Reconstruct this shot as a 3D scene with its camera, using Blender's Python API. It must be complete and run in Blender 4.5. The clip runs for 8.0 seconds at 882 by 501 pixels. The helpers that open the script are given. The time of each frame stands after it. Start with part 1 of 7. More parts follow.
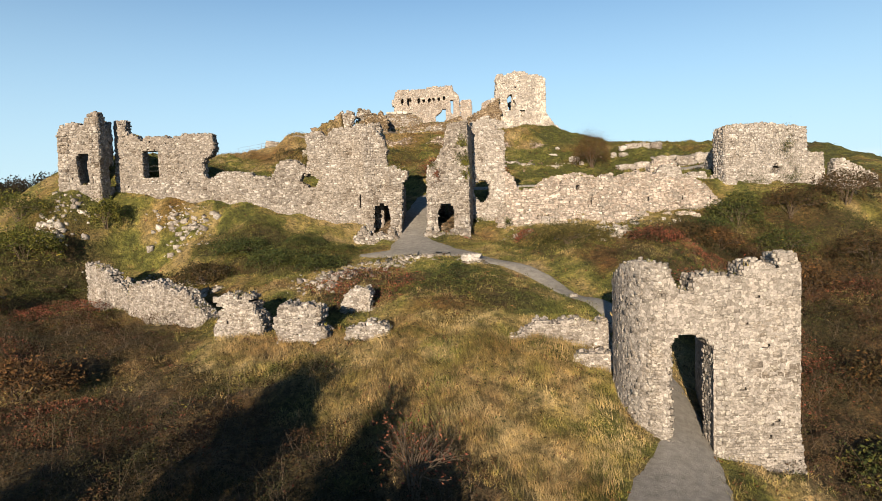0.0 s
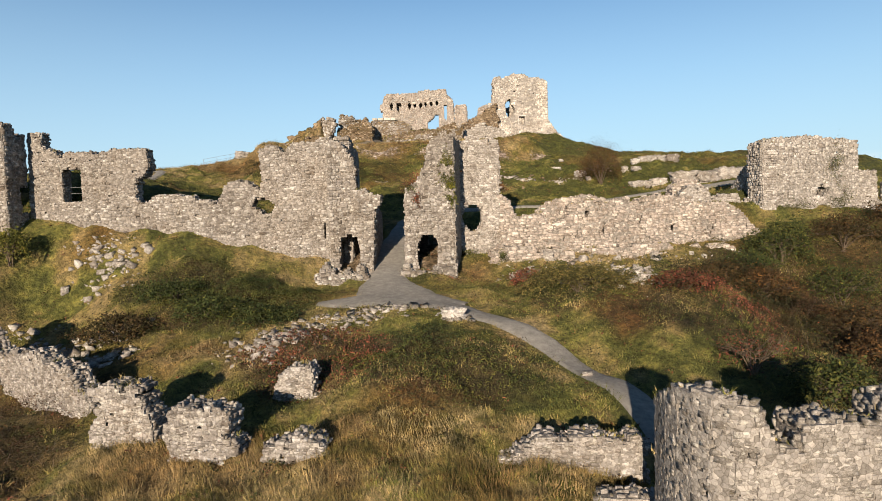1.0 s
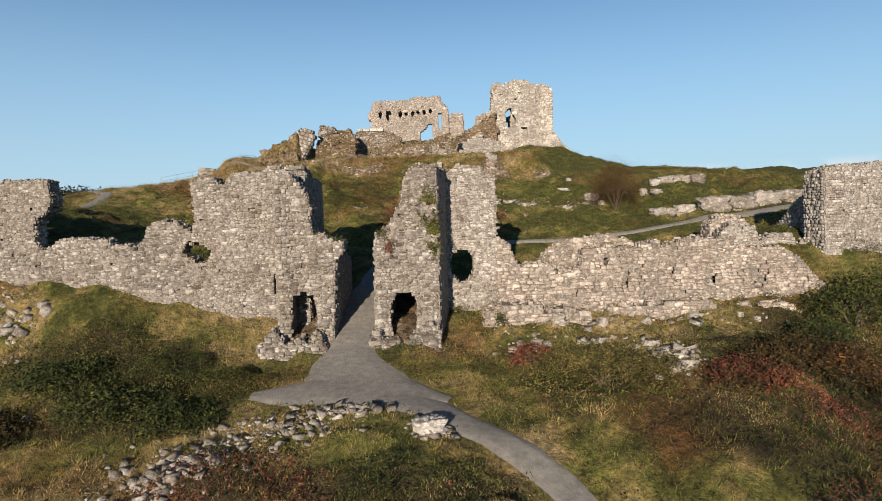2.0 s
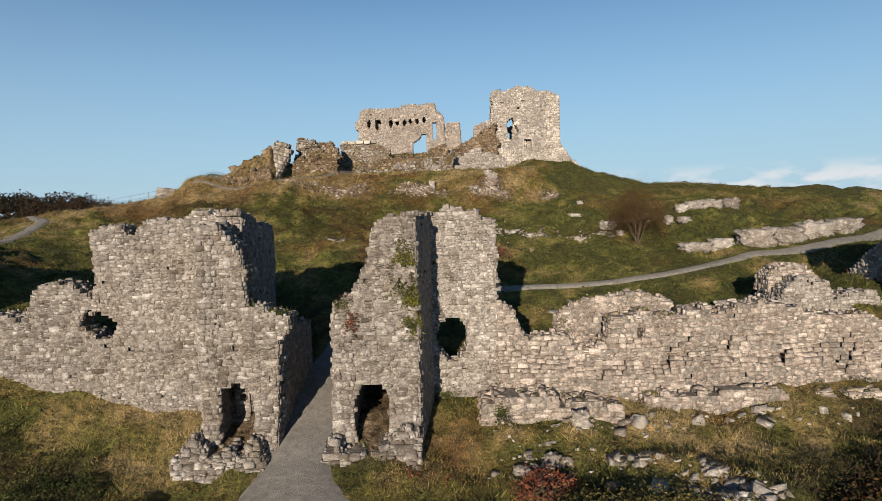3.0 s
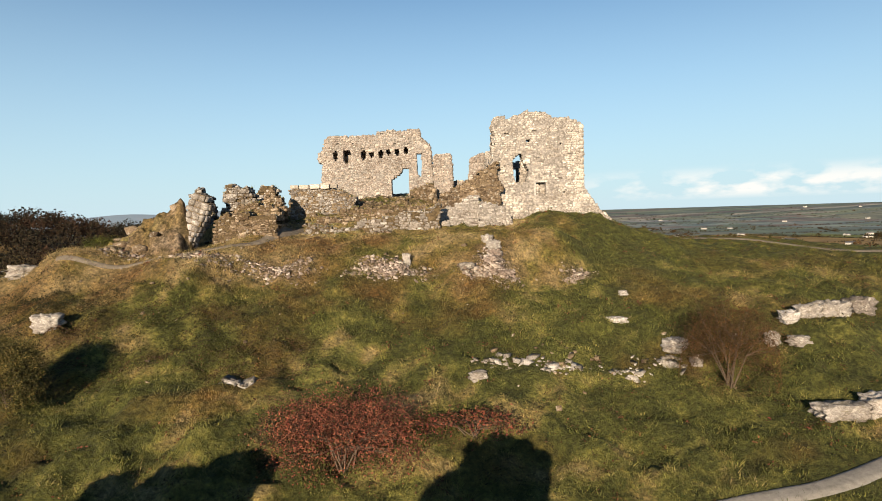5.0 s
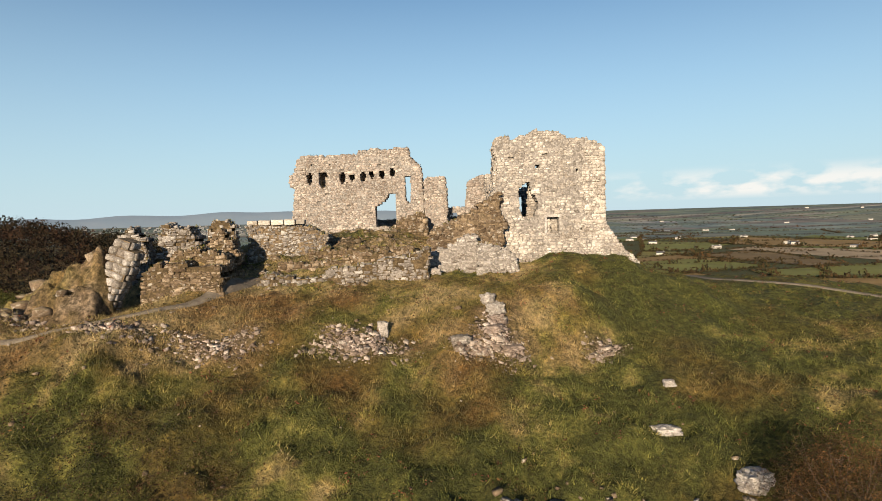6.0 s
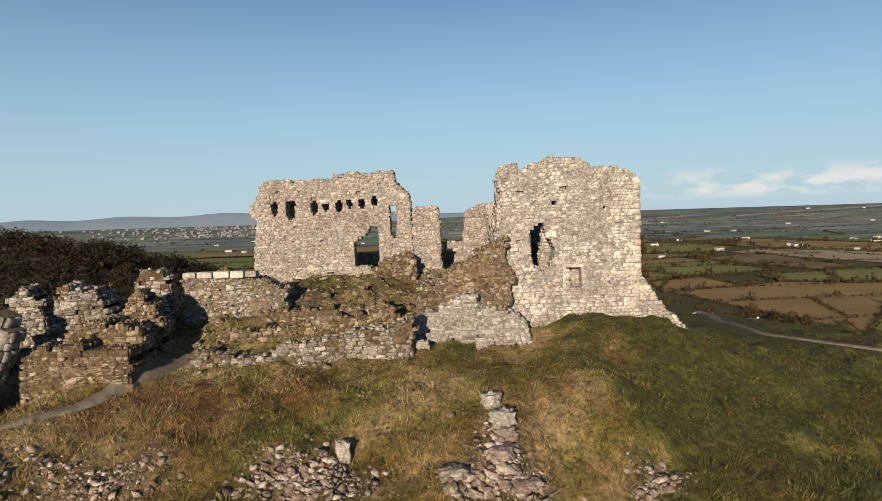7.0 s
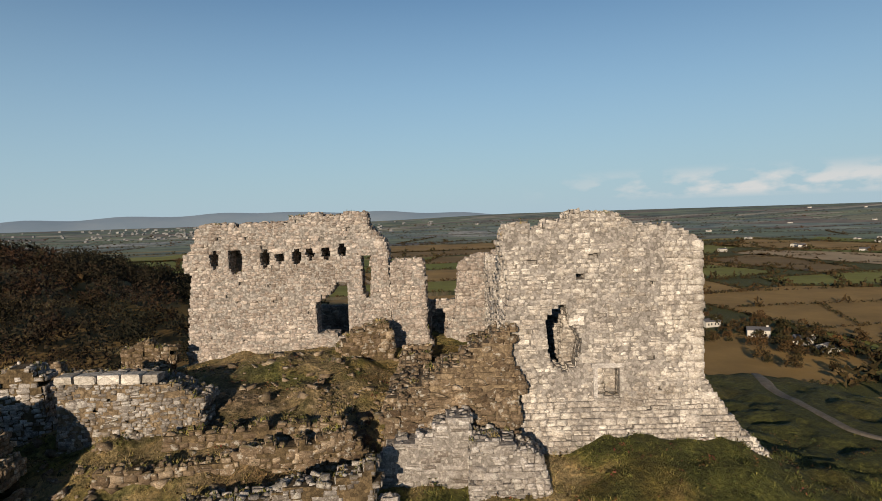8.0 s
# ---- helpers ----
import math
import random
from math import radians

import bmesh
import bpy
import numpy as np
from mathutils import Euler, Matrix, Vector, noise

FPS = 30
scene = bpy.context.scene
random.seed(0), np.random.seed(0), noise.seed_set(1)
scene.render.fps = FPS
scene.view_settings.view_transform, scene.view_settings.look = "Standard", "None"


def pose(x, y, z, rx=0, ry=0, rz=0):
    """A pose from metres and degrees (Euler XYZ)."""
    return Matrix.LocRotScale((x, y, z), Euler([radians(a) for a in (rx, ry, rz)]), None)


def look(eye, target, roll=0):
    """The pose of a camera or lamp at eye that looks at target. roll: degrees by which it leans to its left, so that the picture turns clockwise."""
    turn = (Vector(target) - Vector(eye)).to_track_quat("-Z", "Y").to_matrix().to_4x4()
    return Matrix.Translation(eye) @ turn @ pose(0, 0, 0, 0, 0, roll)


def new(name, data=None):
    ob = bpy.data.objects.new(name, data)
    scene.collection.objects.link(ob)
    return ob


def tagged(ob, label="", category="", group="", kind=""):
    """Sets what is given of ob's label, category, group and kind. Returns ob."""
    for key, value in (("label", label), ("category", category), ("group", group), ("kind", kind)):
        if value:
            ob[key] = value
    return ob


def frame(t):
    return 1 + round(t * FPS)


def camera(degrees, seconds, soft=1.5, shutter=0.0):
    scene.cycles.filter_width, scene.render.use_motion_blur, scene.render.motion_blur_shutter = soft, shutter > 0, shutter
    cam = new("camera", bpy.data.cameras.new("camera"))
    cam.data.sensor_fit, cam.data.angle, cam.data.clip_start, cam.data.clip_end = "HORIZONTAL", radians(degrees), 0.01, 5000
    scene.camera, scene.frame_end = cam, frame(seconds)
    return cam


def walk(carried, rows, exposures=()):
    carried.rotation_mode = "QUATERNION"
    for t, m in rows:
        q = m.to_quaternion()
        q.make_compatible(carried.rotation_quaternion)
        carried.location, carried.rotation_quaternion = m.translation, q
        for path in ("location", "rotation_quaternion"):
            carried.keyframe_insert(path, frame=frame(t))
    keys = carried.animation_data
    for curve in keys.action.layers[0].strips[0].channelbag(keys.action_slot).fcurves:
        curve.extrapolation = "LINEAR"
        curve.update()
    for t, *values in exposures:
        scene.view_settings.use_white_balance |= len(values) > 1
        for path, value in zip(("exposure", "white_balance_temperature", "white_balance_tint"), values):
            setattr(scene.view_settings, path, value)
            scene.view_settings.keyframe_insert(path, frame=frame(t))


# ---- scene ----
cam = camera(70.0, 8.0, soft=0.6)
METRES, EYE, TILT, LEAN, TURN = 64.0, 14.0, -3.2, 0.0, 0.0
ROWS = [
    (0.0, 0.0000, 0.0000, 0.0000, -0.01, -0.38, 1.80),
    (0.5, 0.0145, 0.0903, 0.0241, 0.01, -0.29, 1.76),
    (1.0, 0.0273, 0.1739, 0.0488, 0.04, -0.22, 1.67),
    (2.5, 0.0589, 0.4366, 0.1374, 0.18, -0.05, 1.56),
    (3.0, 0.0655, 0.5155, 0.1638, 0.17, -0.01, 1.54),
    (3.5, 0.0740, 0.6040, 0.1937, 0.20, 0.01, 1.52),
    (4.0, 0.0824, 0.6939, 0.2256, 0.24, 0.04, 1.55),
    (4.5, 0.0894, 0.7795, 0.2587, 0.25, 0.12, 1.52),
    (6.0, 0.1116, 1.0545, 0.3591, 0.32, 0.22, 1.54),
    (6.5, 0.1170, 1.1431, 0.3896, 0.32, 0.23, 1.59),
    (7.0, 0.1233, 1.2379, 0.4221, 0.32, 0.24, 1.60),
    (7.5, 0.1316, 1.3348, 0.4568, 0.36, 0.22, 1.63),
    (8.0, 0.1396, 1.4326, 0.4927, 0.35, 0.15, 1.68),
]
walk(cam, [(t, pose(0, 0, EYE, TILT, LEAN, TURN) @ pose(METRES * x, METRES * y, METRES * z, 90 + pitch, roll, yaw)) for t, x, y, z, yaw, pitch, roll in ROWS],
     exposures=[(0.0, 1.15, 6850, 11), (1.0, 1.0, 6600, 11), (2.5, 0.66, 6300, 11), (3.5, 0.58, 6450, 11), (4.5, 1.02, 6950, 11), (6.0, 0.88, 6950, 11), (6.5, 0.8, 6900, 11), (7.0, 0.62, 6750, 11), (8.0, 0.4, 6650, 11)])

# ---- world, sun ----
SUN_AZ, SUN_EL = 12.0, 12.5          # heading of the light (right of +y) and its height
world = bpy.data.worlds.new("sky")
scene.world = world
world.use_nodes = True
wn = world.node_tree.nodes
wl = world.node_tree.links
sky = wn.new("ShaderNodeTexSky")
sky.sky_type = "NISHITA"
sky.sun_disc = False
sky.sun_elevation = radians(SUN_EL)
sky.sun_rotation = radians(180 + SUN_AZ)
sky.altitude = 200
sky.air_density, sky.dust_density, sky.ozone_density = 1.0, 0.0, 3.2
wn["Background"].inputs[1].default_value = 0.075
# pale haze low over the horizon, all round, and a thin bank of low cumulus
tc = wn.new("ShaderNodeTexCoord")
sep_w = wn.new("ShaderNodeSeparateXYZ")
wl.new(tc.outputs["Generated"], sep_w.inputs[0])
hz = wn.new("ShaderNodeValToRGB")
for pos, val in ((0.0, 0.95), (0.06, 0.8), (0.2, 0.46), (0.36, 0.14), (1.0, 0.0)):
    el = hz.color_ramp.elements.new(pos) if 0 < pos < 1 else hz.color_ramp.elements[0 if pos == 0 else -1]
    el.position, el.color = pos, (val, val, val, 1)
wl.new(sep_w.outputs[2], hz.inputs[0])
hmix = wn.new("ShaderNodeMix")
hmix.data_type = "RGBA"
hmix.inputs[7].default_value = (3.95, 5.3, 6.3, 1)
wl.new(hz.outputs[0], hmix.inputs[0])
clear = wn.new("ShaderNodeMix")
clear.data_type, clear.blend_type = "RGBA", "MULTIPLY"
clear.inputs[0].default_value = 1.0
deep = wn.new("ShaderNodeValToRGB")
for k, (pos, col) in enumerate(((0.0, (0.6, 0.88, 0.97)), (0.2, (0.6, 0.88, 0.97)), (0.45, (0.4, 0.66, 0.8)), (1.0, (0.18, 0.3, 0.37)))):
    el = deep.color_ramp.elements.new(pos) if 0 < k < 3 else deep.color_ramp.elements[0 if k == 0 else -1]
    el.position, el.color = pos, (*col, 1)
wl.new(sep_w.outputs[2], deep.inputs[0])
wl.new(deep.outputs[0], clear.inputs[7])
wl.new(sky.outputs[0], clear.inputs[6])
wl.new(clear.outputs[2], hmix.inputs[6])
cmap = wn.new("ShaderNodeMapping")
cmap.inputs["Scale"].default_value = (1, 1, 2.6)
wl.new(tc.outputs["Generated"], cmap.inputs[0])
cn = wn.new("ShaderNodeTexNoise")
cn.inputs["Scale"].default_value, cn.inputs["Detail"].default_value = 15.0, 7
wl.new(cmap.outputs[0], cn.inputs[0])
band = wn.new("ShaderNodeValToRGB")
for pos, val in ((0.0, 0.0), (0.016, 0.0), (0.026, 0.75), (0.044, 0.7), (0.064, 0.0)):
    el = band.color_ramp.elements.new(pos) if pos else band.color_ramp.elements[0]
    el.position, el.color = pos, (val, val, val, 1)
band.color_ramp.elements[-1].color = (0, 0, 0, 1)
wl.new(sep_w.outputs[2], band.inputs[0])
puff = wn.new("ShaderNodeMapRange")
puff.inputs[1].default_value, puff.inputs[2].default_value = 0.45, 0.58
wl.new(cn.outputs[0], puff.inputs[0])
east = wn.new("ShaderNodeMapRange")
east.inputs[1].default_value, east.inputs[2].default_value = 0.12, 0.4
wl.new(sep_w.outputs[0], east.inputs[0])
mul = wn.new("ShaderNodeMath")
mul.operation = "MULTIPLY"
wl.new(puff.outputs[0], mul.inputs[0])
wl.new(band.outputs[0], mul.inputs[1])
mul2 = wn.new("ShaderNodeMath")
mul2.operation = "MULTIPLY"
wl.new(mul.outputs[0], mul2.inputs[0])
wl.new(east.outputs[0], mul2.inputs[1])
cmix = wn.new("ShaderNodeMix")
cmix.data_type = "RGBA"
cmix.inputs[7].default_value = (7.4, 7.2, 7.0, 1)
wl.new(mul2.outputs[0], cmix.inputs[0])
wl.new(hmix.outputs[2], cmix.inputs[6])
wl.new(cmix.outputs[2], wn["Background"].inputs[0])
sun = new("sun", bpy.data.lights.new("sun", "SUN"))
sun.data.energy, sun.data.angle, sun.data.color = 5.0, radians(0.6), (1.0, 0.825, 0.61)
sun.matrix_world = look((0, 0, 80), (math.sin(radians(SUN_AZ)) * 100, math.cos(radians(SUN_AZ)) * 100, 80 - 100 * math.tan(radians(SUN_EL))))


# ---- materials ----
def ramp_of(nt, fac, stops, constant=False):
    r = nt.nodes.new("ShaderNodeValToRGB")
    e = r.color_ramp.elements
    while len(e) < len(stops):
        e.new(0.5)
    for k, (p, c) in enumerate(stops):
        e[k].position, e[k].color = p, (*c, 1)
    if constant:
        r.color_ramp.interpolation = "CONSTANT"
    nt.links.new(fac, r.inputs[0])
    return r.outputs[0]


def noise_of(nt, scale, detail=5, rough=0.6, out="Fac", stretch=None):
    geo = nt.nodes.new("ShaderNodeNewGeometry")
    n = nt.nodes.new("ShaderNodeTexNoise")
    n.inputs["Scale"].default_value, n.inputs["Detail"].default_value, n.inputs["Roughness"].default_value = scale, detail, rough
    if stretch:
        m = nt.nodes.new("ShaderNodeMapping")
        m.inputs["Scale"].default_value = stretch
        nt.links.new(geo.outputs["Position"], m.inputs[0])
        nt.links.new(m.outputs[0], n.inputs[0])
    else:
        nt.links.new(geo.outputs["Position"], n.inputs[0])
    return n.outputs[out]


def mix_of(nt, fac, a, b, mode="MIX"):
    m = nt.nodes.new("ShaderNodeMix")
    m.data_type, m.blend_type = "RGBA", mode
    for sock, v in ((m.inputs[0], fac), (m.inputs[6], a), (m.inputs[7], b)):
        if isinstance(v, (int, float)):
            sock.default_value = v
        elif isinstance(v, tuple):
            sock.default_value = (*v, 1)
        else:
            nt.links.new(v, sock)
    return m.outputs[2]


def math_of(nt, op, a, b=0.0, clamp=False):
    m = nt.nodes.new("ShaderNodeMath")
    m.operation, m.use_clamp = op, clamp
    for sock, v in ((m.inputs[0], a), (m.inputs[1], b)):
        if isinstance(v, (int, float)):
            sock.default_value = v
        else:
            nt.links.new(v, sock)
    return m.outputs[0]


def piece_random(nt):
    """One random number for each piece, whether an object of its own or an island of a joined mesh."""
    a = nt.nodes.new("ShaderNodeObjectInfo").outputs["Random"]
    b = nt.nodes.new("ShaderNodeNewGeometry").outputs["Random Per Island"]
    return math_of(nt, "FRACT", math_of(nt, "ADD", a, b))


def begin(name, rough=0.9):
    m = bpy.data.materials.new(name)
    m.use_nodes = True
    nt = m.node_tree
    bsdf = nt.nodes["Principled BSDF"]
    bsdf.inputs["Roughness"].default_value = rough
    bsdf.inputs["Specular IOR Level"].default_value = 0.25
    return m, nt, bsdf


def bump_to(nt, bsdf, height, strength, distance):
    b = nt.nodes.new("ShaderNodeBump")
    b.inputs["Strength"].default_value, b.inputs["Distance"].default_value = strength, distance
    nt.links.new(height, b.inputs["Height"])
    nt.links.new(b.outputs[0], bsdf.inputs["Normal"])


def stone_material(name, dark, mid, light, moss=0.5, brown=0.5, rubble=5.5):
    m, nt, bsdf = begin(name, 0.92)
    rnd = piece_random(nt)
    tone = lambda c, k: tuple(v * k for v in c)
    col = ramp_of(nt, rnd, [(0.0, tone(dark, 1.0)), (0.2, tone(mid, 0.86)), (0.7, tone(mid, 1.08)), (0.88, tone(light, 0.98)), (1.0, tone(light, 1.06))])
    # broad weathering: warm brown and grey runs
    big = noise_of(nt, 0.3, 5, 0.65)
    col = mix_of(nt, ramp_of(nt, big, [(0.46, (0, 0, 0)), (0.66, (0.7, 0.7, 0.7))]), col, mix_of(nt, brown, col, (0.17, 0.13, 0.09)))
    # pitted, speckled surface
    fine = noise_of(nt, 9.0, 9, 0.78)
    col = mix_of(nt, 1.0, col, ramp_of(nt, fine, [(0.32, (0.42, 0.4, 0.37)), (0.45, (0.9, 0.89, 0.88)), (0.56, (1.08, 1.07, 1.06)), (0.7, (1.34, 1.33, 1.31))]), "MULTIPLY")
    # small rubble pinned between the larger stones
    geo_ = nt.nodes.new("ShaderNodeNewGeometry")
    cells, edges = nt.nodes.new("ShaderNodeTexVoronoi"), nt.nodes.new("ShaderNodeTexVoronoi")
    edges.feature = "DISTANCE_TO_EDGE"
    flat_ = nt.nodes.new("ShaderNodeMapping")
    flat_.inputs["Scale"].default_value = (1.0, 1.0, 1.9)
    nt.links.new(geo_.outputs["Position"], flat_.inputs[0])
    bend = mix_of(nt, 0.09, flat_.outputs[0], noise_of(nt, 6.0, 3, 0.6, "Color"), "ADD")
    for v in (cells, edges):
        v.inputs["Scale"].default_value = rubble
        nt.links.new(bend, v.inputs["Vector"])
    col = mix_of(nt, 1.0, col, ramp_of(nt, cells.outputs["Color"], [(0.2, (0.8, 0.79, 0.78)), (0.5, (1.0, 1.0, 1.0)), (0.8, (1.2, 1.2, 1.19))]), "MULTIPLY")
    col = mix_of(nt, 1.0, col, ramp_of(nt, edges.outputs["Distance"], [(0.0, (0.68, 0.66, 0.63)), (0.1, (1.0, 1.0, 1.0))]), "MULTIPLY")
    grit = noise_of(nt, 28.0, 4, 0.7)
    col = mix_of(nt, 1.0, col, ramp_of(nt, grit, [(0.34, (0.68, 0.67, 0.65)), (0.62, (1.16, 1.16, 1.15))]), "MULTIPLY")
    # washed and stained patches
    patch = noise_of(nt, 0.5, 8, 0.7)
    col = mix_of(nt, 1.0, col, ramp_of(nt, patch, [(0.34, (0.6, 0.57, 0.54)), (0.5, (1.0, 1.0, 1.0)), (0.66, (1.3, 1.3, 1.3))]), "MULTIPLY")
    # pale crusts of lichen with sharp edges
    spots = ramp_of(nt, noise_of(nt, 2.6, 7, 0.72), [(0.56, (0, 0, 0)), (0.6, (1, 1, 1))])
    col = mix_of(nt, math_of(nt, "MULTIPLY", spots, 0.42), col, (0.5, 0.49, 0.45))
    geo = nt.nodes.new("ShaderNodeNewGeometry")
    sep = nt.nodes.new("ShaderNodeSeparateXYZ")
    nt.links.new(geo.outputs["True Normal"], sep.inputs[0])
    up = math_of(nt, "MULTIPLY", math_of(nt, "SUBTRACT", sep.outputs[2], 0.5, True), 2.5, True)
    grow = math_of(nt, "MULTIPLY", up, ramp_of(nt, noise_of(nt, 2.8, 6, 0.72), [(0.44, (0, 0, 0)), (0.58, (1, 1, 1))]))
    col = mix_of(nt, math_of(nt, "MULTIPLY", grow, moss * 0.7), col, (0.11, 0.095, 0.05))
    nt.links.new(col, bsdf.inputs["Base Color"])
    bump_to(nt, bsdf, mix_of(nt, 0.4, fine, grit), 0.9, 0.035)
    return m


MAT_STONE = stone_material("limestone", (0.1139, 0.1001, 0.0918), (0.2118, 0.1992, 0.1946), (0.3247, 0.3167, 0.3164), 0.8)
MAT_STONE_PALE = stone_material("pale_limestone", (0.1632, 0.1462, 0.1383), (0.2778, 0.2646, 0.2592), (0.3942, 0.3831, 0.3862), 0.7, 0.35)
MAT_STONE_BROWN = stone_material("weathered_limestone", (0.0756, 0.0534, 0.0353), (0.1544, 0.1164, 0.0823), (0.2581, 0.2085, 0.1579), 0.9)


MAT_STONE_GATE = stone_material("gate_limestone", (0.1757, 0.1660, 0.1606), (0.2109, 0.1998, 0.1931), (0.2517, 0.2412, 0.2364), 0.7, 0.4, 6.5)
MAT_CAP = stone_material("capstone_limestone", (0.36, 0.345, 0.325), (0.44, 0.425, 0.405), (0.52, 0.505, 0.49), 0.3, 0.1, 2.0)
MAT_STONE_FRAGMENT = stone_material("fragment_limestone", (0.1457, 0.1337, 0.1301), (0.2291, 0.2168, 0.2151), (0.3355, 0.3267, 0.3319), 0.7)
MAT_STONE_KEEP = stone_material("keep_limestone", (0.3033, 0.2802, 0.2650), (0.3909, 0.3678, 0.3493), (0.4971, 0.4768, 0.4582), 0.7, 0.2)
MAT_STONE_HALL = stone_material("hall_limestone", (0.1986, 0.1715, 0.1579), (0.3082, 0.2721, 0.2551), (0.4283, 0.3885, 0.3671), 0.8, 0.3)


def mortar_material(name, a, b):
    """Weathered lime mortar crowded with small rubble."""
    m, nt, bsdf = begin(name, 0.95)
    col = ramp_of(nt, noise_of(nt, 2.2, 6, 0.65), [(0.3, a), (0.7, b)])
    geo = nt.nodes.new("ShaderNodeNewGeometry")
    cells, edges = nt.nodes.new("ShaderNodeTexVoronoi"), nt.nodes.new("ShaderNodeTexVoronoi")
    edges.feature = "DISTANCE_TO_EDGE"
    for v in (cells, edges):
        v.inputs["Scale"].default_value = 6.5
        nt.links.new(geo.outputs["Position"], v.inputs["Vector"])
    col = mix_of(nt, 1.0, col, ramp_of(nt, cells.outputs["Color"], [(0.2, (0.7, 0.69, 0.67)), (0.5, (1.0, 1.0, 1.0)), (0.8, (1.35, 1.35, 1.33))]), "MULTIPLY")
    col = mix_of(nt, 1.0, col, ramp_of(nt, edges.outputs["Distance"], [(0.0, (0.62, 0.6, 0.57)), (0.1, (1.0, 1.0, 1.0))]), "MULTIPLY")
    fine = noise_of(nt, 9.0, 8, 0.78)
    col = mix_of(nt, 1.0, col, ramp_of(nt, fine, [(0.34, (0.6, 0.59, 0.57)), (0.5, (1.0, 1.0, 1.0)), (0.66, (1.25, 1.25, 1.24))]), "MULTIPLY")
    nt.links.new(col, bsdf.inputs["Base Color"])
    bump_to(nt, bsdf, mix_of(nt, 0.4, edges.outputs["Distance"], fine), 0.9, 0.05)
    return m


MAT_MORTAR = mortar_material("mortar", (0.1346, 0.1197, 0.1106), (0.2287, 0.2114, 0.1981))
MAT_MORTAR_PALE = mortar_material("pale_mortar", (0.1769, 0.1624, 0.1527), (0.2658, 0.2513, 0.2417))
MAT_EARTH_CORE = mortar_material("earthy_core", (0.045, 0.033, 0.018), (0.12, 0.088, 0.052))
MAT_RUBBLE_CORE = mortar_material("rubble_core", (0.0922, 0.0679, 0.0439), (0.1866, 0.1436, 0.0972))


def ground_material():
    """Turf: the attributes dry and scrub tell straw from green grass and brown scrub litter."""
    m, nt, bsdf = begin("turf", 0.95)
    dry = nt.nodes.new("ShaderNodeAttribute")
    dry.attribute_name = "dry"
    scr = nt.nodes.new("ShaderNodeAttribute")
    scr.attribute_name = "scrub"
    n1 = noise_of(nt, 0.5, 6, 0.7)
    n2 = noise_of(nt, 5.0, 5, 0.7)
    f = math_of(nt, "ADD", dry.outputs["Fac"], math_of(nt, "MULTIPLY", math_of(nt, "SUBTRACT", n1, 0.5), 1.3), True)
    col = ramp_of(nt, f, [(0.1, (0.052, 0.056, 0.014)), (0.35, (0.105, 0.104, 0.027)), (0.62, (0.165, 0.13, 0.05)), (1.0, (0.245, 0.188, 0.096))])
    col = mix_of(nt, scr.outputs["Fac"], col, (0.036, 0.024, 0.0136))
    rust = nt.nodes.new("ShaderNodeAttribute")
    rust.attribute_name = "rust"
    col = mix_of(nt, rust.outputs["Fac"], col, (0.09, 0.046, 0.015))
    dirt = nt.nodes.new("ShaderNodeAttribute")
    dirt.attribute_name = "bare"
    col = mix_of(nt, dirt.outputs["Fac"], col, ramp_of(nt, noise_of(nt, 1.1, 7, 0.7), [(0.35, (0.055, 0.04, 0.022)), (0.5, (0.11, 0.08, 0.05)), (0.66, (0.18, 0.145, 0.11))]))
    n3 = noise_of(nt, 2.2, 7, 0.75)
    col = mix_of(nt, 1.0, col, ramp_of(nt, n3, [(0.34, (0.35, 0.38, 0.3)), (0.5, (1.0, 1.0, 1.0)), (0.66, (1.8, 1.65, 1.45))]), "MULTIPLY")
    col = mix_of(nt, 1.0, col, ramp_of(nt, n2, [(0.3, (0.5, 0.5, 0.5)), (0.7, (1.5, 1.5, 1.5))]), "MULTIPLY")
    nt.links.new(col, bsdf.inputs["Base Color"])
    bump_to(nt, bsdf, mix_of(nt, 0.5, n2, n3), 1.0, 0.35)
    return m


def blade_material(name, stops, rough=0.85, vary=0.85):
    """Grass and leaves; dry shifts each piece between the colours."""
    m, nt, bsdf = begin(name, rough)
    dry = nt.nodes.new("ShaderNodeAttribute")
    dry.attribute_name = "dry"
    rnd = piece_random(nt)
    f = math_of(nt, "ADD", dry.outputs["Fac"], math_of(nt, "MULTIPLY", math_of(nt, "SUBTRACT", rnd, 0.5), vary), True)
    rust = nt.nodes.new("ShaderNodeAttribute")
    rust.attribute_name = "rust"
    col = mix_of(nt, math_of(nt, "MULTIPLY", rust.outputs["Fac"], 0.75), ramp_of(nt, f, stops), (0.115, 0.068, 0.03))
    # lush and withered tufts
    tuft = noise_of(nt, 1.3, 6, 0.72)
    col = mix_of(nt, 1.0, col, ramp_of(nt, tuft, [(0.38, (0.32, 0.36, 0.32)), (0.5, (1.0, 1.0, 1.0)), (0.62, (1.75, 1.65, 1.5))]), "MULTIPLY")
    nt.links.new(col, bsdf.inputs["Base Color"])
    return m


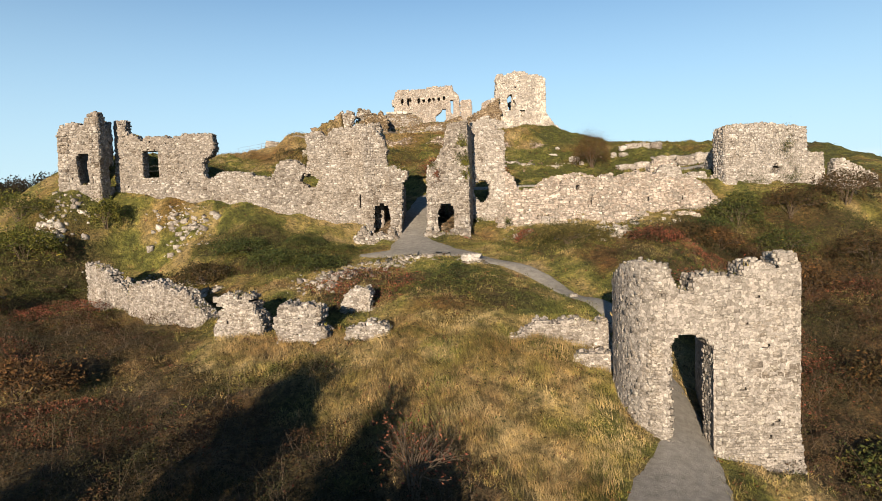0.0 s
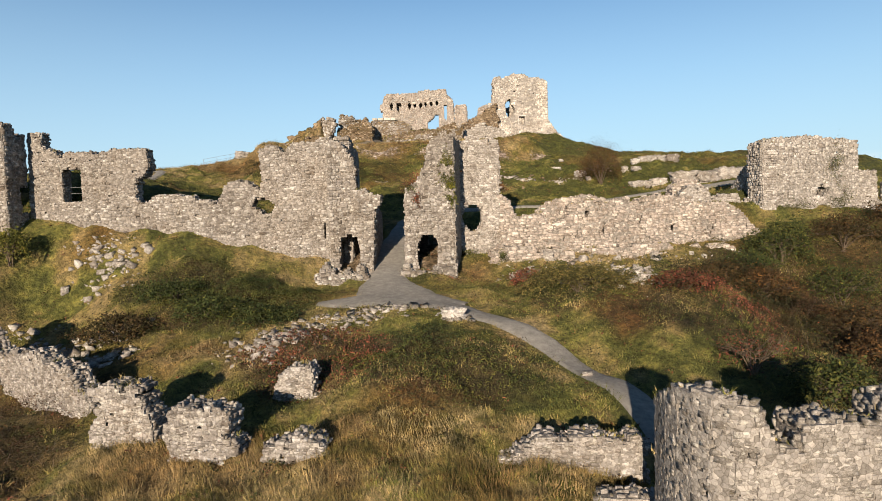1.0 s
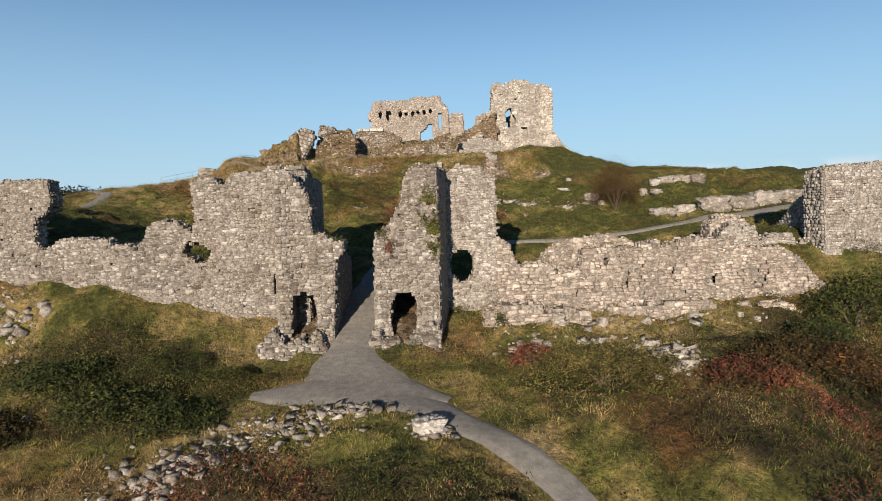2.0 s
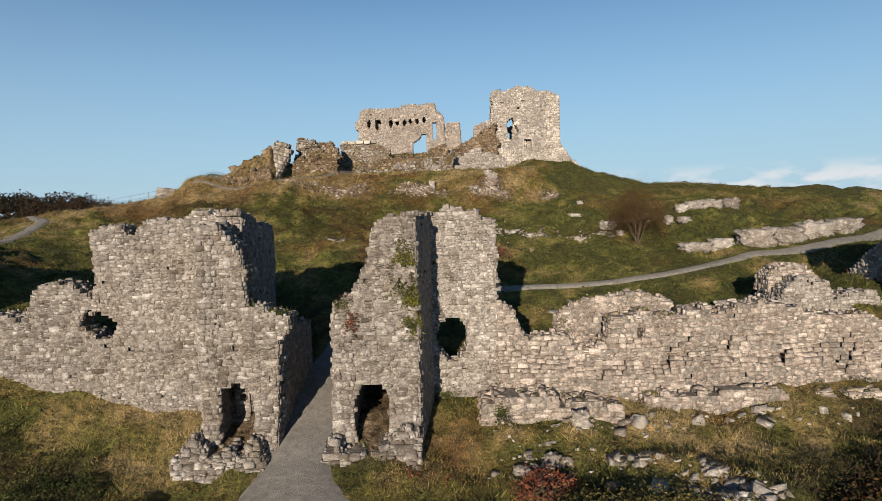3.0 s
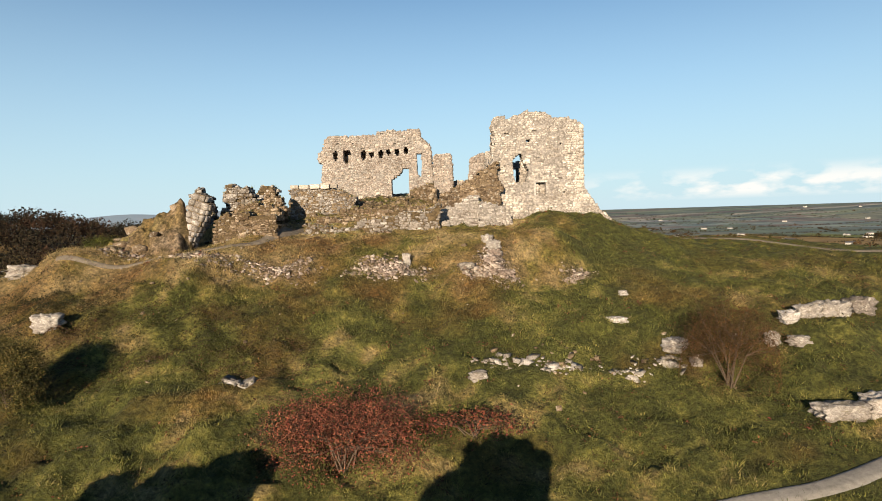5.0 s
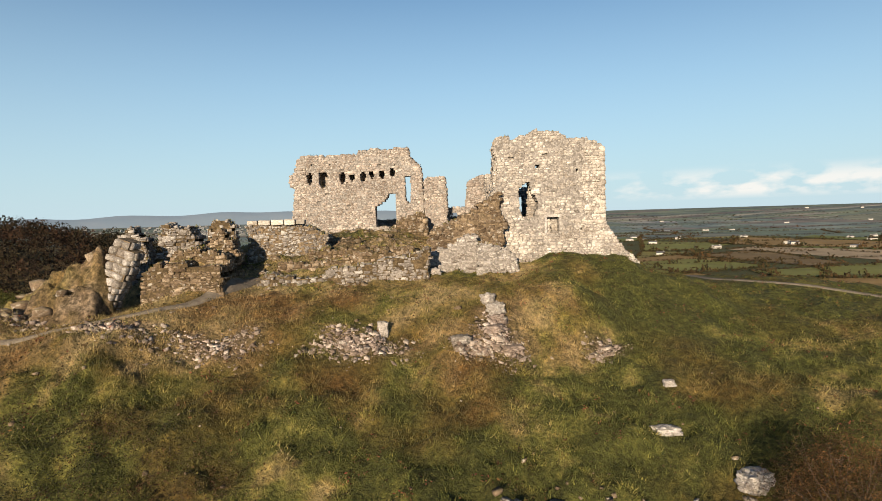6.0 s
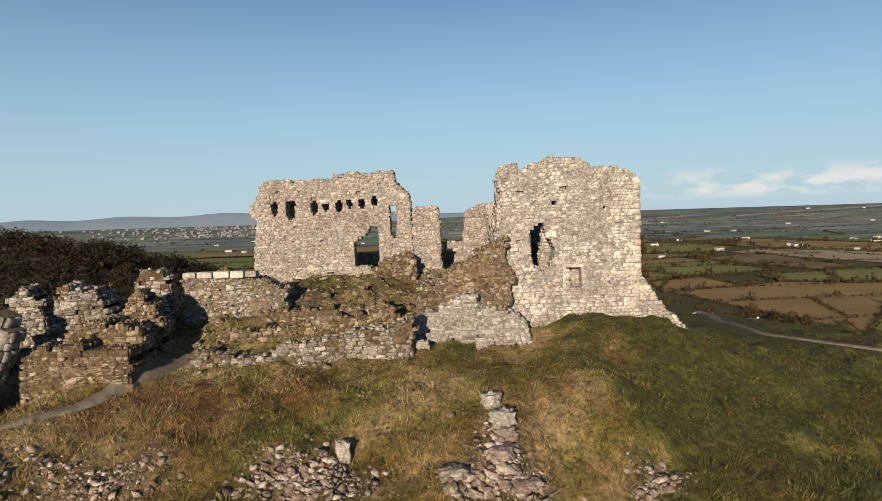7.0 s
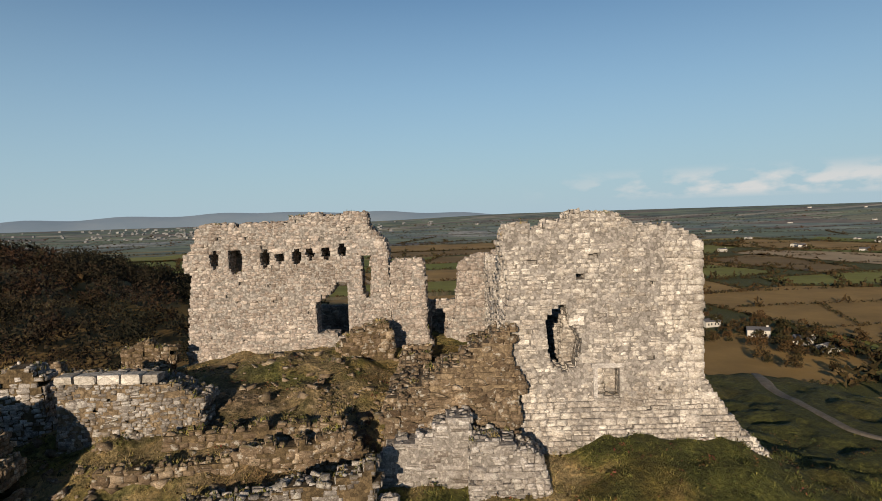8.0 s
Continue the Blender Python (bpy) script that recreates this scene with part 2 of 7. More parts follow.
MAT_TURF = ground_material()
MAT_GRASS = blade_material("grass_blade", [(0.0, (0.046, 0.055, 0.012)), (0.3, (0.115, 0.118, 0.028)), (0.6, (0.18, 0.145, 0.056)), (1.0, (0.27, 0.214, 0.115))], vary=0.18)
MAT_BROWN_LEAF = blade_material("brown_leaf", [(0.0, (0.0183, 0.0179, 0.00493)), (0.4, (0.0388, 0.0236, 0.0082)), (0.75, (0.0686, 0.0336, 0.0114)), (1.0, (0.105, 0.0554, 0.0197))], vary=0.35)
MAT_RED_LEAF = blade_material("red_leaf", [(0.0, (0.0364, 0.0303, 0.0117)), (0.4, (0.0728, 0.0274, 0.0147)), (0.8, (0.1151, 0.0303, 0.0206)), (1.0, (0.1580, 0.0606, 0.0351))])
MAT_GREEN_LEAF = blade_material("green_leaf", [(0.0, (0.0153, 0.0255, 0.00612)), (0.5, (0.0357, 0.0434, 0.0102)), (1.0, (0.0766, 0.0715, 0.0153))])
MAT_OLIVE_LEAF = blade_material("olive_leaf", [(0.0, (0.0359, 0.0373, 0.0110)), (0.5, (0.0828, 0.0690, 0.0207)), (1.0, (0.1518, 0.1132, 0.0414))])
MAT_WOOD_LEAF = blade_material("wood_leaf", [(0.0, (0.0087, 0.0087, 0.0034)), (0.4, (0.0167, 0.0118, 0.0053)), (0.75, (0.0273, 0.0124, 0.0062)), (1.0, (0.0360, 0.0211, 0.0099))], vary=0.3)
MAT_SCRUB_LEAF = blade_material("scrub_leaf", [(0.0, (0.0139, 0.0166, 0.0053)), (0.3, (0.0252, 0.0225, 0.0073)), (0.5, (0.0305, 0.0185, 0.0073)), (0.75, (0.0411, 0.0173, 0.0086)), (1.0, (0.0583, 0.0371, 0.0185))], vary=0.4)
MAT_YELLOW_LEAF = blade_material("yellow_green_leaf", [(0.0, (0.0306, 0.0408, 0.00766)), (0.5, (0.0664, 0.0715, 0.0128)), (1.0, (0.128, 0.113, 0.0204))])


def plain_material(name, col, var=0.25, scale=3.0, rough=0.9, metal=0.0, bump=0.3, dist=0.03):
    m, nt, bsdf = begin(name, rough)
    lo, hi = tuple(c * (1 - var) for c in col), tuple(min(1, c * (1 + var)) for c in col)
    nt.links.new(ramp_of(nt, noise_of(nt, scale, 6, 0.7), [(0.3, lo), (0.7, hi)]), bsdf.inputs["Base Color"])
    bsdf.inputs["Metallic"].default_value = metal
    bump_to(nt, bsdf, noise_of(nt, scale * 6, 4, 0.7), bump, dist)
    return m


MAT_GRAVEL = plain_material("gravel", (0.196, 0.187, 0.174), 0.3, 2.5, 0.95, 0, 0.8, 0.05)
MAT_TRACK = plain_material("trodden_earth", (0.14, 0.12, 0.098), 0.35, 2.0, 0.95, 0, 0.8, 0.05)
MAT_TWIG = plain_material("twig_bark", (0.085, 0.064, 0.047), 0.4, 8)
MAT_STEEL = plain_material("galvanised_steel", (0.14, 0.145, 0.145), 0.1, 5, 0.55, 0.6, 0.1)
MAT_PLASTER = plain_material("white_plaster", (0.4, 0.385, 0.355), 0.06, 1.0)
MAT_SLATE = plain_material("slate_roof", (0.09, 0.09, 0.10), 0.2, 2.0, 0.7)
MAT_GLASS_DARK = plain_material("window_glass", (0.02, 0.022, 0.025), 0.1, 1.0, 0.15)
MAT_WOOD = plain_material("rotten_wood", (0.14, 0.085, 0.05), 0.35, 6.0)

fm, nt_, bs_ = begin("farmland", 0.95)
tone_ = nt_.nodes.new("ShaderNodeAttribute")
tone_.attribute_name = "tone"
nt_.links.new(mix_of(nt_, 1.0, ramp_of(nt_, tone_.outputs["Fac"], [(0.0, (0.13, 0.146, 0.0284)), (0.2, (0.169, 0.169, 0.0372)), (0.36, (0.195, 0.169, 0.0443)), (0.5, (0.248, 0.157, 0.0532)), (0.64, (0.169, 0.111, 0.0443)), (0.76, (0.338, 0.254, 0.157)), (0.86, (0.117, 0.143, 0.031))], True),
                     ramp_of(nt_, noise_of(nt_, 0.02, 8, 0.65), [(0.3, (0.65, 0.65, 0.65)), (0.7, (1.25, 1.25, 1.25))]), "MULTIPLY"), bs_.inputs["Base Color"])
MAT_FIELD = fm
# Haze over the far fields is put into blue-green colour and a faint glow.
dm, nt_, bs_ = begin("haze_tinted_fields", 1.0)
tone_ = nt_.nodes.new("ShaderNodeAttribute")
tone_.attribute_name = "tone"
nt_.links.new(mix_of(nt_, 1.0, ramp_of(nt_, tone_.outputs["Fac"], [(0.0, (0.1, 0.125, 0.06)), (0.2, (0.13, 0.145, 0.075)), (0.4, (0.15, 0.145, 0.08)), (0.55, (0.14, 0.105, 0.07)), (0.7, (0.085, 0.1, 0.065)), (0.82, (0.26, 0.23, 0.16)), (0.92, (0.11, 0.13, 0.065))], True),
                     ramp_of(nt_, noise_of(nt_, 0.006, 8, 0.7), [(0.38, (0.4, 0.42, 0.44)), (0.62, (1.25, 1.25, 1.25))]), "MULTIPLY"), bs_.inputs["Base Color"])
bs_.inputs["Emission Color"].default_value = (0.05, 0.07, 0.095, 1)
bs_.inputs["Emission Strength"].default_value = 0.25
MAT_HAZED_FIELD = dm
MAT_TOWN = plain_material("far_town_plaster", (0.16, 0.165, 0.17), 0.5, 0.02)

# The blue of distance is put into the moor's colour and emission.
mm, nt_, bs_ = begin("haze_blue_moor", 1.0)
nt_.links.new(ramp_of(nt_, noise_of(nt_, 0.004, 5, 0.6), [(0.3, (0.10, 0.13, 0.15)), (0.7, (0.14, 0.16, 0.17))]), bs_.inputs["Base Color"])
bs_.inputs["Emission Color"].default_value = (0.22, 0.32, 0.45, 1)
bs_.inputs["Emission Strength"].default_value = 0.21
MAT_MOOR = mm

# A weak blue emission stands in for haze over the far plain.
hm, nt_, bs_ = begin("haze_glow_plain", 1.0)
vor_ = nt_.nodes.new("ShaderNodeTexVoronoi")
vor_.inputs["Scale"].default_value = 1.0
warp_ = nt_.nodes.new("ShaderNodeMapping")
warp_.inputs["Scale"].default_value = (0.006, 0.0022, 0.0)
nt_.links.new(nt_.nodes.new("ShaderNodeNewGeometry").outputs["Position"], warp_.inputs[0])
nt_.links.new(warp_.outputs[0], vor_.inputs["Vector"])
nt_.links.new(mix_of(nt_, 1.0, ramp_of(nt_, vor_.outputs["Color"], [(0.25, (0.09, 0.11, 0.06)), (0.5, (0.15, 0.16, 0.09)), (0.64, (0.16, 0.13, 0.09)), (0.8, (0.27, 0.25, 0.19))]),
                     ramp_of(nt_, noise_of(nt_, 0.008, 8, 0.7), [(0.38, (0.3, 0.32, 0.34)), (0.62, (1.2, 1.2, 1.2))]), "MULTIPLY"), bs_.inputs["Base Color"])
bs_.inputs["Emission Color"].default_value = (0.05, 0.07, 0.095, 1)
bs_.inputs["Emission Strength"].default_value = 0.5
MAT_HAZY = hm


# ---- builders ----
def part(name, data, material, parent=None, label=""):
    ob = new(name, data)
    if material and not data.materials:
        data.materials.append(material)
    if parent:
        ob.parent = parent
    return tagged(ob, label=label)


def thing(name, label, category, group="", at=(0, 0, 0)):
    ob = new(name)
    ob.empty_display_size = 0.5
    ob.location = at
    return tagged(ob, label, category, group)


def mesh_of(name, verts, faces, smooth=False):
    me = bpy.data.meshes.new(name)
    me.from_pydata([tuple(v) for v in verts], [], [tuple(f) for f in faces])
    if smooth:
        me.polygons.foreach_set("use_smooth", [True] * len(me.polygons))
    me.update()
    return me


def mesh_bulk(name, verts, tris, smooth=False):
    """A triangle mesh from numpy arrays."""
    me = bpy.data.meshes.new(name)
    verts, tris = np.asarray(verts, np.float32), np.asarray(tris, np.int32)
    me.vertices.add(len(verts))
    me.vertices.foreach_set("co", verts.ravel())
    me.loops.add(tris.size)
    me.loops.foreach_set("vertex_index", tris.ravel())
    me.polygons.add(len(tris))
    me.polygons.foreach_set("loop_start", np.arange(0, tris.size, 3, dtype=np.int32))
    if smooth:
        me.polygons.foreach_set("use_smooth", np.ones(len(tris), bool))
    me.update(calc_edges=True)
    return me


def put_attribute(me, name, values):
    a = me.attributes.new(name, "FLOAT", "POINT")
    a.data.foreach_set("value", np.asarray(values, np.float32))


def lattice(ix, iy, seed):
    h = (ix.astype(np.int64) * 374761393 + iy.astype(np.int64) * 668265263 + seed * 1442695041) & 0x7FFFFFFF
    h = ((h ^ (h >> 13)) * 1274126177) & 0x7FFFFFFF
    return ((h ^ (h >> 16)) & 0xFFFF) / 65535.0


def vnoise(x, y, seed=0):
    """Smooth noise of 0 to 1 on numpy arrays."""
    x, y = np.asarray(x, float), np.asarray(y, float)
    ix, iy = np.floor(x), np.floor(y)
    fx, fy = x - ix, y - iy
    fx, fy = fx * fx * (3 - 2 * fx), fy * fy * (3 - 2 * fy)
    a, b = lattice(ix, iy, seed), lattice(ix + 1, iy, seed)
    c, d = lattice(ix, iy + 1, seed), lattice(ix + 1, iy + 1, seed)
    return (a * (1 - fx) + b * fx) * (1 - fy) + (c * (1 - fx) + d * fx) * fy


def fbm(x, y, seed=0, octaves=4):
    total, amp, norm = 0.0, 1.0, 0.0
    for k in range(octaves):
        total, norm = total + amp * vnoise(np.asarray(x) * 2 ** k, np.asarray(y) * 2 ** k, seed + k), norm + amp
        amp *= 0.5
    return total / norm


def smooth(a, b, v):
    t = np.clip((np.asarray(v, float) - a) / (b - a), 0, 1)
    return t * t * (3 - 2 * t)


# ---- the lines of the gravel paths: x, y, half width ----
PATHS = {
    "path_gate": [(5.0, 16, 1.3), (8.6, 22.5, 1.9), (9.9, 25.2, 1.5), (10.8, 27.2, 1.0), (11.4, 31, 1.0), (11.6, 38, 0.9), (10.4, 43, 0.9), (8.0, 47.5, 0.85), (5.0, 51, 0.9), (2.0, 53.8, 1.3), (-1.0, 56.0, 2.6), (-2.6, 58.5, 2.4), (-2.8, 62, 1.4), (-2.4, 70, 1.3), (-1.5, 77, 1.1), (4, 81, 0.6), (10, 81.8, 0.42), (17, 82.6, 0.42), (23, 83.2, 0.5), (30, 86, 0.6), (37, 88, 0.8), (44, 91, 0.8), (56, 97, 0.8)],
    "path_forecourt": [(-7.2, 56.0, 0.5), (-5.0, 55.8, 1.5), (-2, 56.0, 2.2), (1, 55.6, 1.6), (3.4, 54.6, 0.5)],
    "path_terrace": [(-33.6, 82, 0.5), (-34.2, 88, 0.6), (-35.2, 96, 0.6), (-40, 101, 0.5)],
    "path_summit": [(-24, 105.5, 0.2), (-16, 107.6, 0.22), (-12.6, 108.9, 0.25), (-10.7, 110.6, 0.3), (-9.2, 113.2, 0.5), (-8.2, 115.6, 0.7), (-7.8, 118, 0.6)],
    "path_flank": [(52, 118, 0.6), (38, 125, 0.3), (35.7, 128.3, 0.3), (34, 132, 0.3), (34.7, 138.8, 0.3), (36, 146, 0.5), (41, 162, 0.5)],
}
PATH_LINES = list(PATHS.values())


def path_gap(x, y):
    """Metres from the nearest path's edge."""
    gap = np.full(np.shape(x), 99.0)
    for line in PATH_LINES:
        for (x0, y0, w0), (x1, y1, w1) in zip(line[:-1], line[1:]):
            dx, dy = x1 - x0, y1 - y0
            t = np.clip(((x - x0) * dx + (y - y0) * dy) / (dx * dx + dy * dy), 0, 1)
            gap = np.minimum(gap, np.hypot(x - x0 - t * dx, y - y0 - t * dy) - (w0 + (w1 - w0) * t))
    return gap


SMOOTH_X, SMOOTH_Y = np.arange(-60, 70, 0.5), np.arange(0, 180, 0.5)
SMOOTHED = smooth(0.2, 2.2, path_gap(*np.meshgrid(SMOOTH_X, SMOOTH_Y)))


def roughness_of(x, y):
    """1 on open turf, 0 on the trodden paths, which lie smooth."""
    i = np.clip(np.rint((x + 60) / 0.5).astype(int), 0, len(SMOOTH_X) - 1)
    j = np.clip(np.rint(y / 0.5).astype(int), 0, len(SMOOTH_Y) - 1)
    return SMOOTHED[j, i]


# ---- the hill ----
RISE_Y = [-60, -20, 0, 20, 30, 36, 42, 50, 57, 62, 66, 80, 92, 104, 112, 125, 140, 152, 170, 200, 240]
RISE_Z = [-8, -1.5, 1.5, 4.0, 5.6, 6.9, 8.4, 9.8, 10.9, 11.9, 13.2, 16.8, 20.2, 23.5, 24.8, 25.2, 25.4, 25, 17, -25, -60]
# gentle swells and hollows: x, y, width, height
SWELLS = [
    (-20, 108, 10, 3.1), (-36, 72, 14, 6.3), (4, 116, 7, -2.7), (24, 120, 7, 2.5), (-24, 44, 14, -2.1), (20, 28, 14, -3.2), (36, 56, 10, -4.7), (32, 72, 7, 3.0),
    (-20, 136, 7, 2.5), (12, 124, 7, -2.0), (8, 76, 14, -0.8), (-8, 120, 7, -1.3), (-8, 104, 7, 1.5), (-28, 56, 7, -3.5), (-20, 64, 7, 1.6), (-36, 96, 7, 1.3),
    (12, 108, 7, 1.1), (36, 128, 10, 1.0), (4, 32, 7, 0.9), (0, 128, 7, 0.8), (24, 48, 7, -1.4), (16, 56, 7, 1.4), (4, 56, 14, -0.5), (20, 92, 7, -0.6),
]
KNOLLS = [
    (-10.9, 115.4, 2.3, 2.6),
    (-16.5, 119.0, 2.6, 2.6),
    (-16.6, 114.4, 2.4, -2.6),
    (-25, 105, 4, -0.7),
    (16, 112, 3, 1.3), (12, 118, 3, -1.0), (-20, 104, 3, -1.7), (-24, 106, 3, 1.9), (-28, 102, 3, -1.5), (-12, 110, 3, 0.9), (-8, 104, 3, -1.3), (-10, 136, 4.5, -1.1),
    (30, 96, 6, 1.1), (42, 70, 4.5, 1.0), (-36, 62, 3, 1.5), (10, 46, 3, -1.0), (-2, 86, 6, 0.8), (-4, 116, 4.5, -1.1), (0, 110, 6, 0.6), (-28, 60, 3, -0.9),
    (14, 106, 4.5, -1.0), (-14, 104, 3, 0.5), (10, 128, 3, 0.6), (30, 112, 6, -0.4), (0, 50, 6, 0.6), (-34, 66, 3, -0.9), (-18, 110, 3, -0.7), (-6, 42, 3, -0.6),
]


def height(x, y):
    x, y = np.asarray(x, float), np.asarray(y, float)
    z = np.interp(y, RISE_Y, RISE_Z)
    r = np.sqrt(((x - 3) / 27) ** 2 + ((y - 130) / 27) ** 2)
    z = z + 6.0 * (1 - smooth(0.45, 1.0, r))
    for sx, sy, w, h in SWELLS + KNOLLS:
        z = z + h * np.exp(-((x - sx) ** 2 + (y - sy) ** 2) / w ** 2)
    # the flanks
    left = np.interp(y, [-60, 0, 55, 95, 120, 150, 180], [-34, -36, -40, -42, -30, -22, -15])
    right = np.interp(y, [-60, 0, 55, 100, 140, 170], [45, 48, 54, 60, 42, 25])
    out = np.maximum(left - x, x - right)
    out = np.maximum(out, 0)
    z = z - 0.55 * out * out / (out + 14)
    z = z + 0.5 * (fbm(x / 5.0, y / 5.0, 3, 2) - 0.5) + 0.9 * (fbm(x / 16.0, y / 16.0, 9, 2) - 0.5)
    z = z + (0.95 * (fbm(x / 1.8, y / 1.8, 13, 2) - 0.5) + 0.4 * (fbm(x / 0.9, y / 0.9, 3, 2) - 0.5)) * roughness_of(x, y)
    z = z + 0.9 * (fbm(x / 1.15, y / 1.15, 17, 2) - 0.5) * roughness_of(x, y) * smooth(76, 84, y) * (1 - smooth(103, 108, y))
    plain = -35 + 62 * np.exp(-(((x + 190) / 150) ** 2 + ((y - 330) / 170) ** 2))
    far = np.hypot(x, y)
    plain = plain + 45 * smooth(2500, 4700, far)
    return np.maximum(z, plain) + 0.0


def level(x, y):
    return float(height(np.array([x]), np.array([y]))[0])


def dryness(x, y):
    """0 green turf, 1 straw."""
    d = 0.4 + 1.5 * (fbm(x / 7.0, y / 7.0, 21, 4) - 0.5) + 1.5 * (fbm(x / 1.5, y / 1.5, 23, 3) - 0.5)
    d = d + 0.35 * (1 - smooth(34, 40, y)) - 0.3 * smooth(66, 72, y) * (1 - smooth(98, 106, y)) + 0.1 * smooth(98, 106, y) * (1 - smooth(14, 24, x))
    d = d - 0.5 * np.exp(-(((x + 13) / 8) ** 2 + ((y - 57) / 4) ** 2)) - 0.4 * np.exp(-(((x - 8) / 3) ** 2 + ((y - 27) / 5) ** 2))
    d = d - 0.35 * smooth(13, 22, x) * smooth(100, 108, y)
    d = d - 0.3 * smooth(112, 116, y) * smooth(7, 10, x)
    d = d + 0.32 * smooth(104.5, 107.5, y) * (1 - smooth(12, 20, x)) - 0.08 * smooth(82, 90, y) * (1 - smooth(103, 106, y)) * smooth(-16, -10, x) + 0.2 * smooth(80, 90, y) * (1 - smooth(-20, -13, x))
    return np.clip(d, 0, 1)


def rusting(x, y):
    """Patches of bracken-brown herbage."""
    return np.clip(2.6 * (fbm(x / 4.5, y / 4.5, 71, 4) - 0.53) + 0.36 * smooth(96, 103, y) * (1 - smooth(113, 117, y)) - 0.15 * smooth(68, 74, y) * (1 - smooth(92, 98, y)), 0, 0.85) * (1 - 0.6 * smooth(14, 24, x) * smooth(96, 108, y))


def bareness(x, y):
    """Trodden earth and rubble inside the summit ruins."""
    b = 0.95 - np.sqrt(((x + 3) / 11) ** 2 + ((y - 124.5) / 9.5) ** 2) * 1.2 + 1.1 * (fbm(x / 2.2, y / 2.2, 61, 4) - 0.5)
    for sx, sy, rx, ry in ((1.8, 107.0, 3.4, 1.6), (-7.2, 106.8, 3.2, 1.4), (-13, 106.8, 3.0, 1.3), (10.4, 108, 2.0, 2.4), (17, 108, 1.6, 1.0), (-20, 110.5, 4.5, 2.5)):
        b = np.maximum(b, 1.25 - np.hypot((x - sx) / rx, (y - sy) / ry) + 1.2 * (fbm(x / 1.1, y / 1.1, 63, 3) - 0.5))
    # Gatehouse floor too: bare colour and no grass, to darken its shaded interior.
    b = np.maximum(b, 3 * (1 - np.maximum(np.abs(x + 2.2) / 6.2, np.abs(y - 66) / 5.2)))
    return np.clip(b, 0, 1)


# scrub: x, y, radius x, radius y
SCRUB = {
    "brown": [(-17, 25, 12, 9), (-5, 19.5, 8, 5), (-25, 40, 9, 7), (22, 30, 7, 12), (-1, 16, 5, 3.5)],
    "slope": [(21, 58.5, 5, 2.2), (28, 60, 5, 2.2), (16, 50.5, 4, 2.5), (27, 56, 4, 3), (25, 38, 6, 6), (33, 52, 6, 4), (30, 48, 9, 9), (36, 58, 10, 7)],
    "red": [(22, 53, 3, 2), (31, 45, 4, 3), (20, 36, 3, 4), (-18, 29, 4, 2.5), (-6, 46.5, 4, 3.5), (0, 87, 3.5, 2.2), (-30, 36, 6, 5), (-28, 47, 4, 3)],
    "green": [(-14, 56, 8, 3), (-16, 59, 7, 3), (-10, 58, 3.5, 2), (2, 44, 5, 4.5), (-36, 52, 7, 8), (28, 63, 5, 3), (12, 54, 4, 2.5), (38, 63, 8, 3)],
}


def within(x, y, zones):
    v = np.zeros_like(np.asarray(x, float))
    for zx, zy, rx, ry in zones:
        v = np.maximum(v, 1.25 - np.sqrt(((x - zx) / rx) ** 2 + ((y - zy) / ry) ** 2) + 0.7 * (fbm(x / 2.5, y / 2.5, 31, 3) - 0.5))
    return np.clip(v * 1.6, 0, 1)


def spread(lo, hi, step, far, grow):
    core = list(np.arange(lo, hi, step))
    a, b, g = lo, hi, step
    down, up = [], []
    while a > -far or b < far:
        g *= grow
        a, b = a - g, b + g
        down.append(max(a, -far))
        up.append(min(b, far))
    return np.array(sorted(set(down + core + [hi] + up)))


gx = spread(-44, 50, 0.4, 4700, 1.1)
gy = spread(10, 136, 0.4, 4700, 1.1)
XX, YY = np.meshgrid(gx, gy)
ZZ = height(XX, YY)
nxx, nyy = len(gx), len(gy)
idx = np.arange(nxx * nyy).reshape(nyy, nxx)
qa, qb, qc, qd = idx[:-1, :-1].ravel(), idx[:-1, 1:].ravel(), idx[1:, 1:].ravel(), idx[1:, :-1].ravel()
me = mesh_bulk("ground", np.stack([XX.ravel(), YY.ravel(), ZZ.ravel()], 1), np.concatenate([np.stack([qa, qb, qc], 1), np.stack([qa, qc, qd], 1)]), True)
put_attribute(me, "dry", dryness(XX.ravel(), YY.ravel()))
put_attribute(me, "bare", bareness(XX.ravel(), YY.ravel()))
put_attribute(me, "rust", rusting(XX.ravel(), YY.ravel()))
put_attribute(me, "scrub", np.clip(sum(within(XX.ravel(), YY.ravel(), z) for z in SCRUB.values()), 0, 0.85))
tagged(part("ground", me, MAT_TURF), "grassy rocky hill with straw and green turf", "ground", kind="structure")


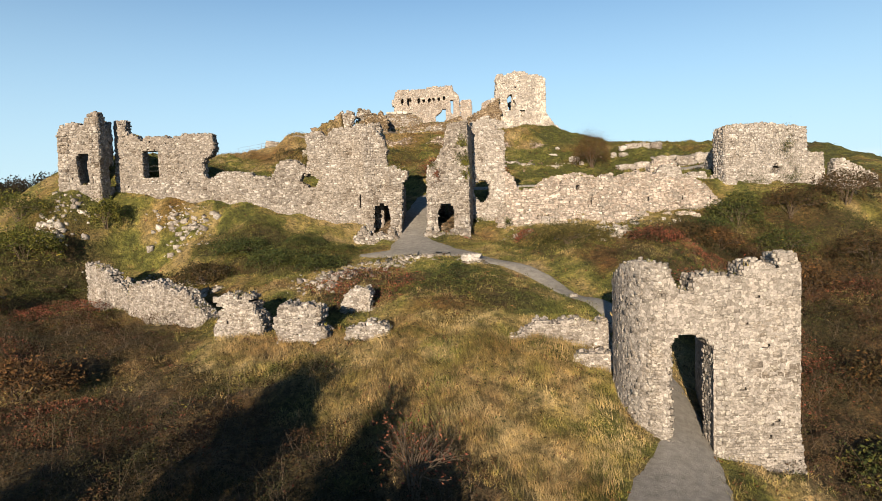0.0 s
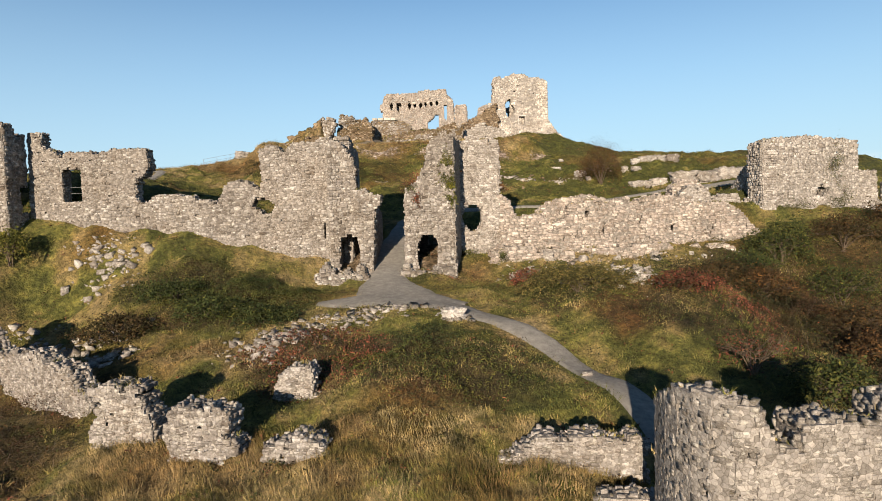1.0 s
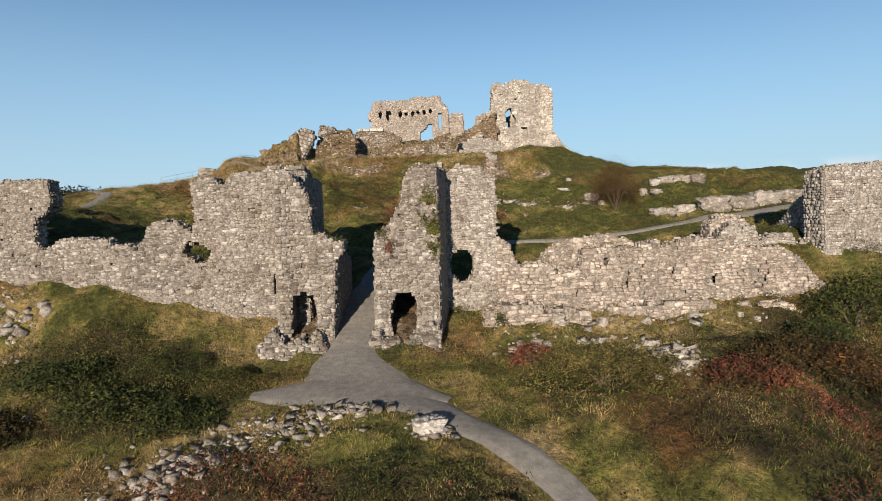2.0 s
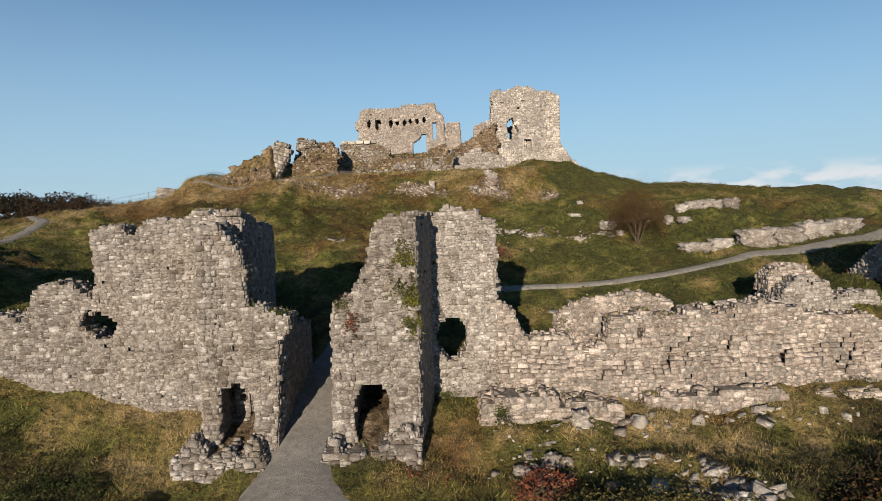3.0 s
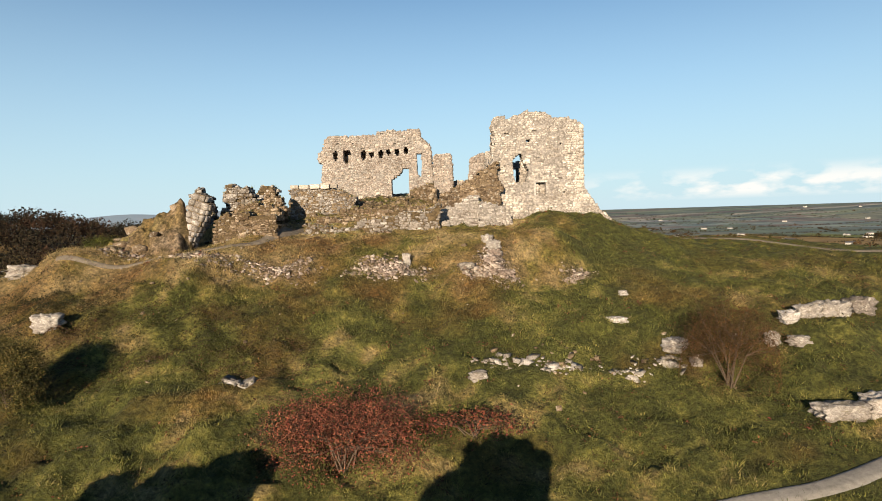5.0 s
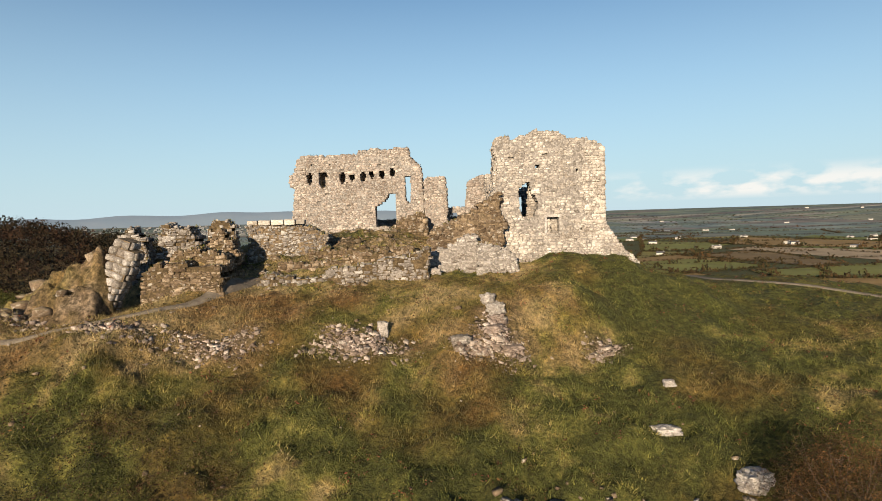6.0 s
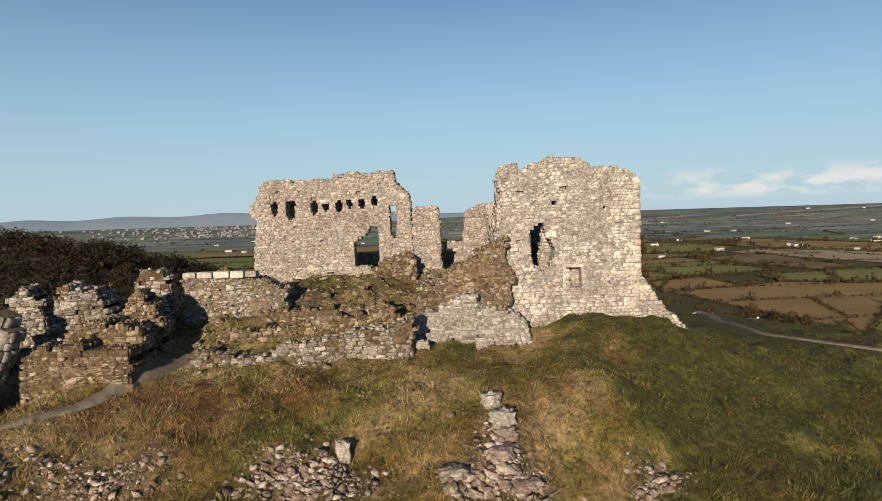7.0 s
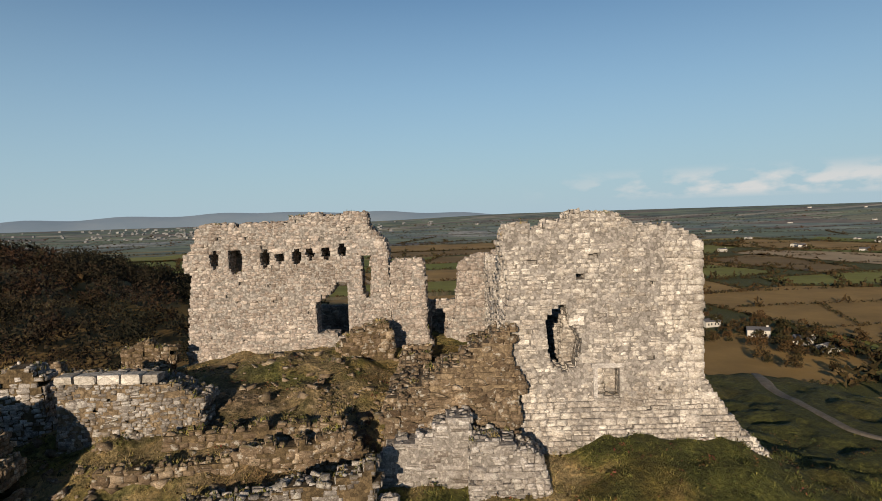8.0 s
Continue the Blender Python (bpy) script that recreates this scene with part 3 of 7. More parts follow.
# ---- gravel paths ----
def path_strip(name, line, label, material=MAT_GRAVEL):
    """A gravel strip along (x, y, half width) points, laid on the turf, with crumbling edges."""
    pts = []
    for (x0, y0, w0), (x1, y1, w1) in zip(line[:-1], line[1:]):
        n = max(2, int(math.hypot(x1 - x0, y1 - y0) / 0.5))
        pts += [(x0 + (x1 - x0) * k / n, y0 + (y1 - y0) * k / n, w0 + (w1 - w0) * k / n) for k in range(n)]
    pts.append(line[-1])
    a = np.array(pts)
    for _ in range(6):
        a[1:-1] = (a[:-2] + a[1:-1] * 2 + a[2:]) / 4
    d = np.gradient(a[:, :2], axis=0)
    d /= np.linalg.norm(d, axis=1)[:, None]
    side = np.stack([d[:, 1], -d[:, 0]], 1)
    verts, cols = [], 9
    for k in range(len(a)):
        for c in range(cols):
            u = c / (cols - 1) * 2 - 1
            w = a[k, 2] * (1 + 0.16 * (vnoise(a[k, 0] * 1.3 + 9 * (u > 0), a[k, 1] * 1.3, 5) - 0.5) * abs(u))
            p = a[k, :2] + side[k] * u * w
            verts.append((p[0], p[1], 0.08 - 0.12 * abs(u) ** 4))
    v = np.array(verts)
    v[:, 2] += height(v[:, 0], v[:, 1])
    # the gravel lies level across
    z = v[:, 2].reshape(-1, cols)
    z += 0.04
    v[:, 2] = z.ravel()
    i = np.arange(len(v)).reshape(-1, cols)
    f = np.stack([i[:-1, :-1].ravel(), i[:-1, 1:].ravel(), i[1:, 1:].ravel(), i[1:, :-1].ravel()], 1)
    me = mesh_of(name, v, f, True)
    return tagged(part(name, me, material), label, "path", kind="structure")


path_strip("path_gate", PATHS["path_gate"], "pale grey gravel path climbing through the gates")
path_strip("path_forecourt", PATHS["path_forecourt"], "pale grey gravel apron before the gatehouse")
path_strip("path_terrace", PATHS["path_terrace"], "narrow grey path on the western terrace")
path_strip("path_summit", PATHS["path_summit"], "narrow trodden earth path to the summit", MAT_TRACK)
path_strip("path_flank", PATHS["path_flank"], "narrow trodden earth path on the hill's flank", MAT_TRACK)


# ---- rubble masonry ----
def stone_template(seed):
    """A rough squared stone of five or six sides, one unit each way; its face looks to -y, its back is open."""
    r = random.Random(seed)
    ring = [(x * r.uniform(0.84, 1.06), z * r.uniform(0.84, 1.06)) for x, z in ((-0.5, -0.5), (0.5, -0.5), (0.5, 0.5), (-0.5, 0.5))]
    side = r.randrange(4)
    (x0, z0), (x1, z1) = ring[side], ring[(side + 1) % 4]
    g, out = r.uniform(0.3, 0.7), r.uniform(1.0, 1.12)
    ring.insert(side + 1, ((x0 + (x1 - x0) * g) * out, (z0 + (z1 - z0) * g) * out))
    if r.random() < 0.5:
        # one corner knocked off
        k = r.randrange(5)
        (x0, z0), (xa, za), (xb, zb) = ring[k], ring[k - 1], ring[(k + 1) % 5]
        ring[k:k + 1] = [(x0 + (xa - x0) * 0.25, z0 + (za - z0) * 0.25), (x0 + (xb - x0) * 0.25, z0 + (zb - z0) * 0.25)]
    n = len(ring)
    tip = (r.uniform(-0.18, 0.18), r.uniform(-0.18, 0.18))
    v = [(x, 0.5, z) for x, z in ring] + [(x * 0.95, -0.43 + r.uniform(-0.07, 0.06), z * 0.95) for x, z in ring] + [(tip[0], -0.52, tip[1])]
    f = []
    for j in range(n):
        m = (j + 1) % n
        f += [(j, m, n + m), (j, n + m, n + j), (n + j, n + m, 2 * n)]
    return np.array(v), np.array(f)


TEMPLATES = [stone_template(k) for k in range(24)]
STONE_MESHES = {}


def stone_mesh(k, material):
    if (k, material.name) not in STONE_MESHES:
        me = mesh_bulk("stone", *TEMPLATES[k])
        me.materials.append(material)
        STONE_MESHES[k, material.name] = me
    return STONE_MESHES[k, material.name]


RUINS = []


class Masonry:
    """Collects the core and the facing stones of one ruin."""

    def __init__(self, owner, stone, mortar, seed=1):
        self.turf = 0.3
        self.owner, self.stone, self.mortar, self.r = owner, stone, mortar, random.Random(seed)
        self.cv, self.cf, self.stones, self.tops = [], [], [], []
        RUINS.append(self)

    def add_stone(self, centre, sx, sy, sz, axes, wild=0.06, spin=0.0):
        """axes: columns right, back, up of the stone; wild: how far it is twisted."""
        m = np.array(axes, float).T
        a = [self.r.uniform(-wild, wild) for _ in range(3)]
        a[1] += self.r.uniform(-spin, spin)
        tilt = np.array([[1, -a[2], a[1]], [a[2], 1, -a[0]], [-a[1], a[0], 1]])
        self.stones.append((self.r.randrange(24), np.array(centre), m @ tilt @ np.diag([sx, sy, sz])))

    def wall(self, p0, p1, outline, thick, holes=(), course=(0.15, 0.31), length=(0.18, 0.52), batter=None, rag=0.1, shift=0.0, proud=0.05, wild=0.06, depth=0.22, gap=0.04, neat=0.35, joint=0.02):
        """A wall whose outer face runs from p0 to p1 (outer face to the right of the way); outline and holes are polygons of (along, z);
        neat: how evenly the courses run; joint: how far the mortar lies behind the stones."""
        r = self.r
        p0, p1 = np.array(p0, float), np.array(p1, float)
        d = (p1 - p0) / np.linalg.norm(p1 - p0)
        right, back, up = np.array([d[0], d[1], 0]), np.array([-d[1], d[0], 0]), np.array([0, 0, 1.0])
        base = np.array([p0[0], p0[1], 0])
        outline = [(s - shift, z) for s, z in outline]
        holes = [[(s - shift, z) for s, z in h] for h in holes]
        sd = r.randrange(1000)

        def inside(s, z):
            s2 = s + rag * 2 * (float(vnoise(s * 1.7, z * 1.7, sd)) - 0.5)
            z2 = z + rag * 2 * (float(vnoise(s * 1.7 + 40, z * 1.7, sd + 1)) - 0.5)
            return in_poly(s2, z2, outline) and not any(in_poly(s, z, h) for h in holes)

        ss, zs = [p[0] for p in outline], [p[1] for p in outline]
        s_lo, s_hi, z = min(ss) - 0.2, max(ss) + 0.2, min(zs)
        while z < max(zs) + 0.2:
            h = r.uniform(*course)
            s = s_lo - r.uniform(0, 0.4)
            cuts = sorted([q for hole in holes for q in crossings(hole, z + h / 2)] + [q + r.uniform(-0.05, 0.05) for q in crossings(outline, z + h / 2)])
            while s < s_hi:
                w = r.uniform(*length) * (0.8 + 0.8 * (h - course[0]) / (course[1] - course[0]))
                for q in cuts:
                    if s + 0.07 < q < s + w - 0.02:
                        w = q - s
                        break
                c, zc = s + w / 2, z + h / 2
                if inside(c, zc):
                    f = batter(c, zc) if batter else 0.0
                    pit = r.random() < 0.014 and w < 0.5
                    tip_ = (batter(c, zc - 0.1) - batter(c, zc + 0.1)) / 0.2 if batter else 0.0
                    tip_ = min(max(tip_, 0.0), 0.8)
                    lean_ax = (right, (back - up * tip_) / math.hypot(1, tip_), (up + back * tip_) / math.hypot(1, tip_))
                    lo, hi = -f + tip_ * h * 0.5 + (0.2 if pit else joint + r.random() ** 2 * 0.05 * (1 - neat)), thick - 0.04
                    cor = [base + right * (s + a * w) + back * b + up * (z + g * h) for g in (0, 1) for b in (lo, hi) for a in (0, 1)]
                    n = len(self.cv)
                    self.cv += cor
                    self.cf += [(n + 0, n + 1, n + 5, n + 4), (n + 3, n + 2, n + 6, n + 7)]
                    edge = 0.3 if batter else 0.12
                    if not inside(s - edge, zc):
                        self.cf.append((n + 2, n + 0, n + 4, n + 6))
                    if not inside(s + w + edge, zc):
                        self.cf.append((n + 1, n + 3, n + 7, n + 5))
                    if batter or not (inside(s, z + h + 0.3) and inside(s + w, z + h + 0.3) and inside(c, z + h + 0.3)):
                        self.cf.append((n + 4, n + 5, n + 7, n + 6))
                    if not inside(c, z - 0.25):
                        self.cf.append((n + 2, n + 3, n + 1, n + 0))
                    out = r.uniform(-0.035, proud * 0.6)
                    wz = (1 - neat) * (0.3 * (float(vnoise(c * 0.9, zc * 0.9, sd + 2)) - 0.5) + r.uniform(-0.075, 0.075))
                    wk, hk = r.uniform(0.8, 1.04), r.uniform(0.8, 1.16 - 0.14 * neat)
                    if r.random() < 0.13 * (1 - 0.7 * neat) and w > 0.2:
                        wk, hk, out = r.uniform(1.1, 1.5), r.uniform(1.3, 1.8), out + 0.025
                    seat = -f - out + depth * 0.43
                    cut = r.random()
                    if pit:
                        cut = 1.0
                    elif cut < 0.22 and h > 0.15:
                        # two thin stones, one upon the other
                        g = r.uniform(0.35, 0.65)
                        for lo_, hi_ in ((0, g), (g, 1)):
                            self.add_stone(base + right * (c + r.uniform(-0.03, 0.03)) + back * (seat + r.uniform(-0.03, 0.03) * (1 - neat) + tip_ * h * ((lo_ + hi_) / 2 - 0.5)) + up * (z + h * (lo_ + hi_) / 2 + wz), w * r.uniform(0.75, 1.05), depth, h * (hi_ - lo_) * 0.98 * math.hypot(1, tip_), lean_ax, wild, 0.1)
                    elif r.random() > (gap if float(vnoise(c * 0.6, zc * 0.6, sd + 5)) < 0.66 else max(gap, 0.45)):
                        self.add_stone(base + right * c + back * seat + up * (zc + wz), w * wk, depth, h * hk * math.hypot(1, tip_), lean_ax, wild, 0.16 * (1 - 0.8 * neat))
                    for test, face in (((c, z + h + 0.12), "top"), ((s - 0.14, zc), "lo"), ((s + w + 0.14, zc), "hi")):
                        if inside(*test):
                            continue
                        b = -f + 0.1
                        if face == "top":
                            self.tops += [base + right * (c + r.uniform(-0.1, 0.1)) + back * r.uniform(0.05 - f, thick) + up * (z + h) for _ in range(3)]
                        near_hole = any(in_poly(test[0], test[1], hh) for hh in holes)
                        while b < thick:
                            q = min(r.uniform(0.2, 0.42), max(0.18, thick - b))
                            o = r.uniform(-0.06, 0.0 if near_hole else 0.09)
                            if face == "top":
                                hh = r.uniform(0.12, 0.3)
                                self.add_stone(base + right * (c + r.uniform(-0.1, 0.1)) + back * (b + q / 2) + up * (z + h + o - 0.05), w * r.uniform(0.4, 0.95), hh, q * r.uniform(0.5, 1.0), (right, -up, back), 0.35, 0.5)
                            elif face == "lo":
                                self.add_stone(base + right * (s - o + 0.08) + back * (b + q / 2) + up * zc, q, 0.26, h, (-back, right, up))
                            else:
                                self.add_stone(base + right * (s + w + o - 0.08) + back * (b + q / 2) + up * zc, q, 0.26, h, (back, -right, up))
                            b += q
                s += w
            z += h

    def finish(self, near, singles=300, name="wall_core"):
        """Builds the meshes: the stones nearest to a place of the plan as pieces, the rest joined."""
        core = part(name, mesh_of(name, self.cv, self.cf), self.mortar, self.owner)
        near = np.array(near)
        order = sorted(range(len(self.stones)), key=lambda k: float(np.sum((self.stones[k][1] - near) ** 2)))
        for k in order[:singles]:
            t, c, m = self.stones[k]
            ob = new("stone", stone_mesh(t, self.stone))
            ob.parent = self.owner
            mw = Matrix([[*m[0], c[0]], [*m[1], c[1]], [*m[2], c[2]], [0, 0, 0, 1]])
            ob.matrix_parent_inverse = Matrix.Identity(4)
            ob.matrix_basis = mw
        rest = order[singles:]
        if rest:
            vs, fs, n = [], [], 0
            for k in rest:
                t, c, m = self.stones[k]
                v, f = TEMPLATES[t]
                vs.append(v @ m.T + c)
                fs.append(f + n)
                n += len(v)
            ob = part("rubble_facing", mesh_bulk("rubble_facing", np.concatenate(vs), np.concatenate(fs)), self.stone, self.owner)
            ob["kind"] = "stuff"
        return core


def crossings(poly, z):
    out = []
    for k in range(len(poly)):
        (x0, y0), (x1, y1) = poly[k], poly[(k + 1) % len(poly)]
        if (y0 > z) != (y1 > z):
            out.append(x0 + (x1 - x0) * (z - y0) / (y1 - y0))
    return out


def in_poly(x, y, poly):
    hit, n = False, len(poly)
    for k in range(n):
        x0, y0 = poly[k]
        x1, y1 = poly[(k + 1) % n]
        if (y0 > y) != (y1 > y) and x < (x1 - x0) * (y - y0) / (y1 - y0) + x0:
            hit = not hit
    return hit


def box_holes(*rects):
    return [[(a, b), (c, b), (c, d), (a, d)] for a, b, c, d in rects]


FLAT = dict(course=(0.13, 0.26), length=(0.16, 0.42), depth=0.08, wild=0.012, neat=0.9, joint=0.0, proud=0.0)
# ---- outer gate ----
gate = thing("outer_gate", "ruined grey limestone gate tower with a tall arched passage", "gate tower")
ms = Masonry(gate, MAT_STONE_GATE, MAT_MORTAR_PALE, 11)
flare = lambda s, z: max(0.0, 4.2 - z) * 0.25
GATE = dict(course=(0.1, 0.2), length=(0.12, 0.34), rag=0.1, proud=0.0, wild=0.03, depth=0.1, neat=0.45, joint=0.0)
# front wall over and right of the arch, then its rounded left shoulder
ms.wall((0, 27), (1, 27), [(9.7, 1.5), (9.7, 11.15), (9.9, 10.9), (10.2, 10.1), (10.8, 10.1), (10.9, 10.7), (11.8, 10.9), (12.9, 10.7), (13.2, 11.3), (13.7, 11.4), (14.5, 11.1), (14.55, 11.7), (15.2, 11.8), (15.4, 11.3), (15.5, 1.5)], 1.3,
        [[(9.75, 1), (9.8, 7.8), (10.0, 8.15), (10.3, 8.35), (10.9, 8.35), (11.4, 8.1), (11.75, 7.7), (11.8, 1)]], batter=flare, **GATE)
SHOULDER = [(8.5, 31.4, 10.4), (8.33, 29.9, 11.0), (8.36, 29.1, 11.3), (8.5, 28.35, 11.45), (8.78, 27.7, 11.5), (9.2, 27.25, 11.4), (9.72, 27.0, 11.15)]
for (x0, y0, z0), (x1, y1, z1) in zip(SHOULDER[:-1], SHOULDER[1:]):
    s1 = math.hypot(x1 - x0, y1 - y0)
    ms.wall((x0, y0), (x1, y1), [(-0.02, 1.5), (-0.02, z0), (s1 + 0.02, z1), (s1 + 0.02, 1.5)], 0.6, batter=flare, **GATE)
ms.wall((15.5, 27.0), (17.2, 30.5), [(0, 1.5), (0, 11.3), (1.2, 10.9), (2.5, 11.3), (3.0, 11.4), (3.9, 11.2), (3.9, 1.5)], 1.2, **GATE)
ms.wall((9.75, 27.2), (10.0, 31.4), [(0, 2), (0, 8.2), (4.2, 8.0), (4.2, 2)], 0.7, **GATE)
ms.wall((13.15, 32.6), (11.62, 26.86), [(0, 2), (0, 7.6), (2.5, 7.9), (5.92, 7.75), (5.92, 2)], 0.5, **FLAT)
ms.finish((10.5, 27, 9), 300)

# ---- west tower and curtain ----
tower = thing("west_tower", "roofless square limestone tower with a broken window", "tower")
ms = Masonry(tower, MAT_STONE, MAT_MORTAR, 12)
ms.wall((0, 62.5), (1, 62.5), [(-37.6, 15), (-37.3, 23.0), (-37.0, 23.5), (-35.9, 23.8), (-34.7, 23.5), (-34.5, 24.1), (-34.1, 24.5), (-33.7, 24.7), (-33.3, 24.6), (-33.4, 15)], 1.2,
        [[(-35.7, 20.6), (-34.4, 20.7), (-34.6, 19.4), (-34.4, 17.8), (-35.3, 17.6), (-35.5, 18.6)]])
ms.wall((-33.3, 62.5), (-33.3, 65.2), [(0, 15), (0, 24.6), (0.7, 24.3), (1.1, 23.6), (1.7, 23.4), (2.7, 24.2), (2.7, 15)], 0.9, [[(1.7, 19.8), (2.6, 19.8), (2.7, 17.6), (1.8, 17.3)]])
ms.wall((-37.4, 68), (-37.4, 62.5), [(0, 15), (0, 21), (2, 22), (5.5, 23), (5.5, 15)], 1.0)
ms.finish((-34, 62.5, 21), 200)

curtain = thing("west_curtain_wall", "long broken limestone curtain wall with a square window", "wall")
ms = Masonry(curtain, MAT_STONE, MAT_MORTAR, 13)
ms.wall((0, 65.1), (1, 65.1), [(-33.3, 13.5), (-33.0, 24.3), (-32.0, 24.3), (-31.9, 23.0), (-31.0, 22.7), (-30.3, 22.1), (-29.7, 22.4), (-27.8, 22.5), (-27.4, 22.2), (-26.9, 22.4), (-25.2, 22.7), (-23.1, 22.7), (-22.9, 21.2), (-23.2, 20.5), (-24.0, 20.1), (-24.2, 19.3), (-24.1, 18.4), (-23.6, 17.9),
        (-22.5, 18.6), (-20.2, 18.6), (-18.7, 18.2), (-17.2, 17.8), (-16.5, 19.4), (-16.0, 19.7), (-14.6, 19.6), (-13.6, 18.9), (-13.6, 11.5)], 1.3,
        [[(-30.3, 18.4), (-30.3, 21.1), (-28.7, 21.1), (-28.7, 18.4)], [(-14.3, 17.4), (-13.9, 18.4), (-13.2, 18.3), (-13.2, 17.1)]], course=(0.12, 0.25), length=(0.15, 0.42), wild=0.06, neat=0.4, joint=0.01)
ms.finish((-16, 65, 17), 300)

# ---- gatehouse ----
house = thing("gatehouse", "ruined limestone gatehouse, two towers beside a passage", "gatehouse")
ms = Masonry(house, MAT_STONE, MAT_MORTAR, 14)
ms.wall((0, 65.0), (1, 65.0), [(-13.6, 11.5), (-13.6, 18.6), (-13.3, 20.0), (-13.5, 22.2), (-12.0, 22.6), (-11.4, 21.9), (-10.6, 22.8), (-8.8, 22.7), (-8.3, 23.1), (-7.0, 23.0), (-5.8, 23.0), (-5.8, 11.5)], 1.5,
        [[(-13.8, 17.2), (-13.5, 18.2), (-12.9, 18.1), (-12.3, 17.6), (-12.6, 16.9), (-13.4, 16.9)], [(-8.2, 14.6), (-8.05, 14.6), (-8.05, 16.0), (-8.2, 16.0)]], course=(0.12, 0.24), length=(0.15, 0.4), wild=0.06, neat=0.5, joint=0.01)
ms.wall((-5.8, 65.0), (-5.75, 70.8), [(0, 11), (0, 22.9), (1.5, 22.9), (3.0, 22.3), (4.4, 22.6), (5.6, 22.0), (5.8, 20.0), (5.5, 18), (5.8, 11)], 1.3, **FLAT)
ms.wall((0, 62.8), (1, 62.8), [(-7.4, 10), (-7.4, 22.3), (-6.5, 22.6), (-5.5, 21.4), (-5.0, 20.3), (-5.2, 19.7), (-5.1, 18.6), (-4.2, 18.3), (-3.0, 18.1), (-3.2, 17.5), (-3.65, 16.6), (-3.8, 13.4), (-4.2, 10)], 1.4,
        [[(-7.0, 11.7), (-6.8, 13.8), (-6.4, 14.7), (-5.7, 14.95), (-5.1, 14.6), (-4.9, 13.4), (-4.9, 11.7)]], course=(0.16, 0.32), length=(0.2, 0.54), proud=0.09, wild=0.14)
ms.wall((-7.4, 65), (-7.4, 62.8), [(0, 10), (0, 22.6), (2.2, 22.2), (2.2, 10)], 0.8)
ms.wall((-3.85, 62.95), (-3.7, 70.5), [(0, 10.5), (0, 17.6), (2, 17.6), (4, 17.0), (7.5, 16.6), (7.5, 10.5)], 0.9, **FLAT)
ms.wall((0, 68.5), (1, 68.5), [(-7.4, 11), (-7.4, 17), (-4, 16.6), (-4, 11)], 0.8, box_holes((-5.3, 13, -4.6, 15.4)))
step = lambda s, z: max(0.0, 12.9 - z) * 0.6
ms.wall((0, 62.3), (1, 62.3), [(-9.0, 9), (-8.6, 11.0), (-7.6, 12.7), (-7.0, 12.0), (-5.0, 11.8), (-4.6, 12.4), (-4.1, 11.6), (-4.3, 9)], 1.2, batter=step, course=(0.16, 0.3), length=(0.2, 0.6), proud=0.16, wild=0.25, rag=0.3, gap=0.12)
# eastern half
ms.wall((0, 62.8), (1, 62.8), [(-1.4, 10), (-1.2, 14), (-1.1, 17.4), (-1.1, 18.2), (-0.2, 18.9), (0.6, 20.4), (0.9, 22.0), (1.2, 22.4), (2.1, 22.7), (2.5, 22.5), (2.75, 23.1), (2.95, 22.7), (2.95, 10)], 1.4,
        [[(-0.5, 11.6), (-0.2, 13.9), (0.3, 14.8), (0.9, 14.85), (1.5, 14.3), (1.45, 12.9), (1.3, 11.6)]], course=(0.16, 0.32), length=(0.2, 0.54), proud=0.09, wild=0.14)
ms.wall((2.95, 62.85), (3.55, 67.0), [(0, 10.5), (0, 22.8), (2, 22.4), (4.2, 22.9), (4.2, 10.5)], 0.7, **FLAT)
ms.wall((-1.1, 70), (-1.1, 62.8), [(0, 11), (0, 16.2), (3, 17), (7.2, 18), (7.2, 11)], 0.9)
ms.wall((0, 62.3), (1, 62.3), [(-2.1, 9), (-1.7, 11.2), (-1.2, 12.6), (-0.6, 12.0), (0.6, 11.7), (1.4, 12.2), (2.4, 12.9), (3.0, 12.3), (3.1, 9)], 1.2, batter=step, course=(0.16, 0.3), length=(0.2, 0.6), proud=0.16, wild=0.25, rag=0.3, gap=0.12)
ms.wall((0, 69.0), (1, 69.0), [(-1, 11), (-1, 16.5), (3, 17), (3, 11)], 0.8, box_holes((0.6, 12.5, 1.0, 14.8)))
ms.finish((1.0, 62.5, 19), 300)

stump = thing("gatehouse_east_tower", "tall pale limestone wall tower with a ragged hole", "tower")
ms = Masonry(stump, MAT_STONE_PALE, MAT_MORTAR_PALE, 15)
ms.wall((0, 67.0), (1, 67.0), [(3.3, 12), (3.35, 23.0), (3.8, 22.5), (4.3, 23.1), (6.0, 22.9), (6.3, 22.3), (7.0, 22.2), (7.05, 12)], 1.5, [[(3.7, 16.2), (3.9, 16.8), (4.35, 17.1), (5.05, 17.05), (5.4, 16.5), (5.35, 15.5), (4.85, 14.8), (4.35, 14.75), (4.0, 15.2), (3.75, 15.5)]] + box_holes((3.55, 20.1, 3.8, 20.35), (6.55, 20.2, 6.9, 20.5)), course=(0.15, 0.28), length=(0.18, 0.44), wild=0.06, neat=0.6, joint=0.01)
ms.wall((7.0, 67.1), (7.0, 71), [(0, 12), (0, 22.1), (1.5, 21.5), (2.5, 19), (3.9, 17.5), (3.9, 12)], 1.0, **FLAT)
ms.finish((5, 67, 21), 300)

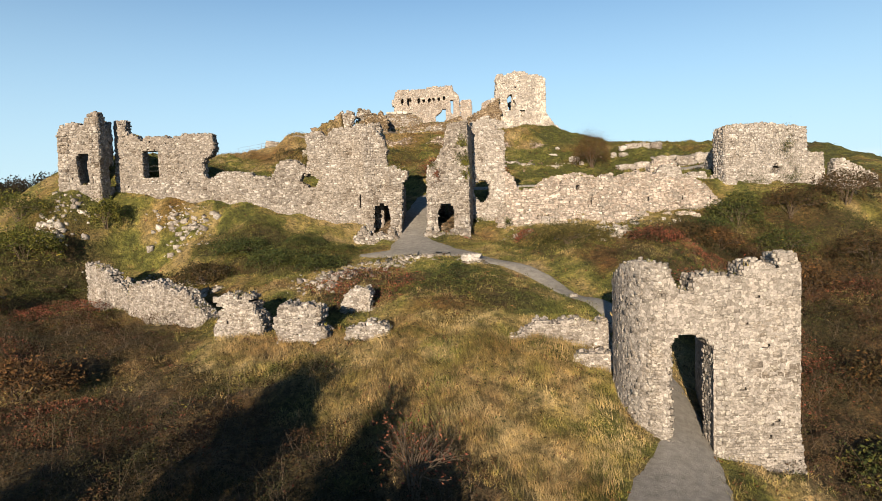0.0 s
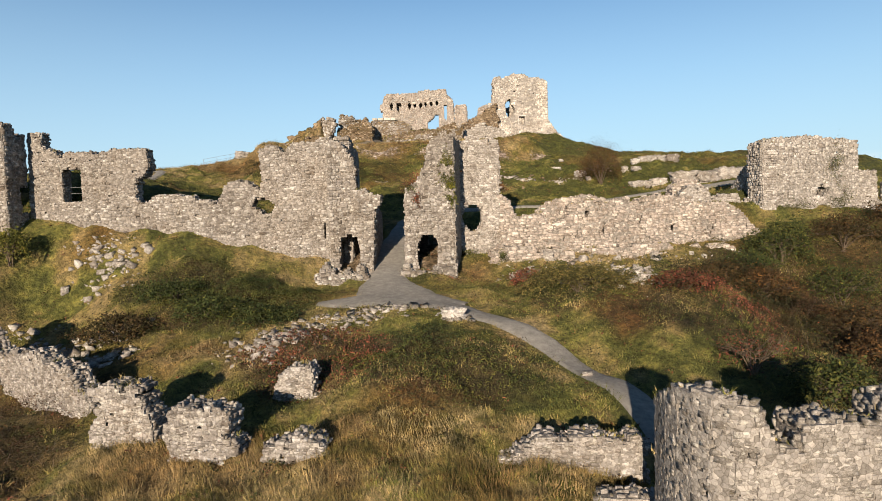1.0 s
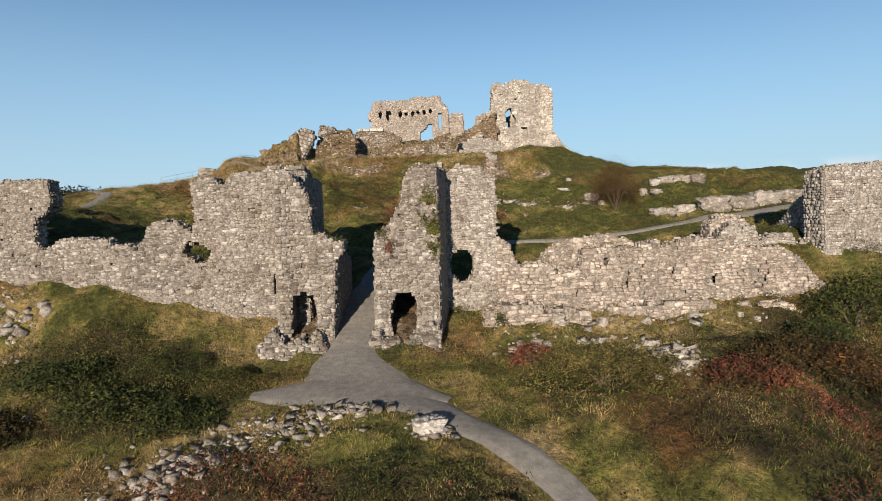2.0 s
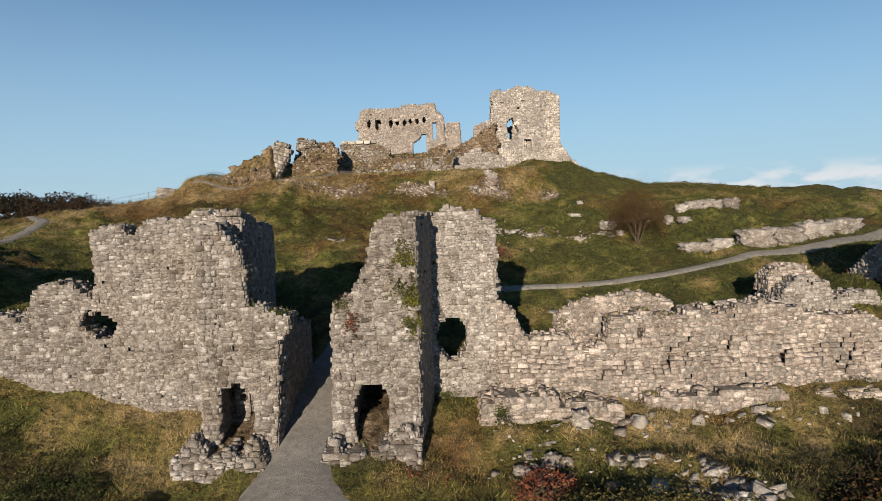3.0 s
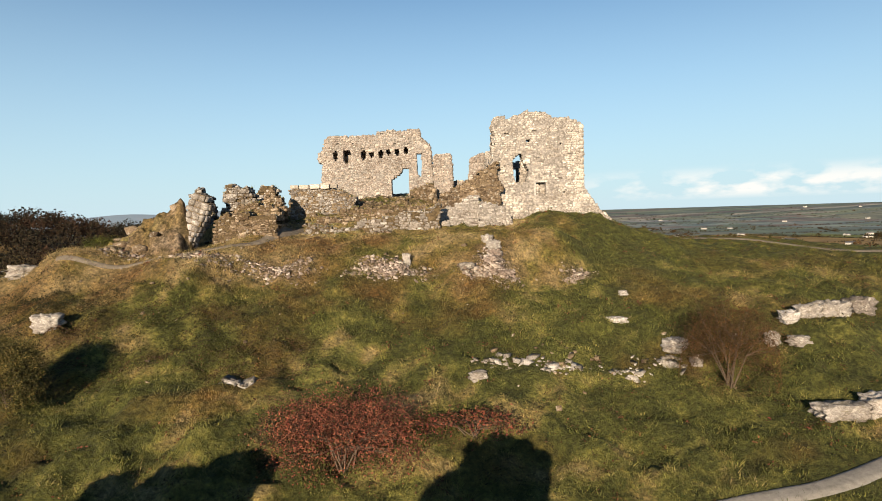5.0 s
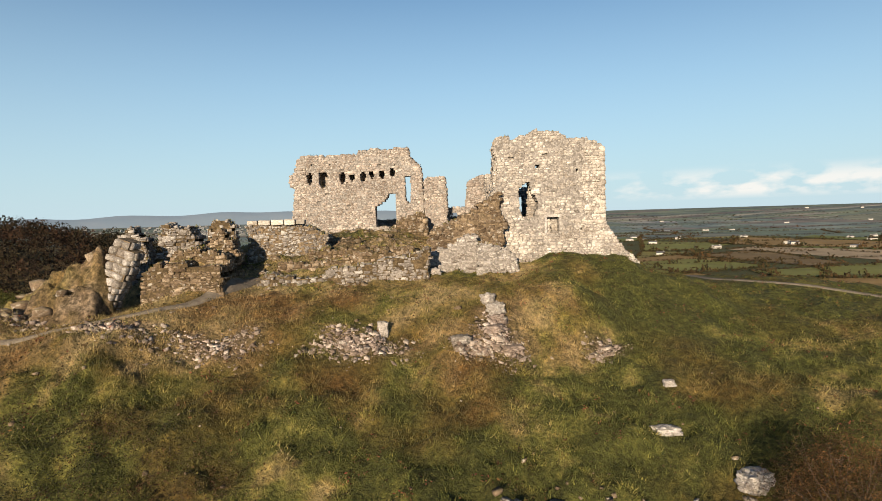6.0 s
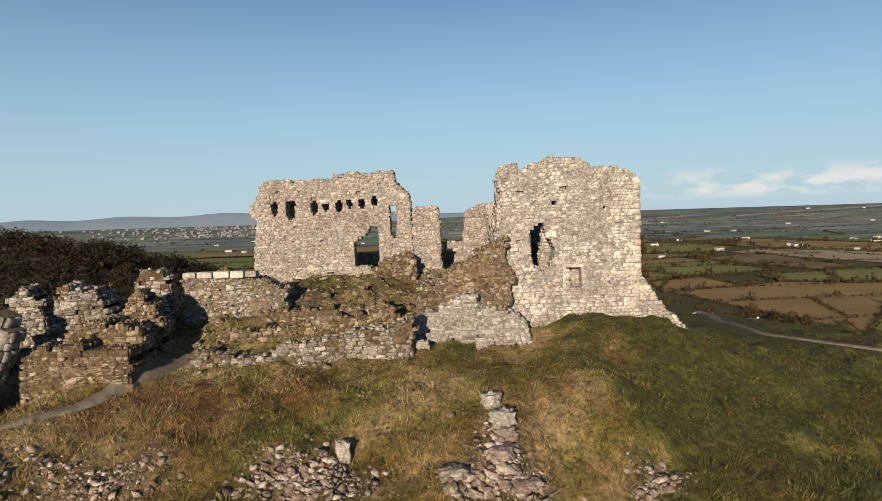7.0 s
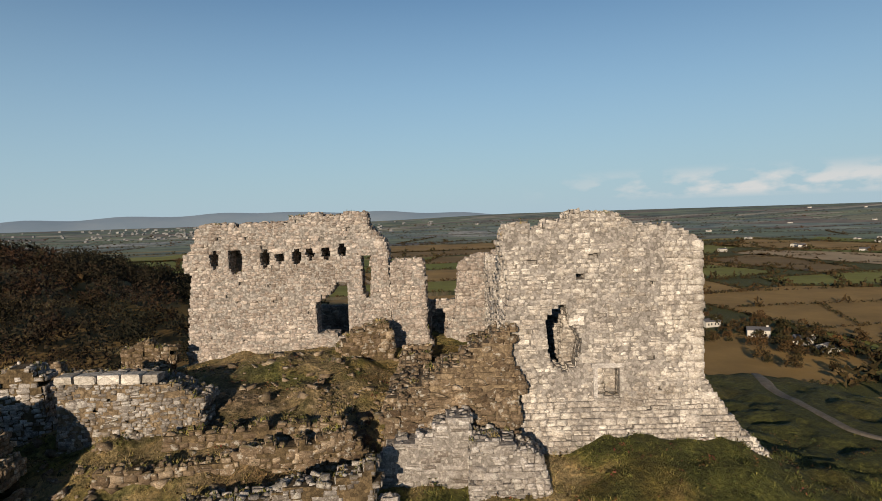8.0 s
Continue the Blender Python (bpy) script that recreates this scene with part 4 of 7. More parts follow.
# ---- east curtain ----
east = thing("east_curtain_wall", "stepped pale limestone curtain wall, broken down along its top", "wall")
ms = Masonry(east, MAT_STONE_HALL, MAT_MORTAR, 16)
ms.turf = 0.6
wave = lambda s, k: 0.9 * (float(vnoise(s * 0.8, 0.0, k)) - 0.5) + 0.5 * (float(vnoise(s * 2.1, 3.0, k)) - 0.5)
ledge = lambda s, z: 0.55 * float(np.clip((14.75 + wave(s, 3) - z) / 0.5, 0, 1)) + 0.3 * float(np.clip((15.6 + wave(s, 7) - z) / 0.4, 0, 1))
ms.wall((0, 67.0), (1, 67.0), [(7.0, 11), (7.0, 17.7), (7.8, 17.6), (8.1, 16.7), (8.5, 15.9), (9.6, 15.9), (10.8, 16.0), (11.1, 15.3), (11.9, 15.2), (13.0, 15.7), (13.1, 16.8), (13.9, 17.0), (14.9, 17.1), (16.4, 17.0), (17.4, 17.1), (18.4, 17.4), (18.5, 17.0), (19.4, 16.9), (19.9, 17.4), (20.9, 17.5), (22.9, 17.3), (24.1, 16.8), (27.0, 16.7), (28.4, 15.8), (30.1, 13.3), (30.3, 11)], 1.4,
        box_holes((14.5, 15.7, 14.9, 16.3)), course=(0.14, 0.28), length=(0.18, 0.5), batter=ledge, wild=0.08, neat=0.6, joint=0.01)
ms.wall((0, 64.4), (1, 64.4), [(5.8, 11), (5.9, 13.0), (7.2, 13.6), (8.5, 13.5), (10.5, 13.2), (13.2, 12.9), (13.4, 11)], 2.4, course=(0.18, 0.32), length=(0.2, 0.6), proud=0.1, wild=0.15, rag=0.3, gap=0.1)
ms.wall((0, 65.0), (1, 65.0), [(14.3, 11), (14.3, 12.9), (16.5, 13.4), (18.2, 13.3), (19.5, 13.5), (21.1, 13.4), (22.3, 12.2), (23.8, 12.9), (26.0, 12.9), (27.5, 12.6), (28, 11)], 0.8, course=(0.2, 0.36), length=(0.25, 0.65), proud=0.14, wild=0.2, rag=0.3, gap=0.12)
# inner walls behind the broken top
ms.wall((0, 70.5), (1, 70.5), [(10.8, 13), (10.8, 16.4), (11.7, 17.1), (13.4, 17.5), (15.9, 17.9), (17.0, 17.4), (17.7, 17.2), (17.8, 13)], 0.8, wild=0.12)
ms.wall((10.7, 71), (10.7, 68.4), [(0, 13), (0, 16.5), (2.6, 15.7), (2.6, 13)], 0.6, wild=0.12)
ms.wall((0, 72.0), (1, 72.0), [(24.0, 14), (24.1, 18.2), (24.8, 18.9), (26.6, 18.8), (27.4, 17.9), (27.5, 14)], 1.6, wild=0.2)
ms.finish((12, 66.5, 15), 300)

# ---- north-east tower ----
corner = thing("corner_tower", "blocky limestone tower stump with ivy and a hole", "tower")
ms = Masonry(corner, MAT_STONE_PALE, MAT_MORTAR_PALE, 17)
ms.wall((31.2, 69.1), (42.2, 72.0), [(0.3, 14), (0.1, 18.3), (0.0, 20.8), (0.1, 22.1), (1.2, 22.4), (3.4, 22.5), (6.0, 22.7), (7.6, 22.4), (10.9, 22.3), (11.4, 14)], 1.8, [[(6.0, 17.0), (6.2, 17.9), (7.0, 18.2), (7.6, 17.8), (7.2, 17.0)]], course=(0.15, 0.28), length=(0.18, 0.48), wild=0.05, neat=0.6, joint=0.008)
ms.wall((31.4, 76), (31.3, 69.1), [(0, 15), (0, 18), (3, 20), (6.9, 22), (6.9, 14)], 1.2, course=(0.14, 0.26), length=(0.18, 0.44), wild=0.05, neat=0.6, joint=0.01)
ms.wall((0, 73.0), (1, 73.0), [(42.5, 14), (42.6, 19.3), (44.4, 19.3), (44.6, 16.4), (45.6, 16.5), (45.7, 18.4), (46.7, 18.7), (47.7, 18.0), (50.6, 16.6), (51.5, 14)], 1.2)
ms.wall((0, 70.5), (1, 70.5), [(24.2, 14), (24.2, 17.4), (25.2, 18.4), (26.8, 18.2), (27.2, 17.0), (28.4, 17.4), (29.6, 17.6), (30.0, 16.6), (31.2, 17), (31.2, 14)], 1.6, proud=0.15)
ms.finish((31.5, 69, 20), 200)

# ---- keep on the summit ----
keep = thing("keep", "tall pale limestone keep wall with a battered base", "castle keep")
ms = Masonry(keep, MAT_STONE_KEEP, MAT_MORTAR_PALE, 18)
glacis = lambda s, z: max(0.0, 31.6 - z) * 0.4
ms.wall((0, 123.0), (1, 123.0), [(10.4, 27.5), (10.4, 32.2), (11.0, 33.6), (11.5, 34.8), (12.0, 36.7), (11.8, 38.0), (11.5, 38.8), (11.9, 39.8), (12.9, 39.8), (14.5, 39.9), (14.8, 40.2), (15.3, 40.35), (16.9, 40.3), (17.7, 39.8), (18.7, 39.7), (19.9, 39.5), (20.9, 39.0), (21.1, 32.4), (22.4, 30.3), (23.7, 28.9), (24.2, 27.5)], 2.0,
        [[(13.8, 33.2), (13.6, 35.4), (14.0, 35.8), (14.6, 36.1), (14.75, 35.4), (15.0, 34.9), (15.35, 34.2), (15.0, 33.0), (14.5, 32.8)]] + box_holes((16.05, 31.55, 17.05, 32.95), (20.2, 38.2, 20.45, 38.5), (18.6, 36.9, 18.8, 37.1), (15.1, 37.3, 15.5, 37.5), (18.9, 31.8, 19.1, 32.0)), course=(0.17, 0.3), length=(0.2, 0.5), batter=glacis, wild=0.03, depth=0.14, proud=0.03, neat=0.85, joint=0.005)
ms.wall((21.1, 123.0), (21.3, 133), [(0, 27), (0, 39), (3, 38), (5, 36), (8, 34), (10, 31), (10, 26)], 1.8)
ms.wall((11.7, 137.5), (11.7, 124.4), [(0, 30), (0, 37.4), (1.5, 37.6), (2.4, 36.4), (4, 35.2), (6, 35.6), (9, 36.8), (11, 38.2), (13.1, 39.6), (13.1, 30)], 1.6, proud=0.16, wild=0.3)
ms.wall((0, 131.0), (1, 131.0), [(12.5, 30), (12.5, 35.5), (16, 36), (20, 34), (21, 30)], 1.0, box_holes((14.2, 32, 15, 35)))
# the splayed side of the big window and the blocking of the small one
ms.wall((0, 124.4), (1, 124.4), [(14.5, 32), (14.65, 34.5), (14.9, 36.6), (16.0, 36.6), (16.0, 32)], 0.6, course=(0.15, 0.28), length=(0.2, 0.5))
ms.wall((0, 123.6), (1, 123.6), [(15.9, 31.2), (15.9, 33.2), (16.38, 33.2), (16.5, 32.4), (16.4, 31.2)], 0.5, course=(0.15, 0.25), length=(0.2, 0.4), rag=0.02)
ms.wall((0, 123.7), (1, 123.7), [(16.52, 31.2), (16.6, 32.4), (16.5, 33.2), (17.2, 33.2), (17.2, 31.2)], 0.5, course=(0.15, 0.25), length=(0.2, 0.4), rag=0.02)
# long and short blocks up the eastern corner
z_ = 32.3
for k in range(16):
    h_ = ms.r.uniform(0.36, 0.46)
    w_ = (0.85, 0.5)[k % 2] * ms.r.uniform(0.9, 1.1)
    ms.add_stone(np.array([21.13 - w_ / 2, 123.02, z_ + h_ / 2]), w_, 0.2, h_ * 0.95, ((1, 0, 0), (0, 1, 0), (0, 0, 1)), 0.02)
    z_ += h_ * 1.02
ms.finish((14.5, 123, 35), 300)


def dressed(name, x0, x1, z0, z1, label):
    """A dressed block of the small window's surround."""
    q = [(x, y, z) for x in (x0, x1) for y in (122.9, 123.25) for z in (z0, z1)]
    return part(name, mesh_of(name, q, [(0, 1, 3, 2), (4, 6, 7, 5), (0, 4, 5, 1), (2, 3, 7, 6), (1, 5, 7, 3), (0, 2, 6, 4)]), MAT_STONE_PALE, keep, label)


dressed("lintel", 15.75, 17.3, 32.98, 33.2, "dressed stone lintel")
dressed("sill", 15.85, 17.25, 31.38, 31.52, "dressed stone sill")
dressed("jamb", 15.82, 16.02, 31.53, 32.97, "dressed stone jamb")
dressed("jamb", 17.07, 17.28, 31.53, 32.97, "dressed stone jamb")


rubble = thing("keep_rubble", "sloping mass of broken wall core beside the keep", "rubble mass")
ms = Masonry(rubble, MAT_STONE_BROWN, MAT_RUBBLE_CORE, 19)
ms.wall((0, 122.2), (1, 122.2), [(6.0, 28), (6.0, 31.4), (6.4, 32.2), (8.0, 32.7), (9.6, 33.4), (10.8, 34.4), (11.8, 35.2), (12.2, 31), (12, 28)], 3.2, rag=0.4, proud=0.22, wild=0.4, batter=lambda s, z: max(0, 33.5 - z) * 0.3)
ms.wall((6.1, 133), (6.0, 122.4), [(0, 29), (0, 32.2), (4, 31.6), (8, 32.2), (10.6, 31.8), (10.6, 28)], 1.8, rag=0.3, proud=0.2, wild=0.35)
ms.finish((8, 121.5, 32), 200)

apron = thing("keep_forebuilding", "low pale masonry wall before the keep", "wall")
ms = Masonry(apron, MAT_STONE_PALE, MAT_MORTAR_PALE, 20)
ms.wall((0, 120.0), (1, 120.0), [(5.8, 27.5), (5.9, 30.1), (6.6, 30.6), (8.2, 30.8), (8.3, 31.4), (9.7, 31.8), (9.9, 31.1), (9.8, 27.5)], 1.4, course=(0.2, 0.36), length=(0.3, 0.75))
ms.wall((9.8, 119.2), (13.2, 119.2), [(0, 27.5), (0, 31.0), (1.5, 30.7), (2.9, 30.2), (3.4, 28.5), (3.4, 27.5)], 1.8, proud=0.12, batter=lambda s, z: max(0, 30 - z) * 0.25)
ms.finish((8, 120, 30), 200)

# ---- great hall ----
hall = thing("hall", "broken limestone hall wall with a row of corbel slots", "castle hall")
ms = Masonry(hall, MAT_STONE_HALL, MAT_MORTAR_PALE, 21)
notch = lambda a, b, c, d: [(a - 0.12, b + 0.2), (a + 0.4 * (c - a), b - 0.25), (c + 0.1, b + 0.1), (c + 0.16, d - 0.25), (c - 0.04, d + 0.1), (a - 0.15, d - 0.05)]
slots = [notch(*v) for v in ((-7.5, 37.3, -7.15, 38.3), (-6.2, 36.9, -5.5, 38.4), (-3.95, 37.3, -3.55, 38.3), (-2.9, 37.6, -2.5, 38.2), (-1.7, 37.4, -1.3, 38.3), (-0.7, 37.8, -0.35, 38.4), (0.4, 37.7, 0.75, 38.4), (1.55, 37.8, 1.85, 38.6))]
ms.wall((0, 137.5), (1, 137.5), [(-9.5, 29), (-9.5, 31), (-9.0, 36.8), (-9.5, 37.0), (-9.5, 38.1), (-8.7, 38.7), (-8.2, 40.2), (-5.7, 40.2), (-2.1, 40.2), (-1.9, 40.7), (1.9, 40.7), (2.1, 41.0), (3.5, 40.8), (3.6, 39.9), (4.8, 38.7), (4.9, 37.9), (5.2, 29)], 1.6,
        slots + [[(-0.2, 32.3), (-0.3, 34.5), (0.9, 35.3), (1.3, 36.1), (2.0, 36.0), (2.0, 32.2)], [(3.0, 37.8), (3.8, 37.8), (3.6, 34.9), (3.1, 35.0)]], course=(0.15, 0.28), length=(0.18, 0.46), wild=0.05, neat=0.6, joint=0.008)
ms.wall((4.9, 137.6), (5.2, 143), [(0, 29), (0, 38), (3, 36.5), (5.4, 33), (5.4, 29)], 1.2)
ms.wall((-8.6, 144), (-9.0, 137.6), [(0, 29), (0, 35), (3, 37), (6.4, 39), (6.4, 29)], 1.2)
ms.wall((0, 136.3), (1, 136.3), [(5.2, 29), (5.2, 36.8), (5.3, 37.4), (6.8, 37.5), (7.5, 37.4), (7.6, 32.2), (8.0, 31.5), (8.0, 29)], 1.2)
ms.wall((0, 138.0), (1, 138.0), [(8.9, 29), (8.9, 32.2), (9.6, 33.3), (9.9, 36.9), (10.9, 37.5), (12.7, 37.7), (12.8, 29)], 1.2)
ms.wall((0, 139), (1, 139), [(7.2, 29), (7.2, 34.2), (9.8, 34.2), (9.8, 29)], 0.9, [[(7.7, 28.5), (7.8, 33.2), (8.4, 33.8), (9.0, 33.3), (9.0, 28.5)]])
# the wall passage behind the slots
ms.wall((0, 139.3), (1, 139.3), [(-9.0, 36.4), (-9.0, 39.6), (2.4, 39.9), (2.4, 36.6)], 0.5)
ms.wall((0, 137.9), (1, 137.9), [(-8.8, 39.0), (-8.8, 39.8), (2.4, 40.1), (2.4, 39.2)], 1.6)
ms.wall((0, 138.6), (1, 138.6), [(-8.8, 29), (-8.8, 36.5), (-0.6, 36.6), (-0.6, 29)], 0.9)
ms.wall((0, 138.6), (1, 138.6), [(-0.6, 36.1), (-0.6, 36.7), (2.4, 36.8), (2.4, 36.2)], 0.9)
# broken inner walls, added so that the breach and the doorway show dark
ms.wall((0, 146.5), (1, 146.5), [(-6, 26), (-6, 32.2), (-2, 33.0), (2, 33.1), (6, 32.6), (6.5, 26)], 1.0)
ms.wall((0, 142.0), (1, 142.0), [(6.4, 29), (6.5, 33.2), (10.5, 33.4), (10.6, 29)], 0.9)
ms.finish((0, 137.5, 38), 300)

def hull_rock(r, sx, sy, sz, n=26, turn=None):
    """An angular block of fractured limestone. Returns vertices and triangles; n: how fine."""
    bm = bmesh.new()
    bmesh.ops.create_icosphere(bm, subdivisions=4 if n > 30 else 1, radius=1.0)
    off = Vector((r.uniform(0, 50), r.uniform(0, 50), r.uniform(0, 50)))
    for v in bm.verts:
        d = v.co.normalized()
        k = max(abs(d.x), abs(d.y), abs(d.z)) ** 0.6
        q = Vector((d.x * sx, d.y * sy, d.z * sz))
        u = Vector((q.x, q.y, q.z * 1.6)) / max(0.5, min(sx, sy)) + off
        f1 = noise.voronoi(u * 1.3)[0]
        cut = 0.34 * f1[0] + 0.2 * noise.voronoi(u * 3.4)[0][0] + 0.1 * noise.noise(u * 5) + 0.07 * math.sin(q.z * 9 / max(0.4, sz) + 2 * noise.noise(u))
        two = noise.voronoi(u * 2.1)[0]
        crack = min(1.0, (two[1] - two[0]) / 0.16)
        v.co = q / k * (1.12 - cut - 0.13 * (1 - crack))
    bmesh.ops.triangulate(bm, faces=bm.faces[:])
    vs = np.array([v.co[:] for v in bm.verts])
    fs = np.array([[v.index for v in f.verts] for f in bm.faces])
    bm.free()
    a = r.uniform(0, 6.28) if turn is None else turn
    c, s = math.cos(a), math.sin(a)
    return vs @ np.array([[c, s, 0], [-s, c, 0], [0, 0, 1]]), fs


def worn_block(r, at, w, d, h):
    """A squared block with worn, bevelled edges."""
    bm = bmesh.new()
    bmesh.ops.create_cube(bm, size=1.0)
    for v in bm.verts:
        v.co = Vector((v.co.x * w * r.uniform(0.88, 1.0), v.co.y * d * r.uniform(0.88, 1.0), v.co.z * h * r.uniform(0.85, 1.0)))
    bmesh.ops.bevel(bm, geom=bm.edges[:], offset=0.07 * min(w, h) / 0.4, segments=2, profile=0.6, affect="EDGES")
    for v in bm.verts:
        v.co += Vector(at) + Vector((r.uniform(-1, 1), r.uniform(-1, 1), r.uniform(-1, 1))) * 0.015
    me = bpy.data.meshes.new("block")
    bm.to_mesh(me)
    bm.free()
    return me


# ---- low walls and lumps on the summit ----
def lump_wall(name, label, walls, seed, near, singles=120, stone=MAT_STONE_BROWN, core=MAT_EARTH_CORE, turf=0.9, gap=0.1, **kw):
    t = thing(name, label, "wall remnant")
    b = Masonry(t, stone, core, seed)
    b.turf = turf
    for p0, p1, outline, thick in walls:
        b.wall(p0, p1, outline, thick, rag=0.3, proud=0.1, wild=0.16, gap=gap, **kw)
    b.finish(near, singles)
    return t


lump_wall("summit_wall", "long low retaining wall of coursed limestone", [((-7.4, 116.4), (6.0, 117.0), [(0, 26.5), (0.3, 28.4), (0.8, 29.2), (2.4, 28.7), (4.1, 28.7), (6.4, 29.4), (7.7, 29.7), (10.3, 30.1), (13.3, 30.7), (13.4, 26.5)], 1.2)], 31, (2, 117, 30), 200, MAT_STONE, gap=0.08)
# the slab of fallen wall: big squared blocks on a plane that leans over to the east
slab = thing("leaning_wall", "slab of fallen wall leaning over", "wall remnant")
ms = Masonry(slab, MAT_STONE_PALE, MAT_RUBBLE_CORE, 32)
ms.turf = 0.6
lean_ = radians(19)
s_right, s_up, s_back = np.array([math.cos(lean_), -0.25, -math.sin(lean_)]), np.array([math.sin(lean_), 0.12, math.cos(lean_)]), np.array([0.2, 1.0, 0.0])
foot = np.array([-17.3, 111.8, 26.2])
z_ = 0.0
while z_ < 6.1:
    h_ = ms.r.uniform(0.42, 0.66)
    wide = 1.0 + 0.17 * z_ if z_ < 5.3 else 1.1
    x_ = -wide * 0.5 + ms.r.uniform(-0.12, 0.12)
    n = len(ms.cv)
    ms.cv += [foot + s_right * a + s_back * b + s_up * (z_ + c) for c in (0, h_) for b in (0.22, 1.3) for a in (x_ + 0.05, x_ + wide - 0.05)]
    ms.cf += [(n, n + 1, n + 5, n + 4), (n + 3, n + 2, n + 6, n + 7), (n + 2, n, n + 4, n + 6), (n + 1, n + 3, n + 7, n + 5), (n + 4, n + 5, n + 7, n + 6)]
    end_x = x_ + wide
    while x_ < end_x - 0.15:
        w_ = min(ms.r.uniform(0.4, 0.8), end_x - x_)
        ms.add_stone(foot + s_right * (x_ + w_ / 2) + s_back * (0.2 + ms.r.uniform(-0.08, 0.1)) + s_up * (z_ + h_ / 2), w_ * 0.93, 0.5, h_ * 0.92, (s_right, s_back, s_up), 0.1)
        x_ += w_
    for b_ in (0.6, 1.05):
        ms.add_stone(foot + s_right * (end_x - 0.05) + s_back * b_ + s_up * (z_ + h_ / 2), 0.42, 0.3, h_ * 0.9, (s_back, -s_right, s_up), 0.12)
        ms.add_stone(foot + s_right * (end_x - wide + 0.05) + s_back * b_ + s_up * (z_ + h_ / 2), 0.42, 0.3, h_ * 0.9, (-s_back, s_right, s_up), 0.12)
    z_ += h_
ms.finish((-16, 111, 30), 120)

lump_wall("gate_stump", "overgrown stump of coursed wall on the summit's edge", [
    ((-14.4, 112.9), (-8.5, 113.1), [(0, 26), (0, 29.7), (1.1, 30.2), (3.5, 30.4), (5.6, 30.1), (5.9, 26.5)], 1.6),
    ((-14.0, 114.6), (-8.7, 114.8), [(0.4, 26), (0.5, 29.9), (1.4, 31.2), (3.2, 31.3), (5.2, 30.7), (5.3, 26.5)], 1.5)], 33, (-10, 113, 30), 200, MAT_STONE_BROWN, gap=0.18)
lump_wall("wall_lump", "lichen-spotted lump of broken wall core", [((-15.8, 116.4), (-12.3, 116.6), [(0.8, 26), (0.9, 30.4), (1.2, 31.9), (1.7, 33.0), (2.5, 33.2), (3.5, 32.7), (4.4, 32.1), (4.7, 27)], 2.2)], 38, (-14, 116.4, 33), 100, MAT_STONE)
lump_wall("wall_lump", "low lump of broken wall beside the path", [((-11.4, 117.4), (-9.1, 117.6), [(0, 27), (0.1, 31.4), (0.8, 32.5), (1.8, 32.4), (2.3, 31.0), (2.4, 27)], 1.6)], 39, (-10, 117.4, 32), 80, MAT_STONE_BROWN)
lump_wall("wall_lump", "lump of broken wall above the crag", [((-18.9, 117.9), (-16.2, 118.2), [(0, 26), (0.3, 31.4), (1.0, 32.8), (1.9, 32.6), (2.6, 31.2), (2.7, 26)], 1.8)], 40, (-17.5, 118, 32), 80, MAT_STONE)
lump_wall("wall_lump", "pale lump of wall behind the summit", [((-13.9, 123.9), (-11.2, 124.2), [(0, 28), (0.3, 32.6), (1.0, 33.8), (1.9, 33.6), (2.6, 32.2), (2.7, 28)], 1.4)], 41, (-12.5, 124, 33), 80, MAT_STONE_PALE)
range_ = lump_wall("ruined_range", "crumbling wall end with pale capstones", [((-9.8, 122.6), (-3.0, 123.2), [(0, 28), (0.1, 30.1), (0.2, 33.0), (2.3, 33.0), (4.9, 33.0), (5.9, 32.6), (6.7, 31.7), (6.8, 28)], 2.0)], 34, (-7, 123, 33), 200, MAT_STONE, MAT_RUBBLE_CORE, gap=0.3, course=(0.12, 0.26), length=(0.14, 0.36))
cap_r = random.Random(88)
cx_ = -9.7
while cx_ < -5.0:
    cw_ = cap_r.uniform(0.7, 1.15)
    part("capstone", worn_block(cap_r, (cx_ + cw_ / 2, 122.95, 33.15), cw_, 0.9, cap_r.uniform(0.38, 0.55)), MAT_CAP, range_, "pale squared capstone")
    cx_ += cw_ + 0.04
lump_wall("back_wall_lump", "lichen-spotted lumps of wall behind the summit", [((-17, 131), (-13.5, 132), [(0, 28), (0.4, 31.2), (1.8, 31.8), (3.0, 31), (3.4, 28)], 1.2), ((-13, 134.5), (-9.6, 135), [(0, 28), (0.3, 32), (2.0, 32.6), (3.4, 32.2), (3.5, 28)], 1.0)], 35, (-14, 132, 31), 60)

lump_wall("terrace_wall", "low crumbling terrace wall between the summit ruins", [((-6.5, 119.4), (5.0, 121.2), [(0, 28.5), (0.2, 29.7), (3, 30.0), (7, 30.3), (11.4, 30.8), (11.8, 28.5)], 0.9), ((-4.5, 121.6), (4.2, 122.6), [(0, 29), (0.2, 30.5), (4, 30.8), (8.6, 31.0), (8.8, 29)], 0.8)], 36, (0, 120.5, 30.5), 150)
lump_wall("doorway_stub", "mossy stub of wall beside the hall's breach", [((1.4, 132.5), (5.6, 133.6), [(0, 30), (0.2, 31.8), (1.6, 33.0), (3.4, 33.6), (4.2, 33.0), (4.3, 30)], 1.6)], 37, (3.5, 133, 33), 80)

